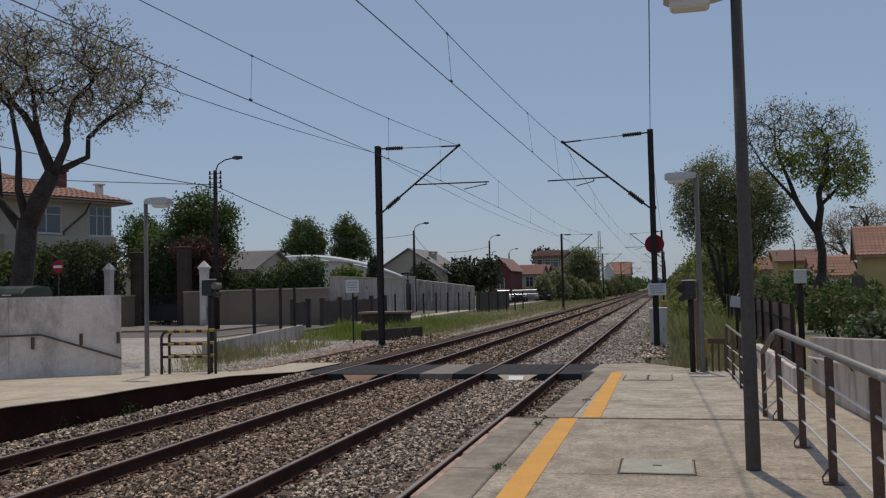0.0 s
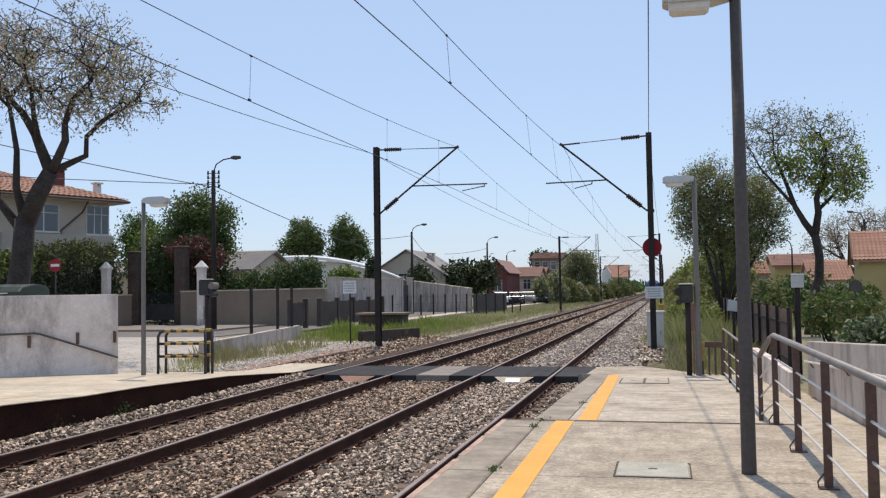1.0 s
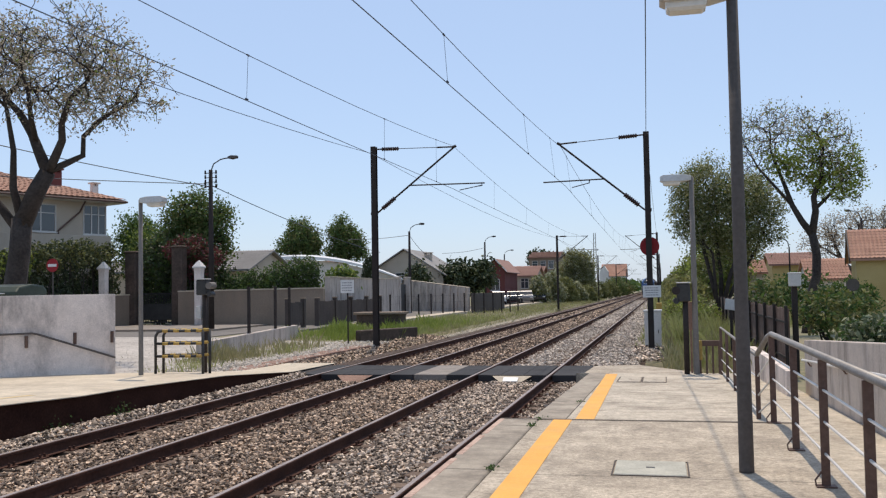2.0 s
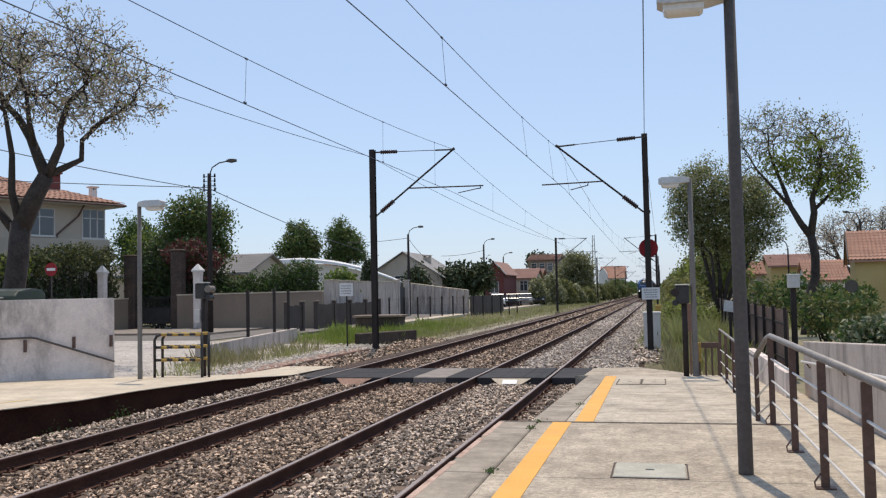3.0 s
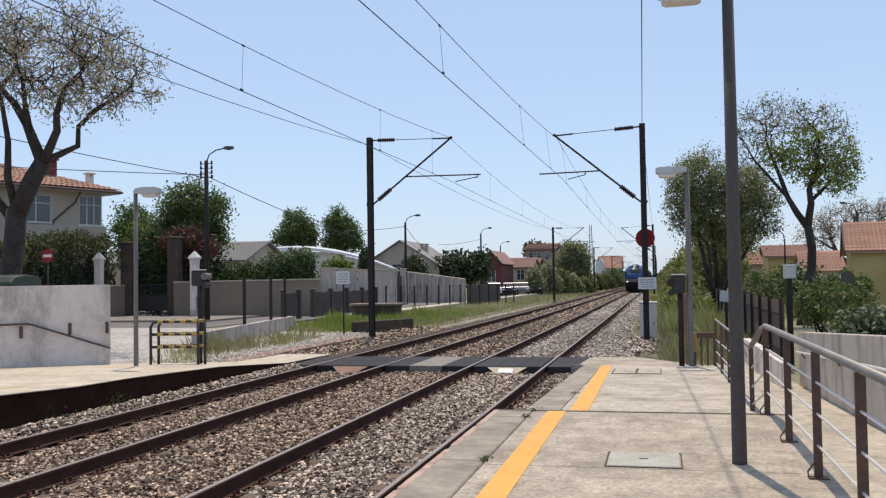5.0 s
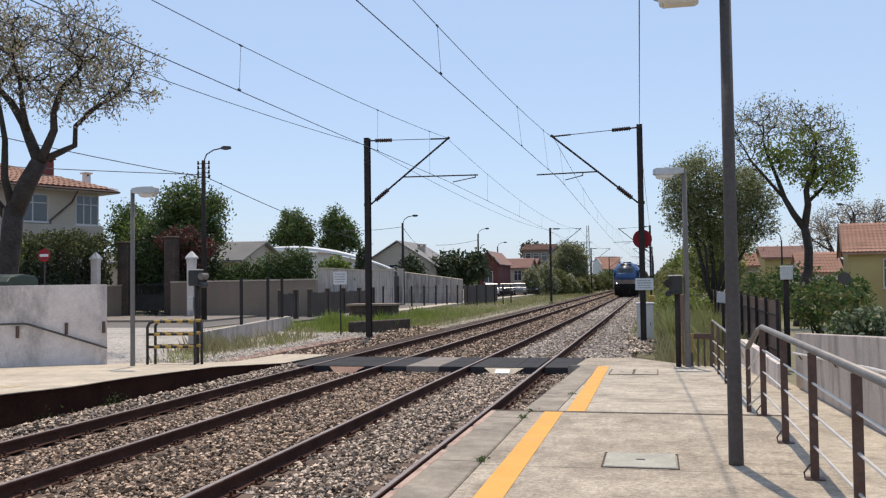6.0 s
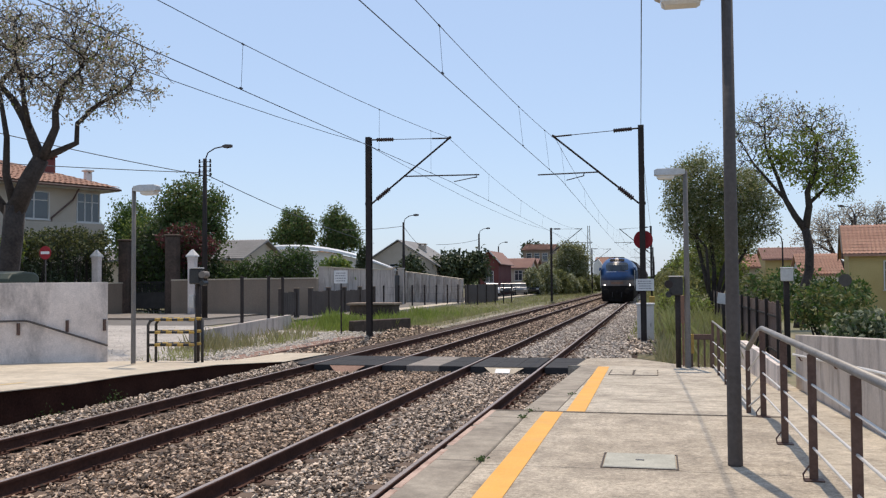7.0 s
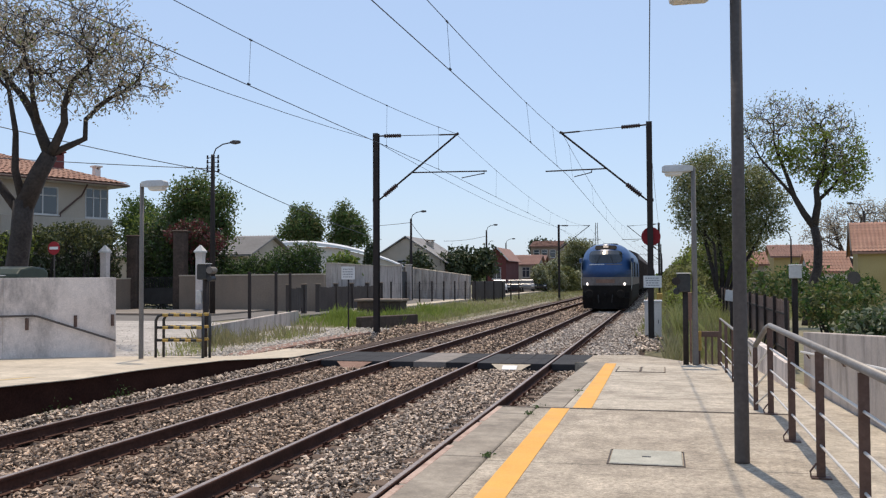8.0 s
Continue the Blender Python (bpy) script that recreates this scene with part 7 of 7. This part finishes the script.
def waste_container():
    root = thing("waste_container", pose(-16.75, 20.6, -0.215, 0, 0, 4), "dark green steel waste container behind the white wall", "container")
    Build().loft([[(-w, -d, z), (w, -d, z), (w, d, z), (-w, d, z)] for w, d, z in ((0.66, 0.42, 0.22), (0.80, 0.58, 1.66))]).obj("body", CAR_GREEN, root, bevel=0.03)
    Build().loft([[(x, y, z) for y, z in ((-0.66, 1.67), (-0.66, 1.84), (-0.5, 1.97), (0.0, 2.04), (0.5, 2.0), (0.66, 1.9), (0.66, 1.67))] for x in (-0.88, 0.88)]).obj("lid", CAR_GREEN, root, bevel=0.05)
    for x in (-0.45, 0.45):
        Build().tube([(x - 0.1, -0.66, 1.8), (x - 0.1, -0.72, 1.8), (x + 0.1, -0.72, 1.8), (x + 0.1, -0.66, 1.8)], 0.014, 6).obj("handle", GALV, root)
        for y in (-0.35, 0.35):
            Build().tube([(x - 0.03, y, 0.1), (x + 0.03, y, 0.1)], 0.1, 12).obj("wheel", BLACK, root)
            Build().box(x - 0.05, x + 0.05, y - 0.05, y + 0.05, 0.1, 0.24).obj("bracket", MAST, root)


waste_container()


# ---- right side ----
def board_fence():
    root = thing("board_fence", pose(0, 0, 0), "brown board fence with steel posts", "fence")
    for i in range(96):
        y = 21.6 + 0.26 * i
        Build().box(2.68, 2.71, y + 0.006, y + 0.25, -0.62, 0.93 + 0.02 * math.sin(i * 1.7), 0, 0.003).obj("board", WOOD_BROWN, root)
    for i in range(12):
        y = 21.6 + 2.2 * i
        Build().box(2.60, 2.67, y - 0.035, y + 0.035, -0.65, 1.0, 0, 0.006).obj("post", MAST, root)
    for z in (-0.2, 0.6):
        Build().box(2.645, 2.675, 21.6, 46.5, z, z + 0.05).obj("rail", MAST, root)


board_fence()
pb = thing("meter_box_post", pose(2.88, 22.0, -0.55), "light grey meter box on a dark post", "utility box")
Build().box(-0.06, 0.06, -0.06, 0.06, 0, 2.05, 0, 0.01).obj("post", MAST, pb)
Build().box(-0.13, 0.13, -0.17, -0.062, 1.98, 2.26, 0, 0.01).obj("box", GREY_BOX, pb)
Build().box(-0.14, 0.14, -0.18, -0.06, 2.262, 2.29, 0, 0.006).obj("lid", WHITE, pb)
tagged(Build().loft([[(1.94, y, -1.2), (2.10, y, -1.2), (2.10, y, z), (1.94, y, z)] for y, z in ((16.1, 0.05), (19.3, 0.05), (23.0, 0.02))]).obj("ramp_kerb", OLD_WALL, bevel=0.012), "low white rendered kerb wall beside the ramp", "kerb", kind="structure")


tagged(Build().tube([(-2.5, 39.0, -0.66), (-2.3, 41.5, -0.62), (-2.0, 42.6, -0.63), (-1.7, 40.6, -0.64), (-1.45, 38.3, -0.66), (-0.8, 36.0, -0.72)], 0.022, 6).obj("track_cable", BLACK), "black rubber cable looped on the ballast", "cable")
rs = thing("round_sign", pose(9.35, 50, -0.6), "small round road sign seen from behind", "road sign")
Build().tube([(0, 0.03, 0), (0, 0.03, 2.1)], 0.03, 8).obj("post", MAST, rs)
Build().loft([[(a, 0.0, 2.0 + c) for a, c in circle(0.32, 24)], [(a, -0.015, 2.0 + c) for a, c in circle(0.32, 24)]]).obj("disc", PAINT_POLE, rs)


def end_gate():
    root = thing("end_barrier", pose(0.86, 18.85, -0.26), "rusty yellow barrier closing the platform end", "barrier")
    Build().box(-0.20, 0.20, -0.02, 0.02, 0.55, 0.66, 0, 0.006).obj("top_rail", BROWN_RAIL, root)
    for x in (-0.18, -0.06, 0.06, 0.18):
        Build().box(x - 0.018, x + 0.018, -0.018, 0.018, 0.0, 0.56, 0, 0.004).obj("bar", BROWN_RAIL, root)
    Build().tube([(-0.24, -0.05, 0.0), (-0.22, -0.05, 0.62), (-0.16, -0.05, 0.66)], 0.016, 8).obj("brace", BARRIER_YELLOW, root)
    Build().box(-0.22, -0.14, -0.045, -0.022, 0.28, 0.66, 0, 0.006).obj("plate", BARRIER_YELLOW, root, label="rusty yellow end plate")


end_gate()
tagged(Build().box(-0.055, 0.055, -0.05, 0.05, 0, 0.57, 0, 0.01).box(-0.02, 0.02, -0.02, 0.02, -0.95, 0.0).obj("rusty_box", RUST, at=pose(0.53, 19.35, 0.59)), "rust-brown metal box on a short stake", "box")
tagged(Build().box(-0.12, 0.12, -0.1, 0.1, 0, 0.33, 0, 0.02).box(-0.04, 0.04, -0.04, 0.04, -1.15, 0.0).obj("point_box", BARRIER_YELLOW, at=pose(-0.18, 42.0, 0.43)), "small yellow box on a trackside stake", "box")
tagged(Build().box(-0.16, 0.16, -0.01, 0.01, 0.0, 0.30, 0, 0.004).obj("grey_panel", GREY_BOX, at=pose(1.78, 26.5, 0.80, 0, 8, 25)), "weathered grey notice panel seen from behind", "panel")
tagged(Build().box(-0.04, 0.04, -0.04, 0.04, -1.4, 0.05, 0, 0.004).obj("panel_post", MAST, at=pose(1.82, 26.58, 0.80)), "dark post holding the grey panel", "post")


# ---- distance ----
def far_woods():
    rng = np.random.default_rng(5)
    c = []
    for i in range(260):
        a = rng.uniform(-0.75, 0.45)
        d = rng.uniform(420, 700)
        x, y = d * math.sin(a), d * math.cos(a)
        if abs(x + 5.4) < 7:
            continue
        h, w = rng.uniform(3.5, 8), rng.uniform(5, 14)
        p = lobes(rng, 60, [(x, y, h * 0.45, w, 5, h * 0.55)])
        c.append(p)
    ob = leaf_mesh("far_woods", np.concatenate(c), 1.5, LEAF_DARK, 6)
    tagged(ob, "hazy line of distant trees on the horizon", "woods", kind="stuff")


far_woods()
py = thing("lattice_pylon", pose(-14.0, 200, -0.5), "slim grey lattice pylon beside the railway", "pylon")
for sx, sy in ((-1, -1), (1, -1), (1, 1), (-1, 1)):
    Build().tube([(sx * 0.5, sy * 0.5, 0), (sx * 0.18, sy * 0.18, 13.8)], 0.06, 5).obj("leg", PALE_POLE, py)
for k in range(12):
    z0, z1 = 1.1 * k, 1.1 * (k + 1)
    r0, r1 = 0.5 - 0.32 * z0 / 13.8, 0.5 - 0.32 * z1 / 13.8
    Build().tube([(-r0, -r0, z0), (r1, -r1, z1)], 0.03, 4).obj("brace", PALE_POLE, py)


def motions():
    """The train runs towards the camera on the near track at an even speed."""
    for ob, back in TRAIN:
        walk(ob, [(t, pose((R1 + R2) / 2, FRONT_AT_END + SPEED * (8.0 - t) + back, RAIL_Z)) for t in (0.0, 2.0, 4.0, 6.0, 8.0)])


motions()
